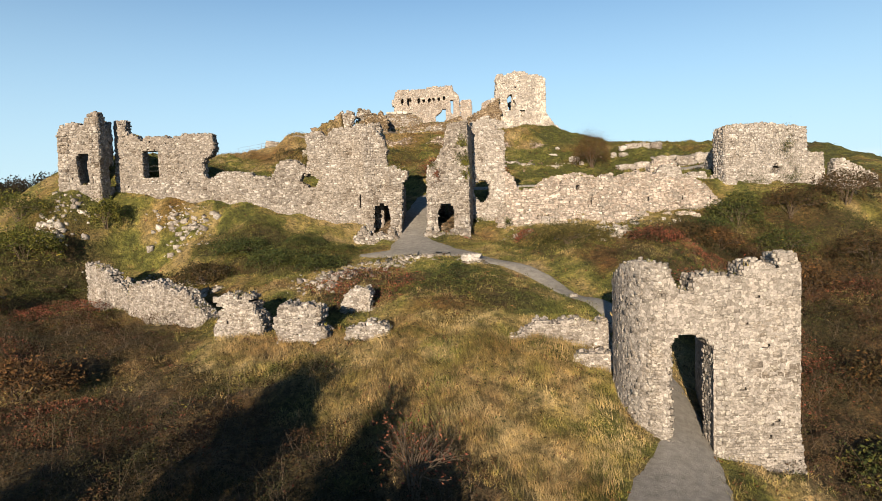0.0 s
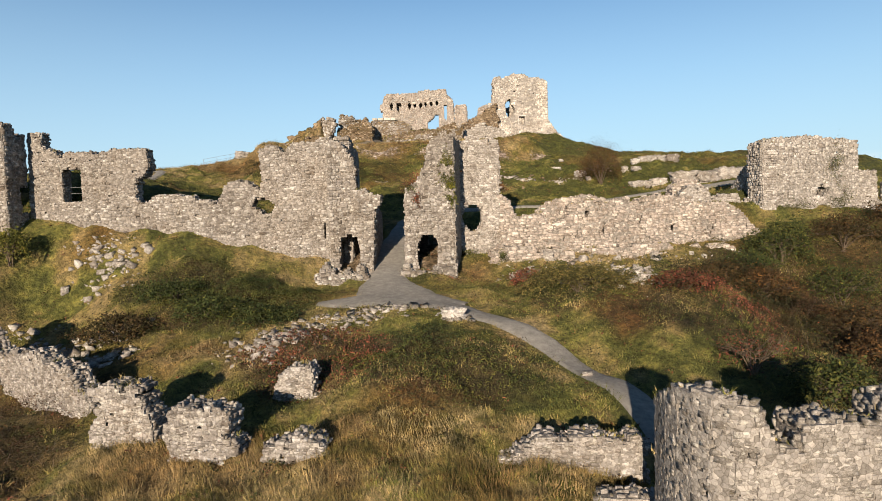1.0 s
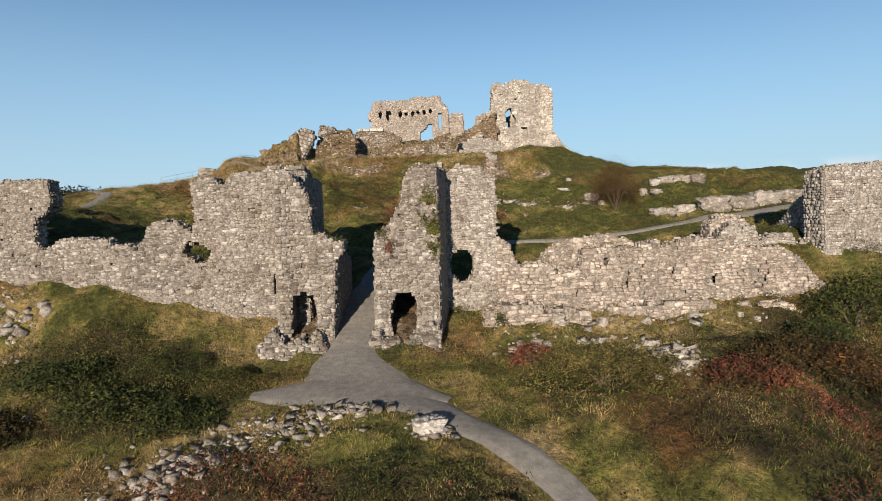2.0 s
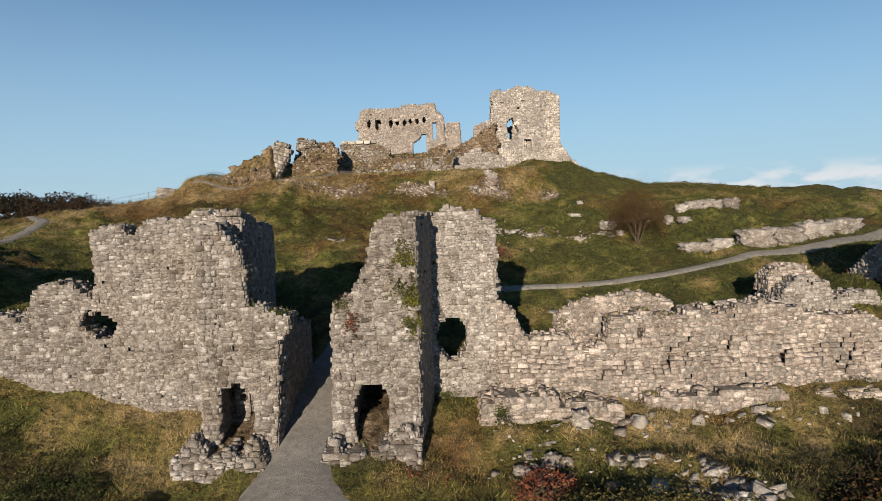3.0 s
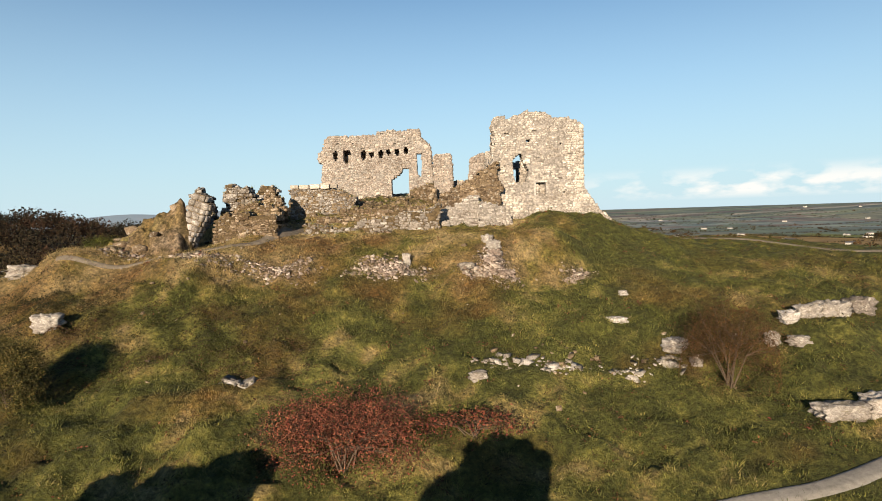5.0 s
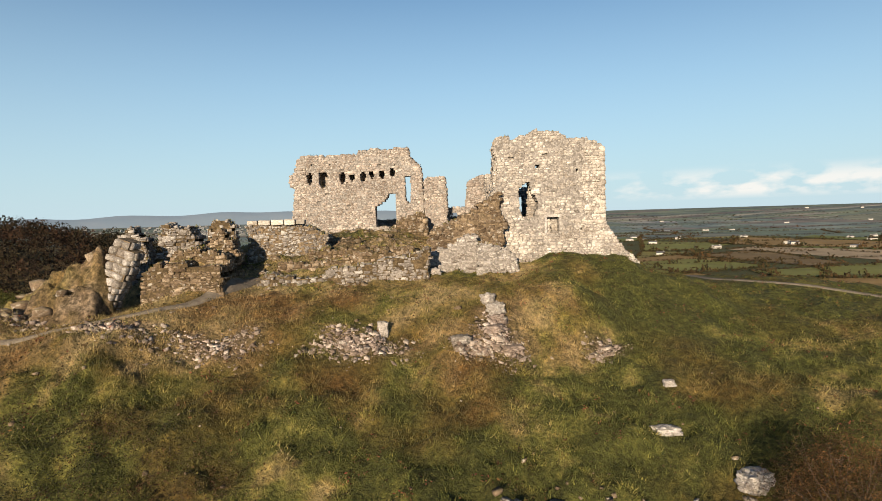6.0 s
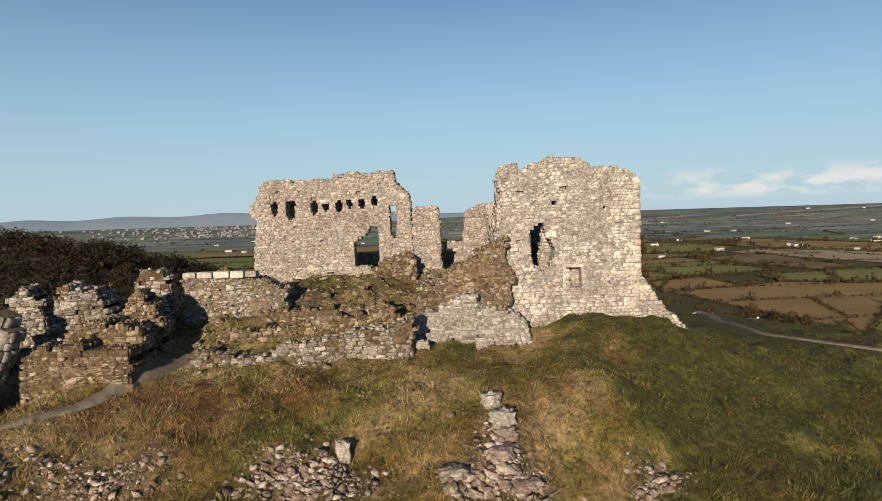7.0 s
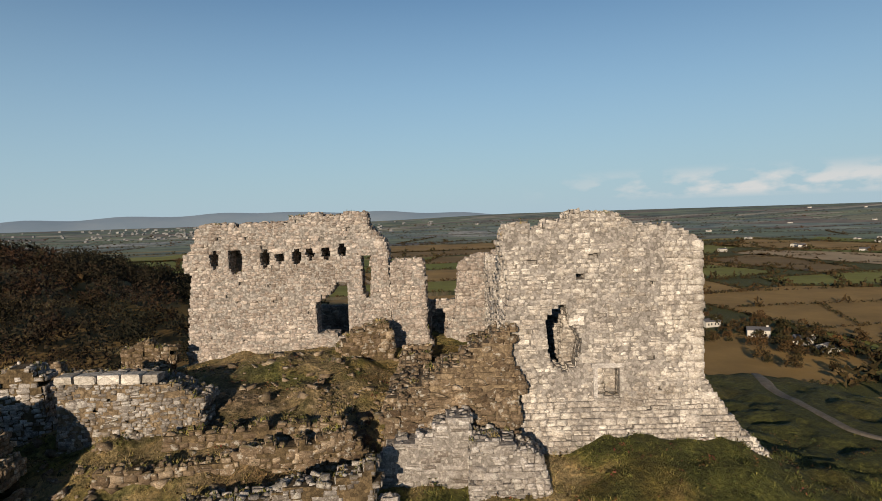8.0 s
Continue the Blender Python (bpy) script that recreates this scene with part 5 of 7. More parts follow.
# ---- fragments of the outer wall ----
FRAG = [
    ((-29.5, 52), (-23.5, 47), [(0, 5), (0.2, 10.6), (2.5, 10.3), (4.5, 9.6), (6.5, 8.8), (7.8, 7.6), (7.8, 4)], 1.1),
    ((-23.3, 46.6), (-16.2, 42.6), [(0, 5), (0, 8.8), (1.5, 9.4), (3.5, 9.5), (5.0, 9.0), (6.5, 8.5), (7.8, 7.4), (8.1, 4)], 1.2),
    ((-14.5, 39.2), (-11.1, 38.6), [(0, 4.5), (0.2, 8.3), (1.0, 9.1), (2.2, 9.1), (3.2, 8.2), (3.4, 4.5)], 1.4),
    ((-9.8, 37.0), (-7.0, 36.6), [(0, 4.5), (0.0, 8.6), (1.3, 8.8), (2.6, 8.5), (2.7, 7.6), (2.2, 4.5)], 1.3),
    ((-5.8, 36.0), (-3.3, 35.8), [(0, 5), (0.2, 7.4), (1.4, 7.7), (2.4, 7.5), (2.5, 5)], 1.2),
    ((-7.0, 42.9), (-4.9, 42.7), [(0, 6), (0.1, 8.2), (1.1, 8.8), (2.0, 8.4), (2.1, 6)], 1.2),
    ((3.9, 35.6), (9.4, 35.2), [(0, 5), (0.1, 6.6), (1.5, 7.4), (4, 7.4), (4.9, 7.5), (5.5, 7.1), (5.5, 5)], 1.2),
    ((6.9, 33.2), (9.4, 32.8), [(0, 4), (0.1, 5.7), (1.2, 6.3), (2.5, 6.3), (2.5, 4)], 1.0),
]
for k, (p0, p1, outline, thick) in enumerate(FRAG):
    mid = ((p0[0] + p1[0]) / 2, (p0[1] + p1[1]) / 2, 7)
    lump_wall("outer_wall_fragment", "stub of the outer limestone wall standing in scrub", [(p0, p1, outline, thick)], 50 + k, mid, 150, MAT_STONE_FRAGMENT, MAT_MORTAR_PALE, turf=0.4, gap=0.04, course=(0.1, 0.2), length=(0.12, 0.3), joint=0.0, neat=0.0)["group"] = "outer wall fragments"


# ---- rocks ----
def boulder(x, y, sx, sy, sz, seed, label="pale lichen-covered limestone boulder in the grass", sink=0.3, turn=0.0, name="boulder", mat=None, group=""):
    r = random.Random(seed)
    vs, fs = hull_rock(r, sx, sy, sz, 34, turn)
    me = mesh_bulk(name, vs, fs)
    ob = part(name, me, mat or MAT_STONE_PALE)
    ob.location = (x, y, level(x, y) + sz * (1 - 2 * sink))
    return tagged(ob, label, "boulder", group)


def rubble_pile(label, spots, count, size, seed, mat):
    """Loose stones strewn over ellipses (x, y, rx, ry), half sunk in the turf."""
    r = random.Random(seed)
    shapes = []
    for _ in range(16):
        c8 = np.array([(a * r.uniform(0.55, 1.1), b * r.uniform(0.5, 0.95), c * r.uniform(0.35, 0.8)) for a in (-1, 1) for b in (-1, 1) for c in (-1, 1)])
        f8 = np.array([(0, 1, 3), (0, 3, 2), (4, 6, 7), (4, 7, 5), (0, 4, 5), (0, 5, 1), (2, 3, 7), (2, 7, 6), (0, 2, 6), (0, 6, 4), (1, 5, 7), (1, 7, 3)])
        shapes.append((c8, f8))
    vs, fs, n = [], [], 0
    for _ in range(count):
        zx, zy, rx, ry = r.choice(spots)
        x, y = zx + r.gauss(0, 0.62) * rx, zy + r.gauss(0, 0.72) * ry
        s = size[0] * (size[1] / size[0]) ** (r.random() ** 2.5)
        v, f = r.choice(shapes)
        a = r.uniform(0, 6.28)
        c, q = math.cos(a), math.sin(a)
        t1, t2 = r.uniform(-0.5, 0.5), r.uniform(-0.5, 0.5)
        m = np.array([[c, q, t1], [-q, c, t2], [-t1, -t2, r.uniform(0.7, 1.1)]])
        vs.append(v @ m * s + np.array([x, y, level(x, y) - s * 0.1]))
        fs.append(f + n)
        n += len(v)
    ob = part("rubble", mesh_bulk("rubble", np.concatenate(vs), np.concatenate(fs)), mat)
    return tagged(ob, label, "rubble", kind="stuff")


PINK = stone_material("pinkish_rubble", (0.11, 0.086, 0.078), (0.22, 0.18, 0.166), (0.4, 0.355, 0.335), 0.6)
rubble_pile("loose fallen stones strewn on the summit slope", [(0.6, 106.4, 2.0, 0.7), (1.8, 106.8, 2.2, 0.8), (3.0, 106.8, 1.8, 0.7), (1.8, 107.4, 2.6, 1.2), (9.8, 107.0, 1.6, 1.2), (10.6, 108.0, 0.7, 1.6), (17.0, 108.0, 1.2, 0.6), (-7.5, 106.8, 2.6, 1.0), (-6.5, 106.6, 2.0, 1.0), (-12.5, 106.6, 2.4, 1.0), (-14.5, 106.9, 1.2, 0.8), (-20, 110.2, 3.0, 1.6), (-18.5, 110.0, 2.0, 1.4), (-22.5, 109.2, 2.5, 1.2)], 2600, (0.04, 0.24), 71, PINK)
rubble_pile("stones crumbling from the forecourt's edge", [(-7.5, 50.5, 2.6, 1.6), (-4.5, 52.0, 2.4, 1.0), (-9.0, 48.5, 1.8, 1.5), (-2.0, 53.2, 2.4, 0.4), (2.6, 51.2, 0.8, 0.6)], 760, (0.07, 0.32), 72, MAT_STONE_FRAGMENT)
rubble_pile("scattered pale stones under the curtain wall", [(8.2, 61.2, 1.6, 1.2), (13.0, 57.5, 2.2, 0.8), (15.5, 56.0, 1.6, 1.2), (12, 63.8, 4, 0.5), (20, 64.2, 6, 0.5), (14.8, 58.5, 1.2, 0.8), (15.2, 56.2, 0.9, 1.0), (12.2, 60.2, 1.2, 0.5)], 420, (0.08, 0.45), 73, MAT_STONE_PALE)
rubble_pile("broken white limestone below the west tower", [(-35.6, 60.4, 1.7, 1.4), (-36, 58.6, 1.3, 1.2), (-26.2, 63.2, 2.2, 1.1), (-24.5, 61.4, 1.6, 1.2), (-28.5, 55.5, 2.5, 1.4), (-27.5, 53.2, 1.6, 1.0), (-22.5, 54, 1.6, 1.0), (-19.5, 50.8, 1.2, 0.9), (-36.5, 47.5, 1.5, 1.6)], 620, (0.1, 0.45), 74, MAT_STONE_PALE)
rubble_pile("small stones in the summit grass", [(0, 110, 14, 6), (10, 98, 14, 6), (-15, 100, 10, 7), (14, 94.3, 5, 1.0), (0, 122, 8, 5), (-6, 126, 6, 5), (-12, 118, 4, 6)], 260, (0.06, 0.26), 75, MAT_STONE_BROWN)
rubble_pile("broken stone littering the summit ruins", [(-3, 121, 8, 2.5), (-6, 126, 6, 3), (2, 127, 5, 3), (0, 131, 7, 3), (-12, 122, 4, 5), (-8, 117.5, 3, 2), (4, 124, 2.5, 2)], 480, (0.07, 0.4), 77, MAT_STONE_BROWN)
rubble_pile("outcropping pale stones along the terrace", [(9.5, 94.2, 1.2, 0.5), (12.6, 94.0, 1.6, 0.5), (16.8, 93.6, 1.5, 0.6), (19.8, 95.0, 1.2, 0.5), (16.0, 79.2, 1.8, 0.8), (13.5, 78.2, 0.8, 0.4), (-5.6, 91.8, 0.8, 0.3)], 260, (0.08, 0.42), 76, MAT_STONE_PALE)
for k, (x, y, sx, sy, sz, turn) in enumerate([
        (-19.8, 97.4, 1.05, 0.8, 0.75, 0.2), (18.0, 99.8, 0.85, 0.5, 0.3, 0.1), (20.6, 96.0, 0.9, 0.7, 0.55, 0.5), (28.2, 96.8, 0.7, 0.6, 0.5, 0.2), (29.6, 97.2, 1.0, 0.7, 0.7, 0.1),
        (31.4, 97.6, 1.3, 0.8, 0.75, 0.1), (33.6, 98.2, 1.2, 0.8, 0.8, 0.3), (26.4, 95.4, 0.5, 0.5, 0.6, 0.2), (27.6, 94.6, 0.8, 0.5, 0.4, 0.1), (-28.0, 107.5, 1.3, 0.9, 0.8, 0.2),
        (3.1, 108.3, 0.38, 0.34, 0.7, 0.3), (10.4, 109.6, 0.7, 0.5, 0.6, 0.2), (10.0, 110.9, 0.6, 0.5, 0.5, 0.8), (8.0, 107.0, 0.8, 0.5, 0.4, 0.2), (6.4, 118.2, 0.5, 0.35, 0.4, 0.3),
        (8.8, 61.0, 0.45, 0.4, 0.4, 0.1), (7.4, 60.6, 0.45, 0.35, 0.25, 0.1), (10.6, 63.3, 0.5, 0.45, 0.6, 0.1), (2.4, 50.9, 0.9, 0.7, 0.6, 0.4), (9.3, 44.2, 0.35, 0.3, 0.25, 0.4),
        (23.0, 75.5, 0.8, 0.6, 0.5, 0.3), (27.5, 71.5, 0.6, 0.5, 0.6, 0.2), (8.0, 92.2, 0.6, 0.4, 0.4, 0.2), (19.5, 103.5, 0.4, 0.3, 0.25, 0.1)]):
    boulder(x, y, sx, sy, sz, 200 + k, turn=turn, group="boulders on the hill")
for k, (x, y, sx, sy, sz, turn) in enumerate([(10.5, 109.2, 0.5, 0.45, 0.3, 0.3), (10.2, 108.2, 0.8, 0.65, 0.3, 1.1), (11.1, 107.2, 0.9, 0.6, 0.26, 0.5)]):
    boulder(x, y, sx, sy, sz, 260 + k, "flat slab of pinkish bedrock in the turf", sink=0.42, turn=turn, name="rock_slab", mat=PINK, group="bedrock slabs")
rubble_pile("pinkish broken bedrock in the turf", [(10.4, 108.6, 0.7, 1.0), (10.6, 107.2, 1.2, 0.8), (8.6, 106.8, 1.0, 0.5)], 420, (0.05, 0.36), 78, PINK)
ledge_rocks = thing("rock_ledge", "long pale bare limestone ledge above the path", "rock outcrop")
for k, (x, y, sx, sy, sz, turn) in enumerate([(26.2, 88.2, 1.6, 0.8, 0.6, 0.1), (28.4, 88.5, 1.3, 0.9, 0.8, 0.2), (31.5, 88.6, 1.9, 1.3, 1.1, 0.2), (34.6, 89.7, 2.1, 1.3, 1.1, 0.3), (38.0, 91.0, 2.2, 1.3, 1.1, 0.35), (41.5, 92.4, 2.1, 1.2, 1.0, 0.35)]):
    vs, fs = hull_rock(random.Random(300 + k), sx, sy, sz, 40, turn)
    part("rock", mesh_bulk("rock", vs + np.array([x, y, level(x, y) + 0.3 * sz]), fs), MAT_STONE_PALE, ledge_rocks)


def crag_sheet():
    """A tilted outcrop: a ridge that falls westward from the leaning slab, broken into ledges and cracks."""
    xs, ys = np.arange(-28.5, -15.6, 0.13), np.arange(107.9, 118.0, 0.13)
    x, y = np.meshgrid(xs, ys)
    ridge = np.interp(x, [-28.5, -26, -23, -20, -18, -16.8, -16.2, -15.6], [25.5, 26.6, 28.3, 30.2, 31.5, 31.7, 29.5, 25])
    gnd = height(x, y)
    crest = 112.9 + 0.9 * (fbm(x / 2.0, y * 0, 33, 3) - 0.5)
    fall = np.where(y < crest, np.clip(1 - (crest - y) / 3.4, 0, 1), np.clip(1 - (y - crest) / 3.0, 0, 1))
    z = gnd - 0.35 + np.maximum(0, ridge - gnd + 0.35) * fall
    z = z + 2.2 * (np.abs(fbm(x / 1.9, y / 1.9, 35, 4) - 0.5) * 2 - 0.25) * np.clip(fall * 2, 0, 1) + 0.6 * (fbm(x / 0.55, y / 0.55, 37, 3) - 0.5)
    dip = z + 0.35 * x + 0.12 * y + 1.6 * fbm(x / 1.2, y / 1.2, 39, 3)
    z = z + 0.1 * (np.abs((dip / 0.5) % 1 - 0.5) * 2 - 0.5) * np.clip(fall * 2, 0, 1)
    edge = np.minimum(np.minimum(x - xs[0], xs[-1] - x), np.minimum(y - ys[0], ys[-1] - y))
    z = z - 0.8 * (1 - smooth(0, 0.9, edge))
    i = np.arange(x.size).reshape(x.shape)
    f = np.concatenate([np.stack([i[:-1, :-1].ravel(), i[:-1, 1:].ravel(), i[1:, 1:].ravel()], 1), np.stack([i[:-1, :-1].ravel(), i[1:, 1:].ravel(), i[1:, :-1].ravel()], 1)])
    crag = thing("crag", "sloping bedrock crag, half turfed over, on the summit's edge", "rock outcrop")
    me = mesh_bulk("outcrop", np.stack([x.ravel(), y.ravel(), z.ravel()], 1), f)
    put_attribute(me, "dry", np.full(x.size, 0.6))
    put_attribute(me, "rust", np.clip(2.5 * (fbm(x / 2.5, y / 2.5, 45, 3).ravel() - 0.45), 0, 0.7))
    put_attribute(me, "bare", np.clip(0.8 + 2.4 * (fbm(x / 1.4, y / 1.4, 46, 3).ravel() - 0.5), 0, 1))
    put_attribute(me, "scrub", np.zeros(x.size))
    part("outcrop", me, MAT_TURF, crag)
    r = random.Random(66)
    for k in range(46):
        a, b = r.randrange(12, x.shape[1] - 12), r.randrange(12, x.shape[0] - 22)
        q = r.uniform(0.25, 0.8)
        vs, fs = hull_rock(r, q * r.uniform(0.8, 1.4), q, q * r.uniform(0.5, 0.9), 20)
        part("rock", mesh_bulk("rock", vs + np.array([x[b, a], y[b, a], z[b, a] + 0.05 * q]), fs), MAT_STONE_BROWN, crag)


crag_sheet()


# ---- grass and scrub ----
rng = np.random.default_rng(5)


def leaf_cloud(c, size, up=0.35):
    """Small bent leaves, two triangles each, at the points c."""
    n = len(c)
    a = rng.normal(size=(n, 3))
    a[:, 2] *= 0.7
    a /= np.linalg.norm(a, axis=1)[:, None]
    b = np.cross(a, rng.normal(size=(n, 3)) + np.array([0, 0, up]))
    b /= np.linalg.norm(b, axis=1)[:, None] + 1e-9
    s = size[0] + (size[1] - size[0]) * rng.random((n, 1))
    v = np.stack([c - a * s, c - b * s * 0.45, c + a * s, c + b * s * 0.45], 1).reshape(-1, 3)
    i = np.arange(n)[:, None] * 4
    return v, np.concatenate([i + [0, 1, 2], i + [0, 2, 3]], 1).reshape(-1, 3)


def blades(p, h, lean, width):
    """One triangle a blade."""
    n = len(p)
    a = rng.uniform(0, 2 * np.pi, n)
    side = np.stack([np.cos(a), np.sin(a), np.zeros(n)], 1) * width[:, None]
    tip = p + np.stack([lean[:, 0], lean[:, 1], h], 1)
    return np.stack([p - side, p + side, tip], 1).reshape(-1, 3), np.arange(n * 3).reshape(-1, 3)


def masked(x, y):
    """Where turf may grow: off the gravel."""
    return path_gap(x, y) > 0.02 * np.sin(x * 9) - 0.06


def grass(count, xr, yr, seed):
    g = np.random.default_rng(seed)
    x, y = g.uniform(*xr, count), g.uniform(*yr, count)
    keep = masked(x, y) & (within(x, y, SCRUB["brown"]) < 0.3 + 0.5 * g.random(count)) & (g.random(count) < 0.25 + 1.1 * fbm(x / 1.6, y / 1.6, 41, 3)) & (g.random(count) > bareness(x, y) * 1.1)
    x, y = x[keep], y[keep]
    n = 6
    d = dryness(x, y)
    tall = (0.08 + 0.15 * d) * (0.6 + 0.9 * fbm(x / 3.0, y / 3.0, 47, 2))
    tall = tall * (1 - 0.55 * np.exp(-(((x - 7.5) / 2.5) ** 2 + ((y - 27) / 5) ** 2)))
    px, py = np.repeat(x, n) + g.normal(0, 0.11, len(x) * n), np.repeat(y, n) + g.normal(0, 0.11, len(x) * n)
    h = np.repeat(tall, n) * g.uniform(0.55, 1.25, len(px))
    wind = 6.28 * fbm(px / 6.0, py / 6.0, 53, 2) * 2
    lean = np.stack([np.cos(wind), np.sin(wind)], 1) * (h * 0.35)[:, None] + g.normal(0, 0.12, (len(px), 2)) * h[:, None] * 2
    p = np.stack([px, py, height(px, py) - 0.03], 1)
    v, f = blades(p, h, lean, 0.007 + 0.01 * g.random(len(px)))
    return v, f, np.repeat(np.clip(np.repeat(d, n) + g.normal(0, 0.1, len(px)), 0, 1), 3)


gv, gf, gd = grass(56000, (-26, 34), (12, 126), 61)
gv2, gf2, gd2 = grass(26000, (-60, 70), (10, 160), 62)
gall = np.concatenate([gv, gv2])
me = mesh_bulk("grass", gall, np.concatenate([gf, gf2 + len(gv)]))
put_attribute(me, "rust", rusting(gall[:, 0], gall[:, 1]))
put_attribute(me, "dry", np.concatenate([gd, gd2]))
tagged(part("grass", me, MAT_GRASS), "rough straw and green hill grass", "grass", kind="stuff")


def tussocks(count, xr, yr, seed):
    """Bigger clumps of long dead grass, rushes and bracken."""
    g = np.random.default_rng(seed)
    x, y = g.uniform(*xr, count), g.uniform(*yr, count)
    keep = masked(x, y) & (within(x, y, SCRUB["brown"]) < 0.3 + 0.5 * g.random(count)) & (fbm(x / 4.0, y / 4.0, 67, 3) + 0.45 * g.random(count) > 0.58) & (bareness(x, y) < 0.6)
    x, y = x[keep], y[keep]
    n = 16
    m = len(x) * n
    s = np.repeat(g.uniform(0.5, 1.3, len(x)) * (1 + 0.3 * smooth(94, 102, y) - 0.55 * smooth(111, 116, y)), n)
    a, q = g.uniform(0, 6.283, m), np.sqrt(g.random(m))
    px, py = np.repeat(x, n) + np.cos(a) * q * 0.32 * s, np.repeat(y, n) + np.sin(a) * q * 0.32 * s
    h = s * g.uniform(0.14, 0.36, m)
    lean = np.stack([np.cos(a), np.sin(a)], 1) * (q * h * 1.1)[:, None] + g.normal(0, 0.05, (m, 2))
    v, f = blades(np.stack([px, py, height(px, py) - 0.05], 1), h, lean, 0.012 + 0.013 * g.random(m))
    tone = np.clip(np.repeat(dryness(x, y) * 0.85 + g.choice((-0.3, -0.12, 0.05, 0.22), len(x)) + g.normal(0, 0.08, len(x)), n) + g.normal(0, 0.08, m), 0, 1)
    me = mesh_bulk("tussock", v, f)
    put_attribute(me, "rust", rusting(v[:, 0], v[:, 1]))
    put_attribute(me, "dry", np.repeat(tone, 3))
    return tagged(part("tussock", me, MAT_GRASS), "tussocks of long dead and green grass", "grass", kind="stuff")


tussocks(34000, (-40, 46), (14, 126), 63)


def long_grass(count, xr, yr, seed):
    """Tall dead stalks standing thick on the lower slope."""
    g = np.random.default_rng(seed)
    x, y = g.uniform(*xr, count), g.uniform(*yr, count)
    keep = masked(x, y) & (path_gap(x, y) > 0.7 * g.random(count)) & (g.random(count) < 0.15 + 1.2 * fbm(x / 1.3, y / 1.3, 97, 3)) & (within(x, y, SCRUB["green"]) < 0.4) & (within(x, y, SCRUB["brown"]) < 0.15 + 0.5 * g.random(count))
    x, y = x[keep], y[keep]
    m = len(x)
    h = g.uniform(0.12, 0.42, m) * (0.1 + 1.7 * fbm(x / 1.6, y / 1.6, 99, 3))
    wind = 6.28 * fbm(x / 5.0, y / 5.0, 53, 2)
    lean = np.stack([np.cos(wind), np.sin(wind)], 1) * (h * 0.3)[:, None] + g.normal(0, 0.22, (m, 2)) * h[:, None]
    v, f = blades(np.stack([x, y, height(x, y) - 0.03], 1), h, lean, 0.006 + 0.008 * g.random(m))
    me = mesh_bulk("long_grass", v, f)
    patch = np.clip(0.45 + 3.4 * (fbm(x / 2.4, y / 2.4, 77, 4) - 0.5), 0, 0.9)
    put_attribute(me, "rust", np.repeat(patch, 3))
    put_attribute(me, "dry", np.repeat(np.clip(0.6 + 1.8 * (fbm(x / 2.0, y / 2.0, 79, 3) - 0.5) + g.normal(0, 0.1, m), 0, 1), 3))
    return tagged(part("long_grass", me, MAT_GRASS), "tall straw-coloured and rusty dead grass", "grass", kind="stuff")


long_grass(200000, (-14, 9.5), (17, 39), 64)


def scrub(name, label, zones, per_m2, tall, mat, size, seed, twigs=0.0):
    """Low thicket over ellipses: leaves in hummocks, with some bare twigs."""
    g = np.random.default_rng(seed)
    xs, ys = [], []
    for zx, zy, rx, ry in zones:
        n = int(per_m2 * 3.14 * rx * ry * 1.2)
        xs.append(g.uniform(zx - rx * 1.2, zx + rx * 1.2, n))
        ys.append(g.uniform(zy - ry * 1.2, zy + ry * 1.2, n))
    x, y = np.concatenate(xs), np.concatenate(ys)
    w = within(x, y, zones)
    keep = (g.random(len(x)) < w * 1.1) & masked(x, y)
    x, y, w = x[keep], y[keep], w[keep]
    lump = fbm(x / 2.3, y / 2.3, seed, 3)
    h = tall * w * (0.1 + 2.4 * np.clip(lump - 0.34, 0, 1))
    z = height(x, y) + h * (1 - 0.75 * g.random(len(x)) ** 2.2)
    v, f = leaf_cloud(np.stack([x, y, z], 1), size)
    tone = np.clip(0.45 + 2.0 * (fbm(x / 3.0, y / 3.0, seed + 5, 3) - 0.5) + g.normal(0, 0.12, len(x)), 0, 1)
    me = mesh_bulk(name, v, f)
    put_attribute(me, "dry", np.repeat(tone, 4))
    ob = tagged(part(name, me, mat), label, "scrub", kind="stuff")
    if twigs:
        k = g.random(len(x)) < twigs * 0.6
        p = np.stack([x[k], y[k], height(x[k], y[k])], 1)
        m = len(p)
        hh = h[k] * g.uniform(0.9, 1.5, m) + 0.3
        v, f = blades(p, hh, g.normal(0, 0.4, (m, 2)) * hh[:, None], np.full(m, 0.011))
        tagged(part("twigs", mesh_bulk("twigs", v, f), MAT_TWIG), "bare grey twigs rising from the scrub", "twigs", kind="stuff")
    return ob


scrub("brown_scrub", "dense brown autumn scrub on the slope", SCRUB["brown"], 230, 1.7, MAT_SCRUB_LEAF, (0.022, 0.06), 81, 0.025)
scrub("slope_scrub", "brown and olive thicket on the eastern slope", SCRUB["slope"], 120, 1.7, MAT_SCRUB_LEAF, (0.035, 0.085), 85, 0.02)
scrub("bracken", "low rusty bracken and dark weeds below the summit", [(-15, 97, 8, 4.5), (-6, 95.5, 5, 3), (-24, 100, 6, 4)], 120, 0.55, MAT_SCRUB_LEAF, (0.03, 0.07), 87, 0.01)
scrub("red_bramble", "red autumn brambles and dogwood", SCRUB["red"], 150, 1.1, MAT_RED_LEAF, (0.035, 0.09), 82, 0.03)
scrub("green_bramble", "dark green brambles and nettles", SCRUB["green"], 150, 1.0, MAT_GREEN_LEAF, (0.035, 0.085), 83)


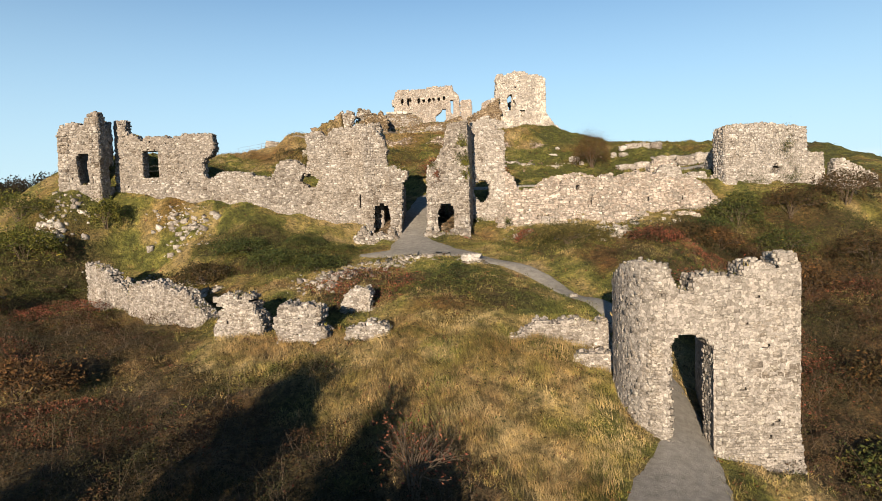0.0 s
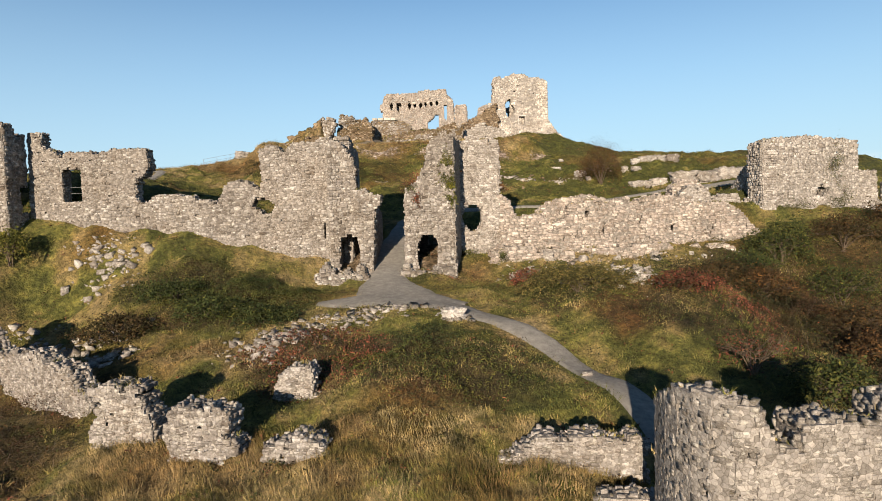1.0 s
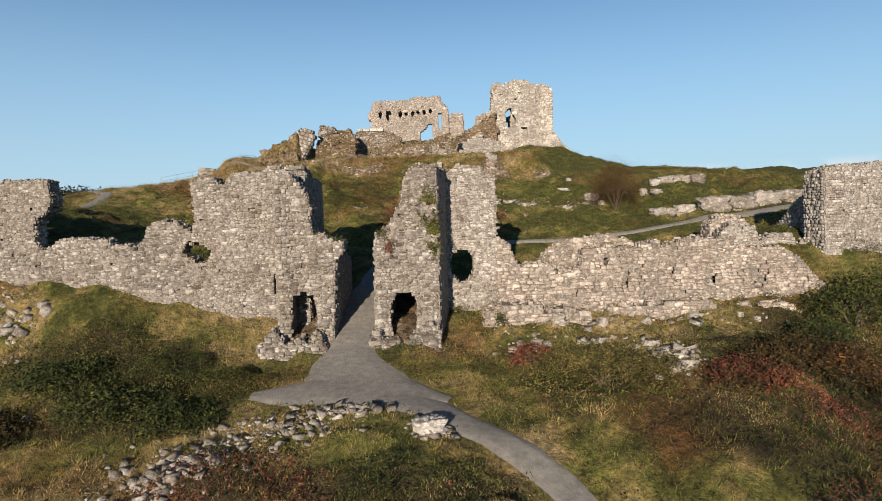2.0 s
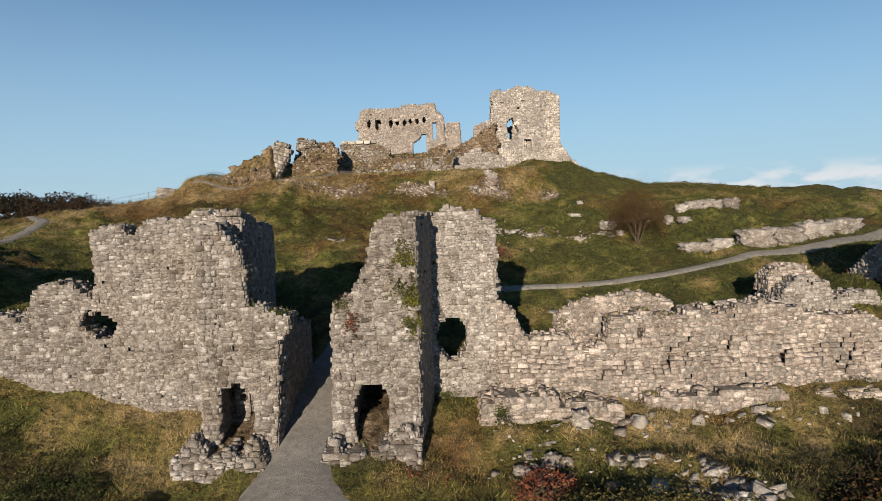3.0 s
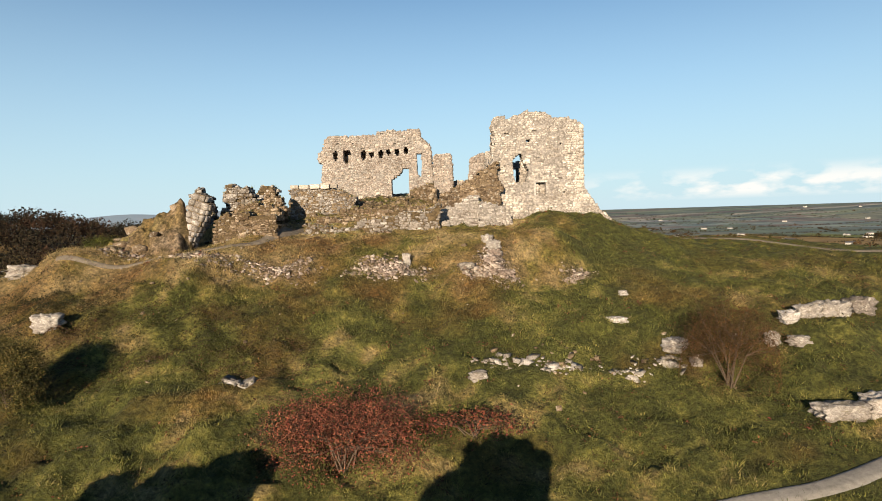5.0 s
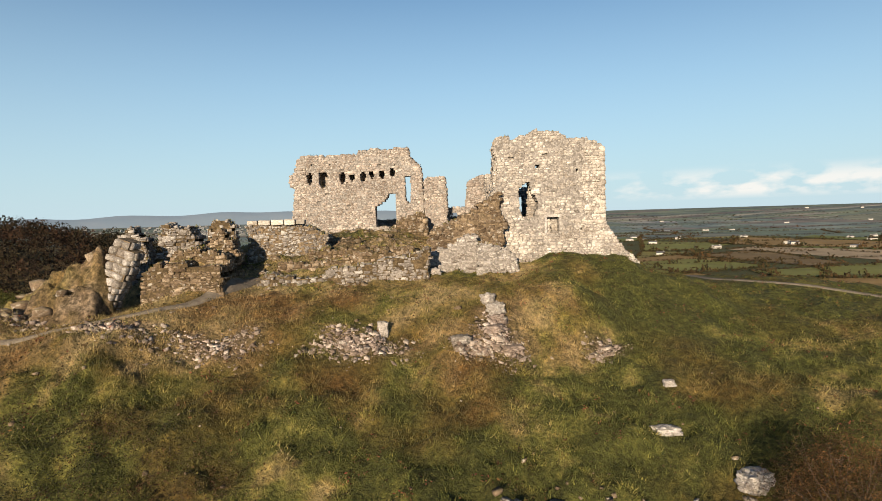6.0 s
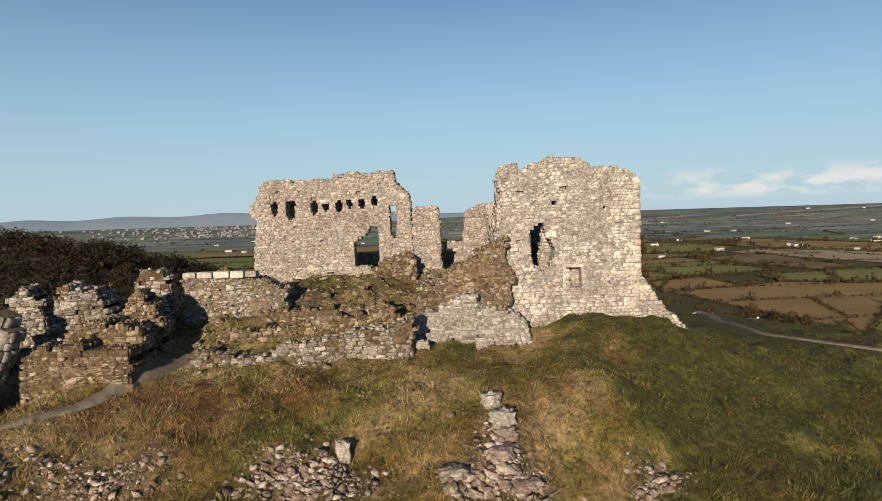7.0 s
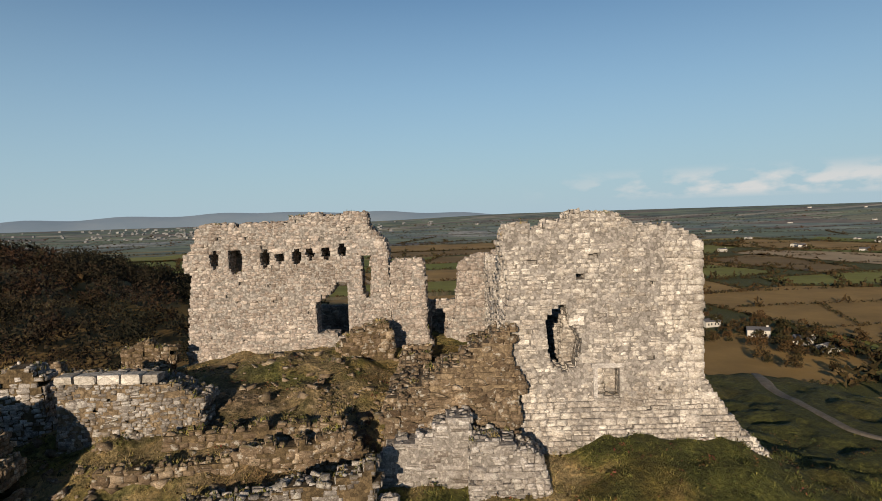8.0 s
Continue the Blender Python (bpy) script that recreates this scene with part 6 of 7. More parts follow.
def herbage(name, label, count, seed, mat, level_):
    """Low leafy weeds and dead stalks in patches between the grass."""
    g = np.random.default_rng(seed)
    x, y = g.uniform(-42, 46, count), g.uniform(14, 132, count)
    keep = masked(x, y) & (fbm(x / 3.2, y / 3.2, seed, 4) + 0.25 * g.random(count) > level_)
    x, y = x[keep], y[keep]
    n = 8
    s = np.repeat(g.uniform(0.15, 0.5, len(x)), n)
    m = len(s)
    px, py = np.repeat(x, n) + g.normal(0, 0.5, m) * s, np.repeat(y, n) + g.normal(0, 0.5, m) * s
    pz = height(px, py) + s * 0.75 * g.random(m)
    v, f = leaf_cloud(np.stack([px, py, pz], 1), (0.04, 0.1))
    me = mesh_bulk(name, v, f)
    put_attribute(me, "dry", np.repeat(np.clip(np.repeat(g.normal(0.45, 0.25, len(x)), n) + g.normal(0, 0.12, m), 0, 1), 4))
    return tagged(part(name, me, mat), label, "weeds", kind="stuff")


herbage("green_weeds", "low dark green weeds among the grass", 9000, 84, MAT_GREEN_LEAF, 0.62)
herbage("brown_weeds", "dead brown stalks and weeds among the grass", 9000, 86, MAT_BROWN_LEAF, 0.62)
herbage("red_weeds", "reddish autumn weeds among the grass", 7000, 88, MAT_RED_LEAF, 0.74)


def limb(vs, fs, a, b, ra, rb, sides=5):
    a, b = np.array(a), np.array(b)
    d = (b - a) / (np.linalg.norm(b - a) + 1e-9)
    u = np.cross(d, [0.3, 0.9, 0.2])
    u /= np.linalg.norm(u)
    w = np.cross(d, u)
    n = len(vs)
    for p, r in ((a, ra), (b, rb)):
        vs += [p + (u * math.cos(6.2832 * k / sides) + w * math.sin(6.2832 * k / sides)) * r for k in range(sides)]
    fs += [(n + k, n + (k + 1) % sides, n + sides + (k + 1) % sides, n + sides + k) for k in range(sides)]


def bush(name, label, x, y, rx, ry, tall, mat, leaves, seed, size=(0.06, 0.13), stem=0.08, lift=0.0, open_=0.0, tone=0.5, category="bush"):
    """A shrub or small tree: tapered stems that fork, and a crown of separate leaves with gaps."""
    r, g = random.Random(seed), np.random.default_rng(seed)
    z0 = level(x, y)
    leaves = int(leaves * 0.7)
    t = thing(name, label, category)
    tips = []
    n = 9
    for k in range(n):
        a = 6.283 * k / n + r.uniform(-0.3, 0.3)
        q = r.uniform(0.15, 0.75)
        mid = (x + rx * q * 0.5 * math.cos(a), y + ry * q * 0.5 * math.sin(a), z0 + lift + (tall - lift) * r.uniform(0.3, 0.5))
        vs, fs = [], []
        limb(vs, fs, (x + r.uniform(-0.1, 0.1) * rx, y + r.uniform(-0.1, 0.1) * ry, z0 - 0.2), mid, stem, stem * 0.6)
        for j in range(4):
            b = a + r.uniform(-0.8, 0.8)
            q2 = min(0.97, q + r.uniform(0.0, 0.4))
            top = (x + rx * q2 * math.cos(b), y + ry * q2 * math.sin(b), z0 + lift + (tall - lift) * (1 - q2 * q2 * 0.55) * r.uniform(0.7, 0.98))
            limb(vs, fs, mid, top, stem * 0.55, stem * 0.15, 4)
            tips.append(top)
            for _ in range(5 if open_ > 0.2 else 0):
                way = Vector((top[0] - mid[0], top[1] - mid[1], top[2] - mid[2])).normalized() + Vector((r.gauss(0, 0.5), r.gauss(0, 0.5), r.gauss(0.15, 0.4)))
                from_ = np.array(mid) + (np.array(top) - np.array(mid)) * r.uniform(0.4, 1.0)
                limb(vs, fs, from_, from_ + np.array(way) * tall * r.uniform(0.1, 0.22), stem * 0.2, stem * 0.06, 3)
        part("stem", mesh_of("stem", vs, fs), MAT_TWIG, t)
    tips = np.array(tips)
    pick = tips[g.integers(0, len(tips), leaves)]
    spread_ = np.array([rx, ry, (tall - lift) * 0.8]) * (0.17 + 0.08 * open_)
    p = pick + g.normal(size=(leaves, 3)) * spread_
    shell = g.random(leaves) < 0.45 * (1 - open_)
    u = g.normal(size=(leaves, 3))
    u /= np.linalg.norm(u, axis=1)[:, None]
    u[:, 2] = np.abs(u[:, 2])
    k = (0.82 + 0.3 * fbm(u[:, 0] * 3 + seed, u[:, 1] * 3 + u[:, 2] * 2, seed, 3))[:, None]
    p[shell] = (np.array([x, y, z0 + lift]) + u * np.array([rx, ry, tall - lift]) * k)[shell]
    p[:, 2] = np.maximum(p[:, 2], z0 + lift * 0.8 + 0.05)
    v, f = leaf_cloud(p, size)
    me = mesh_bulk("crown", v, f)
    put_attribute(me, "dry", np.repeat(np.clip(tone + 0.6 * (fbm(p[:, 0] * 1.2, p[:, 1] * 1.2 + p[:, 2], seed, 3) - 0.5) + g.normal(0, 0.15, leaves), 0, 1), 4))
    part("crown", me, mat, t)
    return t


bush("hawthorn", "brown twiggy hawthorn bush on the slope", 22.3, 92.0, 2.7, 2.5, 4.9, MAT_BROWN_LEAF, 50000, 91, (0.022, 0.05), 0.05, 0.0, 0.35, 0.6)
bush("yew_bush", "dense rounded yellow-green bush", -17.0, 89.3, 1.75, 1.7, 3.3, MAT_OLIVE_LEAF, 52000, 92, (0.035, 0.07), 0.08, 0.0, 0.0, 0.35)
bush("gorse_bush", "green gorse beside the crag", -24.6, 113.6, 1.9, 1.4, 1.7, MAT_YELLOW_LEAF, 9000, 107, (0.03, 0.07), 0.04, 0.0, 0.1, 0.2)
bush("red_shrub", "red-leaved autumn shrub behind the gatehouse", 1.4, 85.2, 3.4, 2.2, 3.3, MAT_RED_LEAF, 20000, 93, (0.035, 0.08), 0.05, 0.0, 0.7, 0.8)
bush("red_shrub", "small red-leaved shrub behind the gatehouse", 7.4, 87.2, 2.6, 1.2, 1.2, MAT_RED_LEAF, 2200, 94, (0.05, 0.12), 0.04, 0.0, 0.6, 0.5)
bush("bramble_bush", "olive-green bramble mound below the wall", 11.2, 54.8, 4.2, 2.4, 1.9, MAT_OLIVE_LEAF, 20000, 95, (0.04, 0.09), 0.05, 0.0, 0.1, 0.3)
bush("red_shrub", "small red dogwood beside the bramble mound", 8.2, 58.6, 1.2, 0.9, 1.3, MAT_RED_LEAF, 1800, 96, (0.05, 0.12), 0.04, 0.0, 0.3, 0.8)
bush("ivy_thicket", "ivy-grown thicket climbing to the corner tower", 30.0, 63.5, 2.6, 2.2, 3.6, MAT_GREEN_LEAF, 8000, 97, (0.06, 0.14), 0.07, 0.0, 0.1, 0.4)
bush("thicket", "brown thicket by the corner tower", 36.5, 65.5, 3.6, 2.4, 3.0, MAT_BROWN_LEAF, 7000, 98, (0.06, 0.13), 0.06, 0.0, 0.4, 0.3)
bush("thicket", "brown thicket on the eastern slope", 43.0, 66.5, 4.0, 2.6, 3.4, MAT_BROWN_LEAF, 7500, 99, (0.06, 0.14), 0.06, 0.0, 0.3, 0.3)
bush("gorse_bush", "yellow-green gorse on the western slope", -36.5, 55.0, 3.4, 2.8, 2.8, MAT_YELLOW_LEAF, 9000, 100, (0.06, 0.14), 0.06, 0.0, 0.1, 0.4)
bush("gorse_bush", "yellow-green gorse under the west tower", -32.2, 60.8, 1.5, 1.2, 2.8, MAT_YELLOW_LEAF, 5000, 101, (0.05, 0.12), 0.06, 0.0, 0.1, 0.5)
bush("bare_shrub", "bare grey shrub with a few red leaves", 18.2, 44.5, 2.0, 1.6, 2.6, MAT_RED_LEAF, 1200, 102, (0.05, 0.1), 0.05, 0.0, 0.8, 0.4)
bush("bare_shrub", "bare brown shrub below the path", -1.2, 21.5, 1.6, 1.4, 3.0, MAT_RED_LEAF, 700, 103, (0.04, 0.08), 0.05, 0.0, 0.9, 0.8)
for k, (bx, by, br, bt, bm, bl) in enumerate([
        (25.5, 57.5, 2.2, 2.2, MAT_BROWN_LEAF, 0.5), (29.0, 53.0, 2.6, 2.6, MAT_BROWN_LEAF, 0.3), (33.0, 60.5, 3.0, 3.0, MAT_GREEN_LEAF, 0.4), (27.5, 47.0, 2.4, 2.4, MAT_BROWN_LEAF, 0.6), (35.5, 54.0, 3.0, 3.0, MAT_BROWN_LEAF, 0.3),
        (21.0, 42.0, 2.0, 2.0, MAT_GREEN_LEAF, 0.4), (24.0, 33.0, 2.6, 2.4, MAT_BROWN_LEAF, 0.4), (19.5, 26.0, 2.2, 1.8, MAT_GREEN_LEAF, 0.5), (40.0, 58.0, 3.4, 3.2, MAT_BROWN_LEAF, 0.3), (-34.0, 44.0, 3.0, 2.4, MAT_BROWN_LEAF, 0.5), (-22.0, 32.0, 2.6, 2.2, MAT_BROWN_LEAF, 0.6), (-40.0, 60.0, 3.0, 2.6, MAT_YELLOW_LEAF, 0.3),
        (-14.5, 55.0, 2.6, 1.5, MAT_GREEN_LEAF, 0.2), (-18.0, 57.5, 2.6, 1.4, MAT_GREEN_LEAF, 0.2), (-10.6, 54.0, 2.2, 1.2, MAT_GREEN_LEAF, 0.2), (-20.5, 54.0, 2.6, 1.6, MAT_BROWN_LEAF, 0.2), (20.0, 56.0, 2.0, 1.2, MAT_BROWN_LEAF, 0.3), (22.6, 58.2, 2.2, 1.5, MAT_BROWN_LEAF, 0.2), (26.0, 60.8, 2.0, 1.6, MAT_GREEN_LEAF, 0.2), (18.0, 53.6, 2.0, 1.2, MAT_RED_LEAF, 0.4)]):
    bush("thicket", "autumn thicket of mixed shrubs on the slope", bx, by, br, br * 0.85, bt, bm, 5200, 140 + k, (0.06, 0.13), 0.05, 0.0, 0.35, bl)
# Out of view: three trees inferred from cast shadows, the fourth added to shade.
for k, (bx, by, br, bt, bl) in enumerate([(-12.7, 4.0, 2.1, 10.2, 4.6), (-7.4, 4.0, 1.6, 8.0, 1.2), (-4.5, 4.0, 1.6, 7.2, 1.2), (-18.5, 4.0, 2.6, 7.4, 1.0)]):
    bush("tree", "dark leafy tree out of view that shades the lower slope", bx, by, br, br, bt, MAT_BROWN_LEAF, 12000, 104 + k, (0.1, 0.2), 0.2, bl, 0.05, 0.3, "tree")



def wall_ivy(label, spots, count, mat, seed):
    """Leaves that cling to a wall face: (x, y, z, half width, half height)."""
    g = np.random.default_rng(seed)
    out = []
    for x, y, z, a, b in spots:
        n = int(count)
        u, w = g.normal(0, 0.45, n), g.normal(0, 0.45, n)
        keep = fbm(u * 2.5 + seed, w * 2.5, seed, 3) > 0.42
        out.append(np.stack([x + u[keep] * a, y - 0.1 - 0.15 * g.random(keep.sum()), z + w[keep] * b], 1))
    p = np.concatenate(out)
    v, f = leaf_cloud(p, (0.03, 0.075))
    me = mesh_bulk("ivy", v, f)
    put_attribute(me, "dry", np.repeat(np.clip(g.normal(0.5, 0.25, len(p)), 0, 1), 4))
    return tagged(part("ivy", me, mat), label, "ivy", kind="stuff")


wall_ivy("yellowing ivy on the gatehouse front", [(2.4, 62.8, 20.0, 0.7, 1.6), (2.7, 62.8, 18.2, 0.5, 1.2)], 2400, MAT_YELLOW_LEAF, 121)
wall_ivy("ivy on the corner tower", [(39.0, 70.9, 20.3, 0.9, 2.2), (39.6, 71.1, 16.6, 1.4, 1.6), (34.5, 69.9, 16.2, 2.4, 0.9)], 1300, MAT_GREEN_LEAF, 122)
wall_ivy("moss and weeds on the gatehouse ledges", [(-3.8, 63.2, 18.2, 0.8, 0.3), (-0.6, 63.0, 18.5, 0.5, 0.5), (6.9, 64.3, 12.6, 0.4, 0.8), (4.0, 66.9, 12.9, 0.8, 0.6)], 700, MAT_GREEN_LEAF, 123)
wall_ivy("red weeds rooted in the gatehouse masonry", [(-0.4, 63.4, 18.6, 0.5, 0.5), (-0.2, 62.8, 17.6, 0.4, 0.8)], 450, MAT_RED_LEAF, 124)


def wall_grass():
    """Dead grass and moss rooted on the broken wall tops and ledges."""
    g = np.random.default_rng(151)
    pts = []
    for ruin in RUINS:
        if not ruin.tops:
            continue
        t = np.array(ruin.tops)
        keep = fbm(t[:, 0] / 1.6, t[:, 1] / 1.6 + t[:, 2], 43, 3) + 0.3 * g.random(len(t)) < 0.35 + 0.45 * ruin.turf
        pts.append(t[keep])
    p = np.concatenate(pts)
    n = 9
    m = len(p) * n
    c = np.repeat(p, n, 0) + g.normal(0, 0.09, (m, 3)) * np.array([1, 1, 0.2])
    h = np.repeat(g.uniform(0.08, 0.26, len(p)), n) * g.uniform(0.6, 1.3, m)
    v, f = blades(c, h, g.normal(0, 0.09, (m, 2)), 0.012 + 0.016 * g.random(m))
    me = mesh_bulk("wall_grass", v, f)
    put_attribute(me, "rust", np.zeros(len(v)))
    put_attribute(me, "dry", np.repeat(np.clip(np.repeat(g.normal(0.45, 0.25, len(p)), n) + g.normal(0, 0.1, m), 0, 1), 3))
    tagged(part("wall_grass", me, MAT_GRASS), "dead grass growing on the broken wall tops", "grass", kind="stuff")


wall_grass()


# ---- rails ----
def tube_rail(name, label, a, b, tall, bars, posts):
    t = thing(name, label, "railing")
    a, b = np.array(a, float), np.array(b, float)
    for k in range(posts):
        p = a + (b - a) * k / (posts - 1)
        vs, fs = [], []
        limb(vs, fs, p, p + [0, 0, tall], 0.022, 0.022, 8)
        part("post", mesh_of("post", vs, fs), MAT_STEEL, t)
    for k in range(bars):
        up = np.array([0, 0, tall * (1 - 0.45 * k)])
        vs, fs = [], []
        limb(vs, fs, a + up, b + up, 0.015, 0.015, 8)
        part("rail", mesh_of("rail", vs, fs), MAT_STEEL, t)
    return t


tube_rail("guard_rail", "grey steel guard rail in the window opening", (-30.25, 65.9, 18.45), (-28.75, 65.9, 18.45), 1.15, 2, 2)
RX0, RX1, RY = -33.0, -27.6, 105.0
tube_rail("hand_rail", "galvanised steel hand rail along the hilltop", (RX0, RY, level(RX0, RY)), (RX1, RY + 1.5, level(RX1, RY + 1.5)), 1.1, 2, 4)


# ---- farmland, woods and moor ----
def plain_level(x, y):
    """The fields' level; the far plain climbs gently towards the skyline."""
    x, y = np.asarray(x, float), np.asarray(y, float)
    east_ = smooth(-8, 8, np.degrees(np.arctan2(x, np.maximum(y, 1))))
    return height(x, y) + 0.35 + (19 + 26 * east_) * smooth(2300, 4240, np.hypot(x, y))


fr = random.Random(77)
rows_ = [260]
while rows_[-1] < 4200:
    rows_.append(rows_[-1] * fr.uniform(1.1, 1.2) + 14 if rows_[-1] < 2200 else rows_[-1] * fr.uniform(1.025, 1.05))
fv, ff, hedge = [], [], []
for j in range(len(rows_) - 1):
    y0, y1 = rows_[j], rows_[j + 1]
    step_ = 90 + 0.24 * y0 if y0 < 2200 else 300
    x = -0.95 * y0 - 200
    last = None
    while x < 1.0 * y1 + 300:
        s0, s1 = fr.uniform(-0.18, 0.18) * (y1 - y0), fr.uniform(-0.18, 0.18) * (y1 - y0)
        cur = ((x, y0 + 0.16 * x + s0), (x + fr.uniform(-0.3, 0.3) * step_, y1 + 0.16 * x + s1))
        if last:
            n = len(fv)
            gap = 0.8 + y0 * 0.001
            fv += [(last[0][0] + gap, last[0][1] + gap), (cur[0][0] - gap, cur[0][1] + gap), (cur[1][0] - gap, cur[1][1] - gap), (last[1][0] + gap, last[1][1] - gap)]
            ff.append((n, n + 1, n + 2, n + 3))
            hedge.append((cur[0], cur[1]))
            hedge.append((last[0], cur[0]))
        last = cur
        x += step_ * fr.uniform(0.6, 1.7)
# the large fields under the hill: tone, then the corners
PLAN = [
    (0.55, (207, 631), (333, 688), (420, 650), (240, 425)), (0.52, (214, 717), (281, 752), (283, 659), (200, 636)), (0.25, (274, 925), (359, 957), (396, 814), (216, 734)),
    (0.7, (381, 1012), (520, 1114), (493, 830), (433, 801)), (0.8, (490, 1142), (569, 1215), (700, 1003), (560, 831)), (0.22, (343, 758), (560, 825), (450, 664), (337, 696)),
    (0.4, (345, 1150), (447, 1100), (297, 999), (290, 1000)), (0.55, (550, 1349), (741, 1603), (850, 1250), (720, 1064)),
]
PLAN += [(0.3, (467, 1537), (604, 1354), (450, 1149), (356, 1184)), (0.78, (599, 1953), (701, 1775), (480, 1578), (478, 1590)), (0.1, (797, 2271), (1141, 2498), (1150, 1680), (850, 1290))]
laid = []
for f in ff:
    mx, my = sum(fv[k][0] for k in f) / 4, sum(fv[k][1] for k in f) / 4
    if not (0.27 < (mx - 8) / max(my - 80, 1) < 0.66 and 400 < my < 1650):
        laid.append(([fv[k] for k in f], None))
for tone, *corners in PLAN:
    laid.append((corners, tone))
    hedge += list(zip(corners, corners[1:] + corners[:1]))
# each field is a small sheet of its own, cut into a grid that follows the land
pv, pf, pt, pz_ = [], [], [], []
for corners, tone in laid:
    q = [np.array(v) for v in corners]
    n, m = len(pv), 4
    for b in range(m + 1):
        for a in range(m + 1):
            p = (q[0] * (1 - a / m) + q[1] * a / m) * (1 - b / m) + (q[3] * (1 - a / m) + q[2] * a / m) * b / m
            pv.append(p)
    pz_ += [1.0 if tone is not None else 0.0] * (m + 1) ** 2
    near_ = q[0][1] < 640
    pt += [tone if tone is not None else fr.choice((0.55, 0.55, 0.3, 0.7, 0.4)) if near_ else fr.random()] * (m + 1) ** 2
    pf += [(n + b * (m + 1) + a, n + b * (m + 1) + a + 1, n + (b + 1) * (m + 1) + a + 1, n + (b + 1) * (m + 1) + a) for b in range(m) for a in range(m)]
pv = np.array(pv)
pf = [f for f in pf if max(math.hypot(*pv[k]) for k in f) < 4230]
pv3 = np.column_stack([pv, plain_level(pv[:, 0], pv[:, 1]) + 0.4 * (np.array(pz_))])
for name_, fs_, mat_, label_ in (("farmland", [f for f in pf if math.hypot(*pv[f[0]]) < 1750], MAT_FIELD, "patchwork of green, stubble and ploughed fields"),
                                 ("backdrop", [f for f in pf if math.hypot(*pv[f[0]]) >= 1750], MAT_HAZED_FIELD, "far fields under the skyline, tinted and faintly glowing for haze")):
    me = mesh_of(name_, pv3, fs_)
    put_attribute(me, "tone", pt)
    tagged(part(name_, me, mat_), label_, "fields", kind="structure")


def clumps(c, s, leaves, seed, spray=0.42):
    """Tree and hedge crowns far off: many small leaf sprays about each centre, not a ball."""
    g = np.random.default_rng(seed)
    n = len(c)
    u = g.normal(size=(n, leaves, 3))
    u /= np.linalg.norm(u, axis=2)[:, :, None]
    u *= (0.55 + 0.5 * g.random((n, leaves, 1)))
    u[:, :, 2] = np.abs(u[:, :, 2]) * 1.2
    p = (c[:, None, :] + u * s[:, None, :]).reshape(-1, 3)
    a, b = g.normal(size=p.shape), g.normal(size=p.shape)
    q = np.repeat(s.mean(1), leaves)[:, None] * spray
    a = a / np.linalg.norm(a, axis=1)[:, None] * q
    b = b / np.linalg.norm(b, axis=1)[:, None] * q
    v = np.stack([p - a, p + b, p + a - b * 0.4], 1).reshape(-1, 3)
    return v, np.arange(len(v)).reshape(-1, 3)


hp, hs = [], []
for (ax, ay), (bx, by) in hedge:
    if abs(ax) > 0.8 * ay + 250 or math.hypot(ax, ay) > 3500:
        continue
    d = math.hypot(bx - ax, by - ay)
    gap = 3.2 + 0.0062 * ay
    if fr.random() < 0.12:
        continue
    for k in range(int(d / gap)):
        t = (k + fr.uniform(-0.3, 0.3)) / (d / gap)
        tree = fr.random() < 0.09
        s = fr.uniform(3.5, 6) if tree else fr.uniform(1.0, 2.0)
        hp.append((ax + (bx - ax) * t + fr.uniform(-0.6, 0.6), ay + (by - ay) * t + fr.uniform(-0.6, 0.6)))
        near_h = ay < 2200
        wide_ = s * 0.9 + ay * (0.0022 if near_h else 0.0012)
        hs.append((wide_, wide_, s * (1.3 if tree else 1.0) + ay * 0.0009 if near_h else s * 0.7))
hp, hs = np.array(hp), np.array(hs)
v, f = clumps(np.column_stack([hp, plain_level(hp[:, 0], hp[:, 1])]), hs, 14, 131)
me = mesh_bulk("hedgerow", v, f)
put_attribute(me, "dry", np.repeat(np.clip(np.random.default_rng(4).normal(0.25, 0.15, len(hp)), 0, 1), 14 * 3))
tagged(part("hedgerow", me, MAT_BROWN_LEAF), "dark hedgerows with trees between the fields", "hedge", kind="stuff")

wr = np.random.default_rng(9)
wx, wy = wr.uniform(-420, -58, 3600), wr.uniform(150, 560, 3600)
keep = (np.hypot(wx, wy - 80) > 190) & (np.hypot((wx + 215) / 175, (wy - 350) / 200) < 1.0 + 0.3 * (fbm(wx / 60, wy / 60, 15, 2) - 0.5))
wx, wy = wx[keep], wy[keep]
ws = wr.uniform(3.0, 6.2, len(wx))
wz = height(wx, wy)
c = np.column_stack([wx, wy, wz + ws * 0.9])
v, f = clumps(c, np.column_stack([ws, ws, ws * 1.05]), 130, 132, 0.11)
me = mesh_bulk("woodland", v, f)
put_attribute(me, "dry", np.repeat(np.clip(fbm(wx / 40, wy / 40, 3, 2) * 1.3 - 0.42 + wr.normal(0, 0.12, len(wx)), 0, 1), 130 * 3))
tagged(part("woodland", me, MAT_WOOD_LEAF), "brown autumn woodland on the neighbouring hill", "wood", kind="stuff")

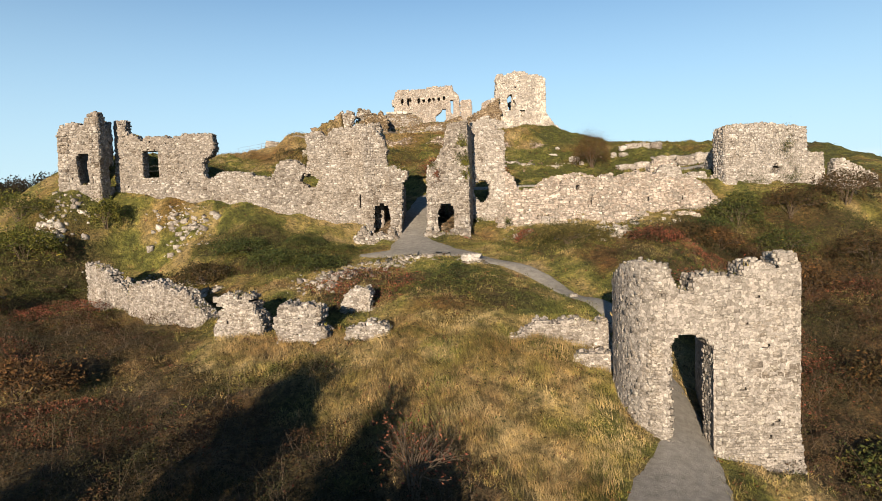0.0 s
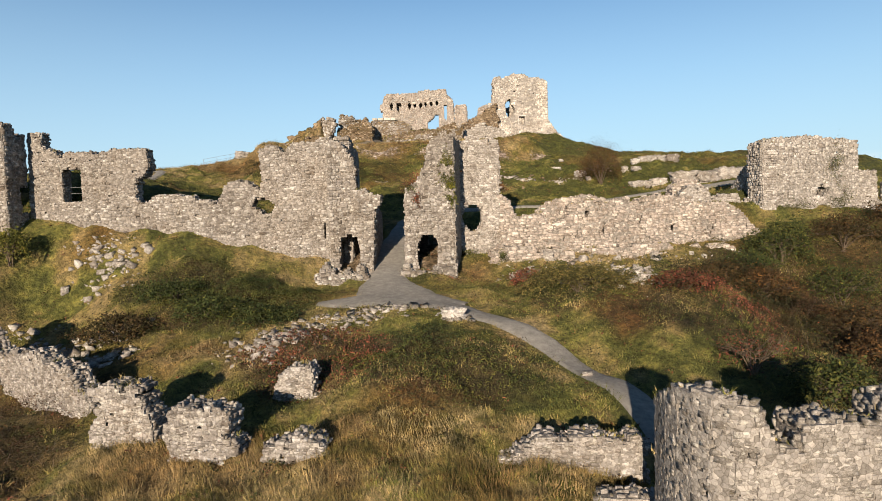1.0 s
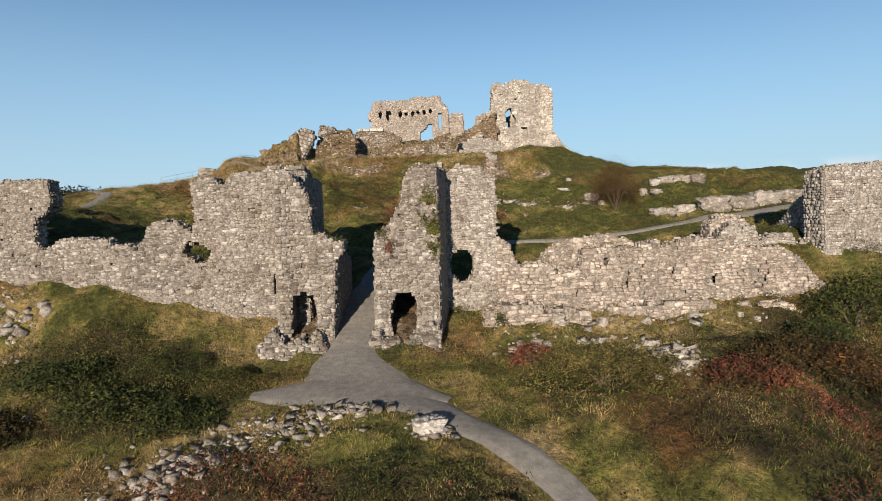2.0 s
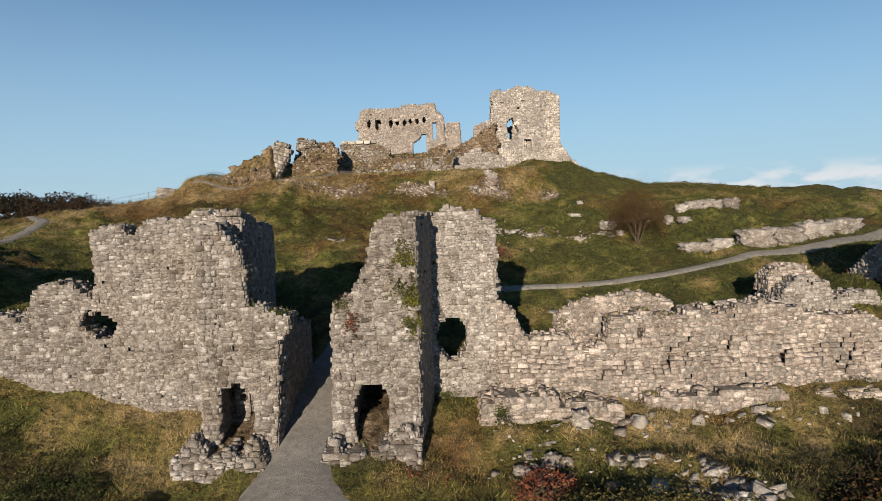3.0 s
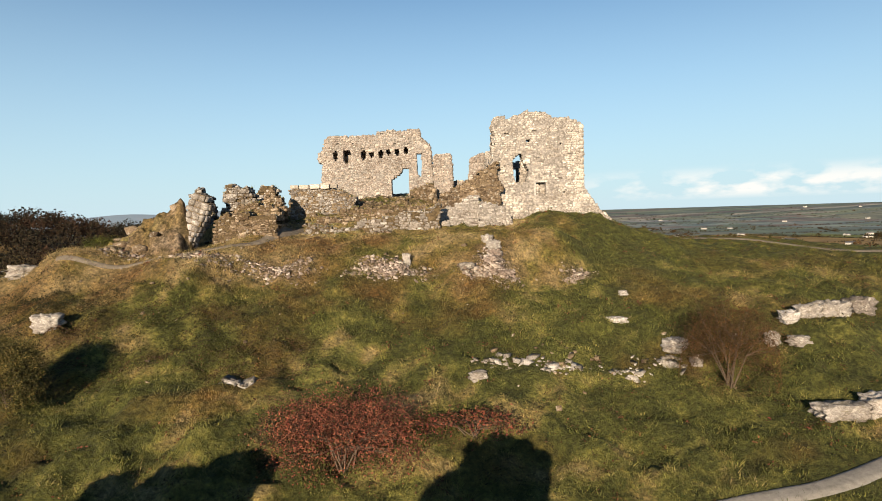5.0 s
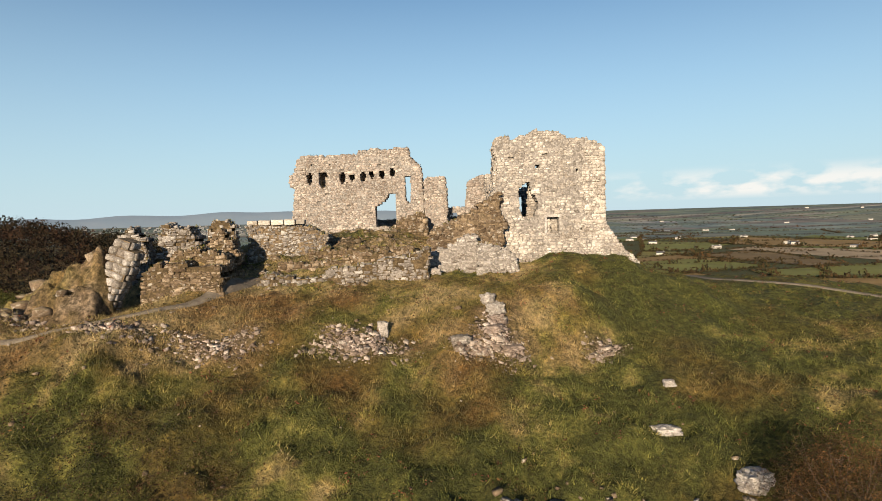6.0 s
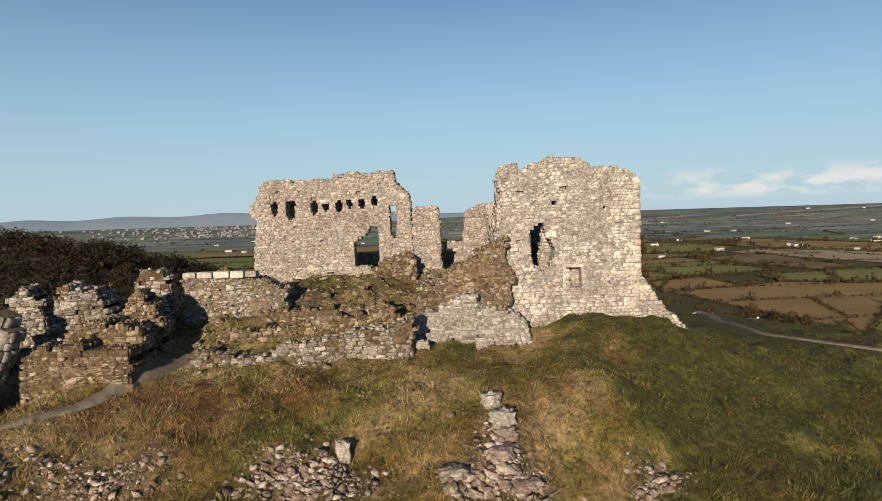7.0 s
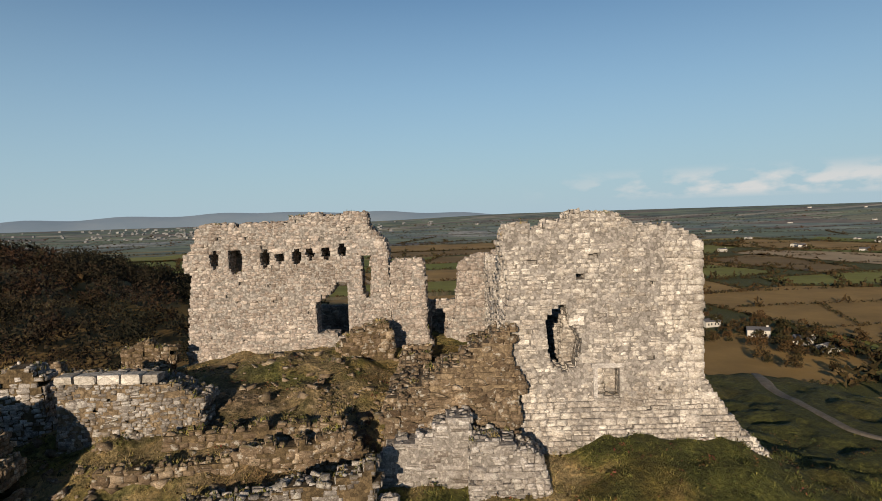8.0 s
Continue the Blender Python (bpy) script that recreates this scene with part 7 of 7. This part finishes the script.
# hillside bushes below the keep, to the east and west
sx_, sy_ = wr.uniform(34, 130, 1500), wr.uniform(128, 300, 1500)
keep = (height(sx_, sy_) < 21) & (fbm(sx_ / 14, sy_ / 14, 25, 3) > 0.42) & (np.hypot(sx_ - 37, sy_ - 148) > 9)
sx_, sy_ = sx_[keep], sy_[keep]
s2 = wr.uniform(0.8, 2.4, len(sx_))
v, f = clumps(np.column_stack([sx_, sy_, height(sx_, sy_)]), np.column_stack([s2, s2, s2]), 70, 133)
me = mesh_bulk("slope_thicket", v, f)
put_attribute(me, "dry", np.repeat(np.clip(wr.normal(0.3, 0.2, len(sx_)), 0, 1), 70 * 3))
tagged(part("slope_thicket", me, MAT_GREEN_LEAF), "green and brown bushes on the steep eastern flank", "scrub", kind="stuff")

# the moor on the skyline
az = np.radians(np.linspace(-60, 60, 121))
deg = np.degrees(az)
top = 18 + 52 * np.exp(-((deg + 16) / 9) ** 2) + 40 * np.exp(-((deg + 30) / 10) ** 2) + 36 * np.exp(-((deg + 4) / 8) ** 2) + 6 * np.sin(deg * 0.9) + 10 * vnoise(deg / 3, deg * 0, 5)
top = top * (1 - smooth(2, 22, deg)) - 30 * smooth(2, 22, deg)
ring = []
for k, a in enumerate(az):
    for rr, zz in ((4250, -40), (4400, 0.55 * top[k] + 12), (4600, top[k] + 22)):
        ring.append((rr * math.sin(a), rr * math.cos(a), zz))
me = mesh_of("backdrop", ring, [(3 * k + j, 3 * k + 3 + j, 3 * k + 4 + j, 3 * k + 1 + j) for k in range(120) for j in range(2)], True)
tagged(part("backdrop", me, MAT_MOOR), "moorland hills on the horizon, coloured and glowing blue for haze", "hills", kind="structure")


# the far plain, its haze made by a blue glow in the material
rad_ = np.array([2300, 2600, 2900, 3200, 3500, 3800, 4050, 4240])
plain_ = []
for k, d_ in enumerate(deg):
    for rr in rad_:
        px_, py_ = rr * math.sin(az[k]), rr * math.cos(az[k])
        plain_.append((px_, py_, float(plain_level(px_, py_)) - 0.4))
nr_ = len(rad_)
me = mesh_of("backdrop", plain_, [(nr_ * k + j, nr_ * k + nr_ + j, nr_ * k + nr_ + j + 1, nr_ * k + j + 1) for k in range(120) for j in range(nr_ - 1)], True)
tagged(part("backdrop", me, MAT_HAZY), "plain of fields and hedges towards the horizon, glowing faintly blue for haze", "plain", kind="structure")


def farmhouse(x, y, turn, w, d, tall, label):
    """A gabled white house with a slate roof, chimney, door and windows."""
    t = thing("farmhouse", label, "house", "farmhouses on the plain", (x, y, float(plain_level(np.array([x]), np.array([y]))[0])))
    t.rotation_euler = (0, 0, radians(turn))
    g = tall + d * 0.38
    walls = [(-w, -d, -1), (w, -d, -1), (w, d, -1), (-w, d, -1), (-w, -d, tall), (w, -d, tall), (w, d, tall), (-w, d, tall), (-w, 0, g), (w, 0, g)]
    part("wall", mesh_of("wall", walls, [(0, 1, 5, 4), (2, 3, 7, 6), (1, 2, 6, 9, 5), (3, 0, 4, 8, 7)]), MAT_PLASTER, t)
    e = 0.35
    roof = [(-w - e, -d - e, tall - 0.15), (w + e, -d - e, tall - 0.15), (w + e, 0, g + 0.12), (-w - e, 0, g + 0.12), (w + e, d + e, tall - 0.15), (-w - e, d + e, tall - 0.15)]
    roof += [(a, b, c + 0.2) for a, b, c in roof]
    r_ = part("roof", mesh_of("roof", roof, [(6, 7, 8, 9), (9, 8, 10, 11), (0, 3, 2, 1), (3, 5, 4, 2), (0, 1, 7, 6), (5, 11, 10, 4), (1, 2, 8, 7), (2, 4, 10, 8), (3, 0, 6, 9), (5, 3, 9, 11)]), MAT_SLATE, t)
    ch = [(a, b, c) for c in (g - 0.4, g + 1.1) for a, b in ((w * 0.7, -0.4), (w * 0.9, -0.4), (w * 0.9, 0.4), (w * 0.7, 0.4))]
    part("chimney", mesh_of("chimney", ch, [(0, 1, 5, 4), (1, 2, 6, 5), (2, 3, 7, 6), (3, 0, 4, 7), (4, 5, 6, 7)]), MAT_PLASTER, r_)
    for k in (-0.65, -0.25, 0.25, 0.65):
        q = [(k * w - 0.5, -d - 0.03, 0.9), (k * w + 0.5, -d - 0.03, 0.9), (k * w + 0.5, -d - 0.03, 2.2), (k * w - 0.5, -d - 0.03, 2.2)]
        q += [(a, -d + 0.05, c) for a, b, c in q]
        part("window", mesh_of("window", q, [(0, 1, 2, 3), (0, 4, 5, 1), (3, 2, 6, 7), (0, 3, 7, 4), (1, 5, 6, 2)]), MAT_GLASS_DARK, t)
    return t


farmhouse(178, 496, 15, 5.5, 3.5, 3.2, "white farmhouse with a slate roof")
farmhouse(190, 458, -20, 6.0, 3.5, 4.2, "white two-storey farmhouse with a slate roof")
farmhouse(206, 416, 30, 6.5, 4.0, 3.0, "white bungalow with a slate roof")
farmhouse(203, 434, -40, 5.0, 3.5, 3.4, "white outbuilding with a slate roof")
tr = np.random.default_rng(12)
tx, ty = tr.normal(196, 22, 90), tr.normal(440, 42, 90)
ts = tr.uniform(1.8, 4.2, 90)
v, f = clumps(np.column_stack([tx, ty, plain_level(tx, ty) + ts * 0.5]), np.column_stack([ts, ts, ts * 1.2]), 160, 134, 0.2)
me = mesh_bulk("garden_trees", v, f)
put_attribute(me, "dry", np.repeat(np.clip(tr.normal(0.25, 0.2, 90), 0, 1), 160 * 3))
tagged(part("garden_trees", me, MAT_BROWN_LEAF), "trees round the farmhouses below the hill", "trees", kind="stuff")
hr = random.Random(5)
for k in range(34):
    yy = 1050 * (3.2 ** hr.random())
    farmhouse(yy * hr.uniform(-0.5, 0.72), yy, hr.uniform(-40, 40), hr.uniform(5, 9), hr.uniform(3.5, 5), hr.uniform(3, 5), "far white house on the plain")


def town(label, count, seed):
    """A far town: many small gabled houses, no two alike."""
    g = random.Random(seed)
    vs, fs = [], []
    for _ in range(count):
        rr, a = g.uniform(3000, 4000), radians(g.gauss(-18, 6.5))
        x, y, t = rr * math.sin(a), rr * math.cos(a), g.uniform(-0.6, 0.6)
        w, d, h = g.uniform(3, 9), g.uniform(3, 6), g.uniform(3, 7)
        z, n = float(plain_level(x, y)) - 1, len(vs)
        c, q = math.cos(t), math.sin(t)
        for px, py, pz in ((-w, -d, 0), (w, -d, 0), (w, d, 0), (-w, d, 0), (-w, -d, h), (w, -d, h), (w, d, h), (-w, d, h), (-w, 0, h + d * 0.7), (w, 0, h + d * 0.7)):
            vs.append((x + px * c - py * q, y + px * q + py * c, z + pz))
        fs += [tuple(n + k for k in f) for f in ((0, 1, 5, 4), (2, 3, 7, 6), (1, 2, 6, 9, 5), (3, 0, 4, 8, 7), (4, 5, 9, 8), (6, 7, 8, 9))]
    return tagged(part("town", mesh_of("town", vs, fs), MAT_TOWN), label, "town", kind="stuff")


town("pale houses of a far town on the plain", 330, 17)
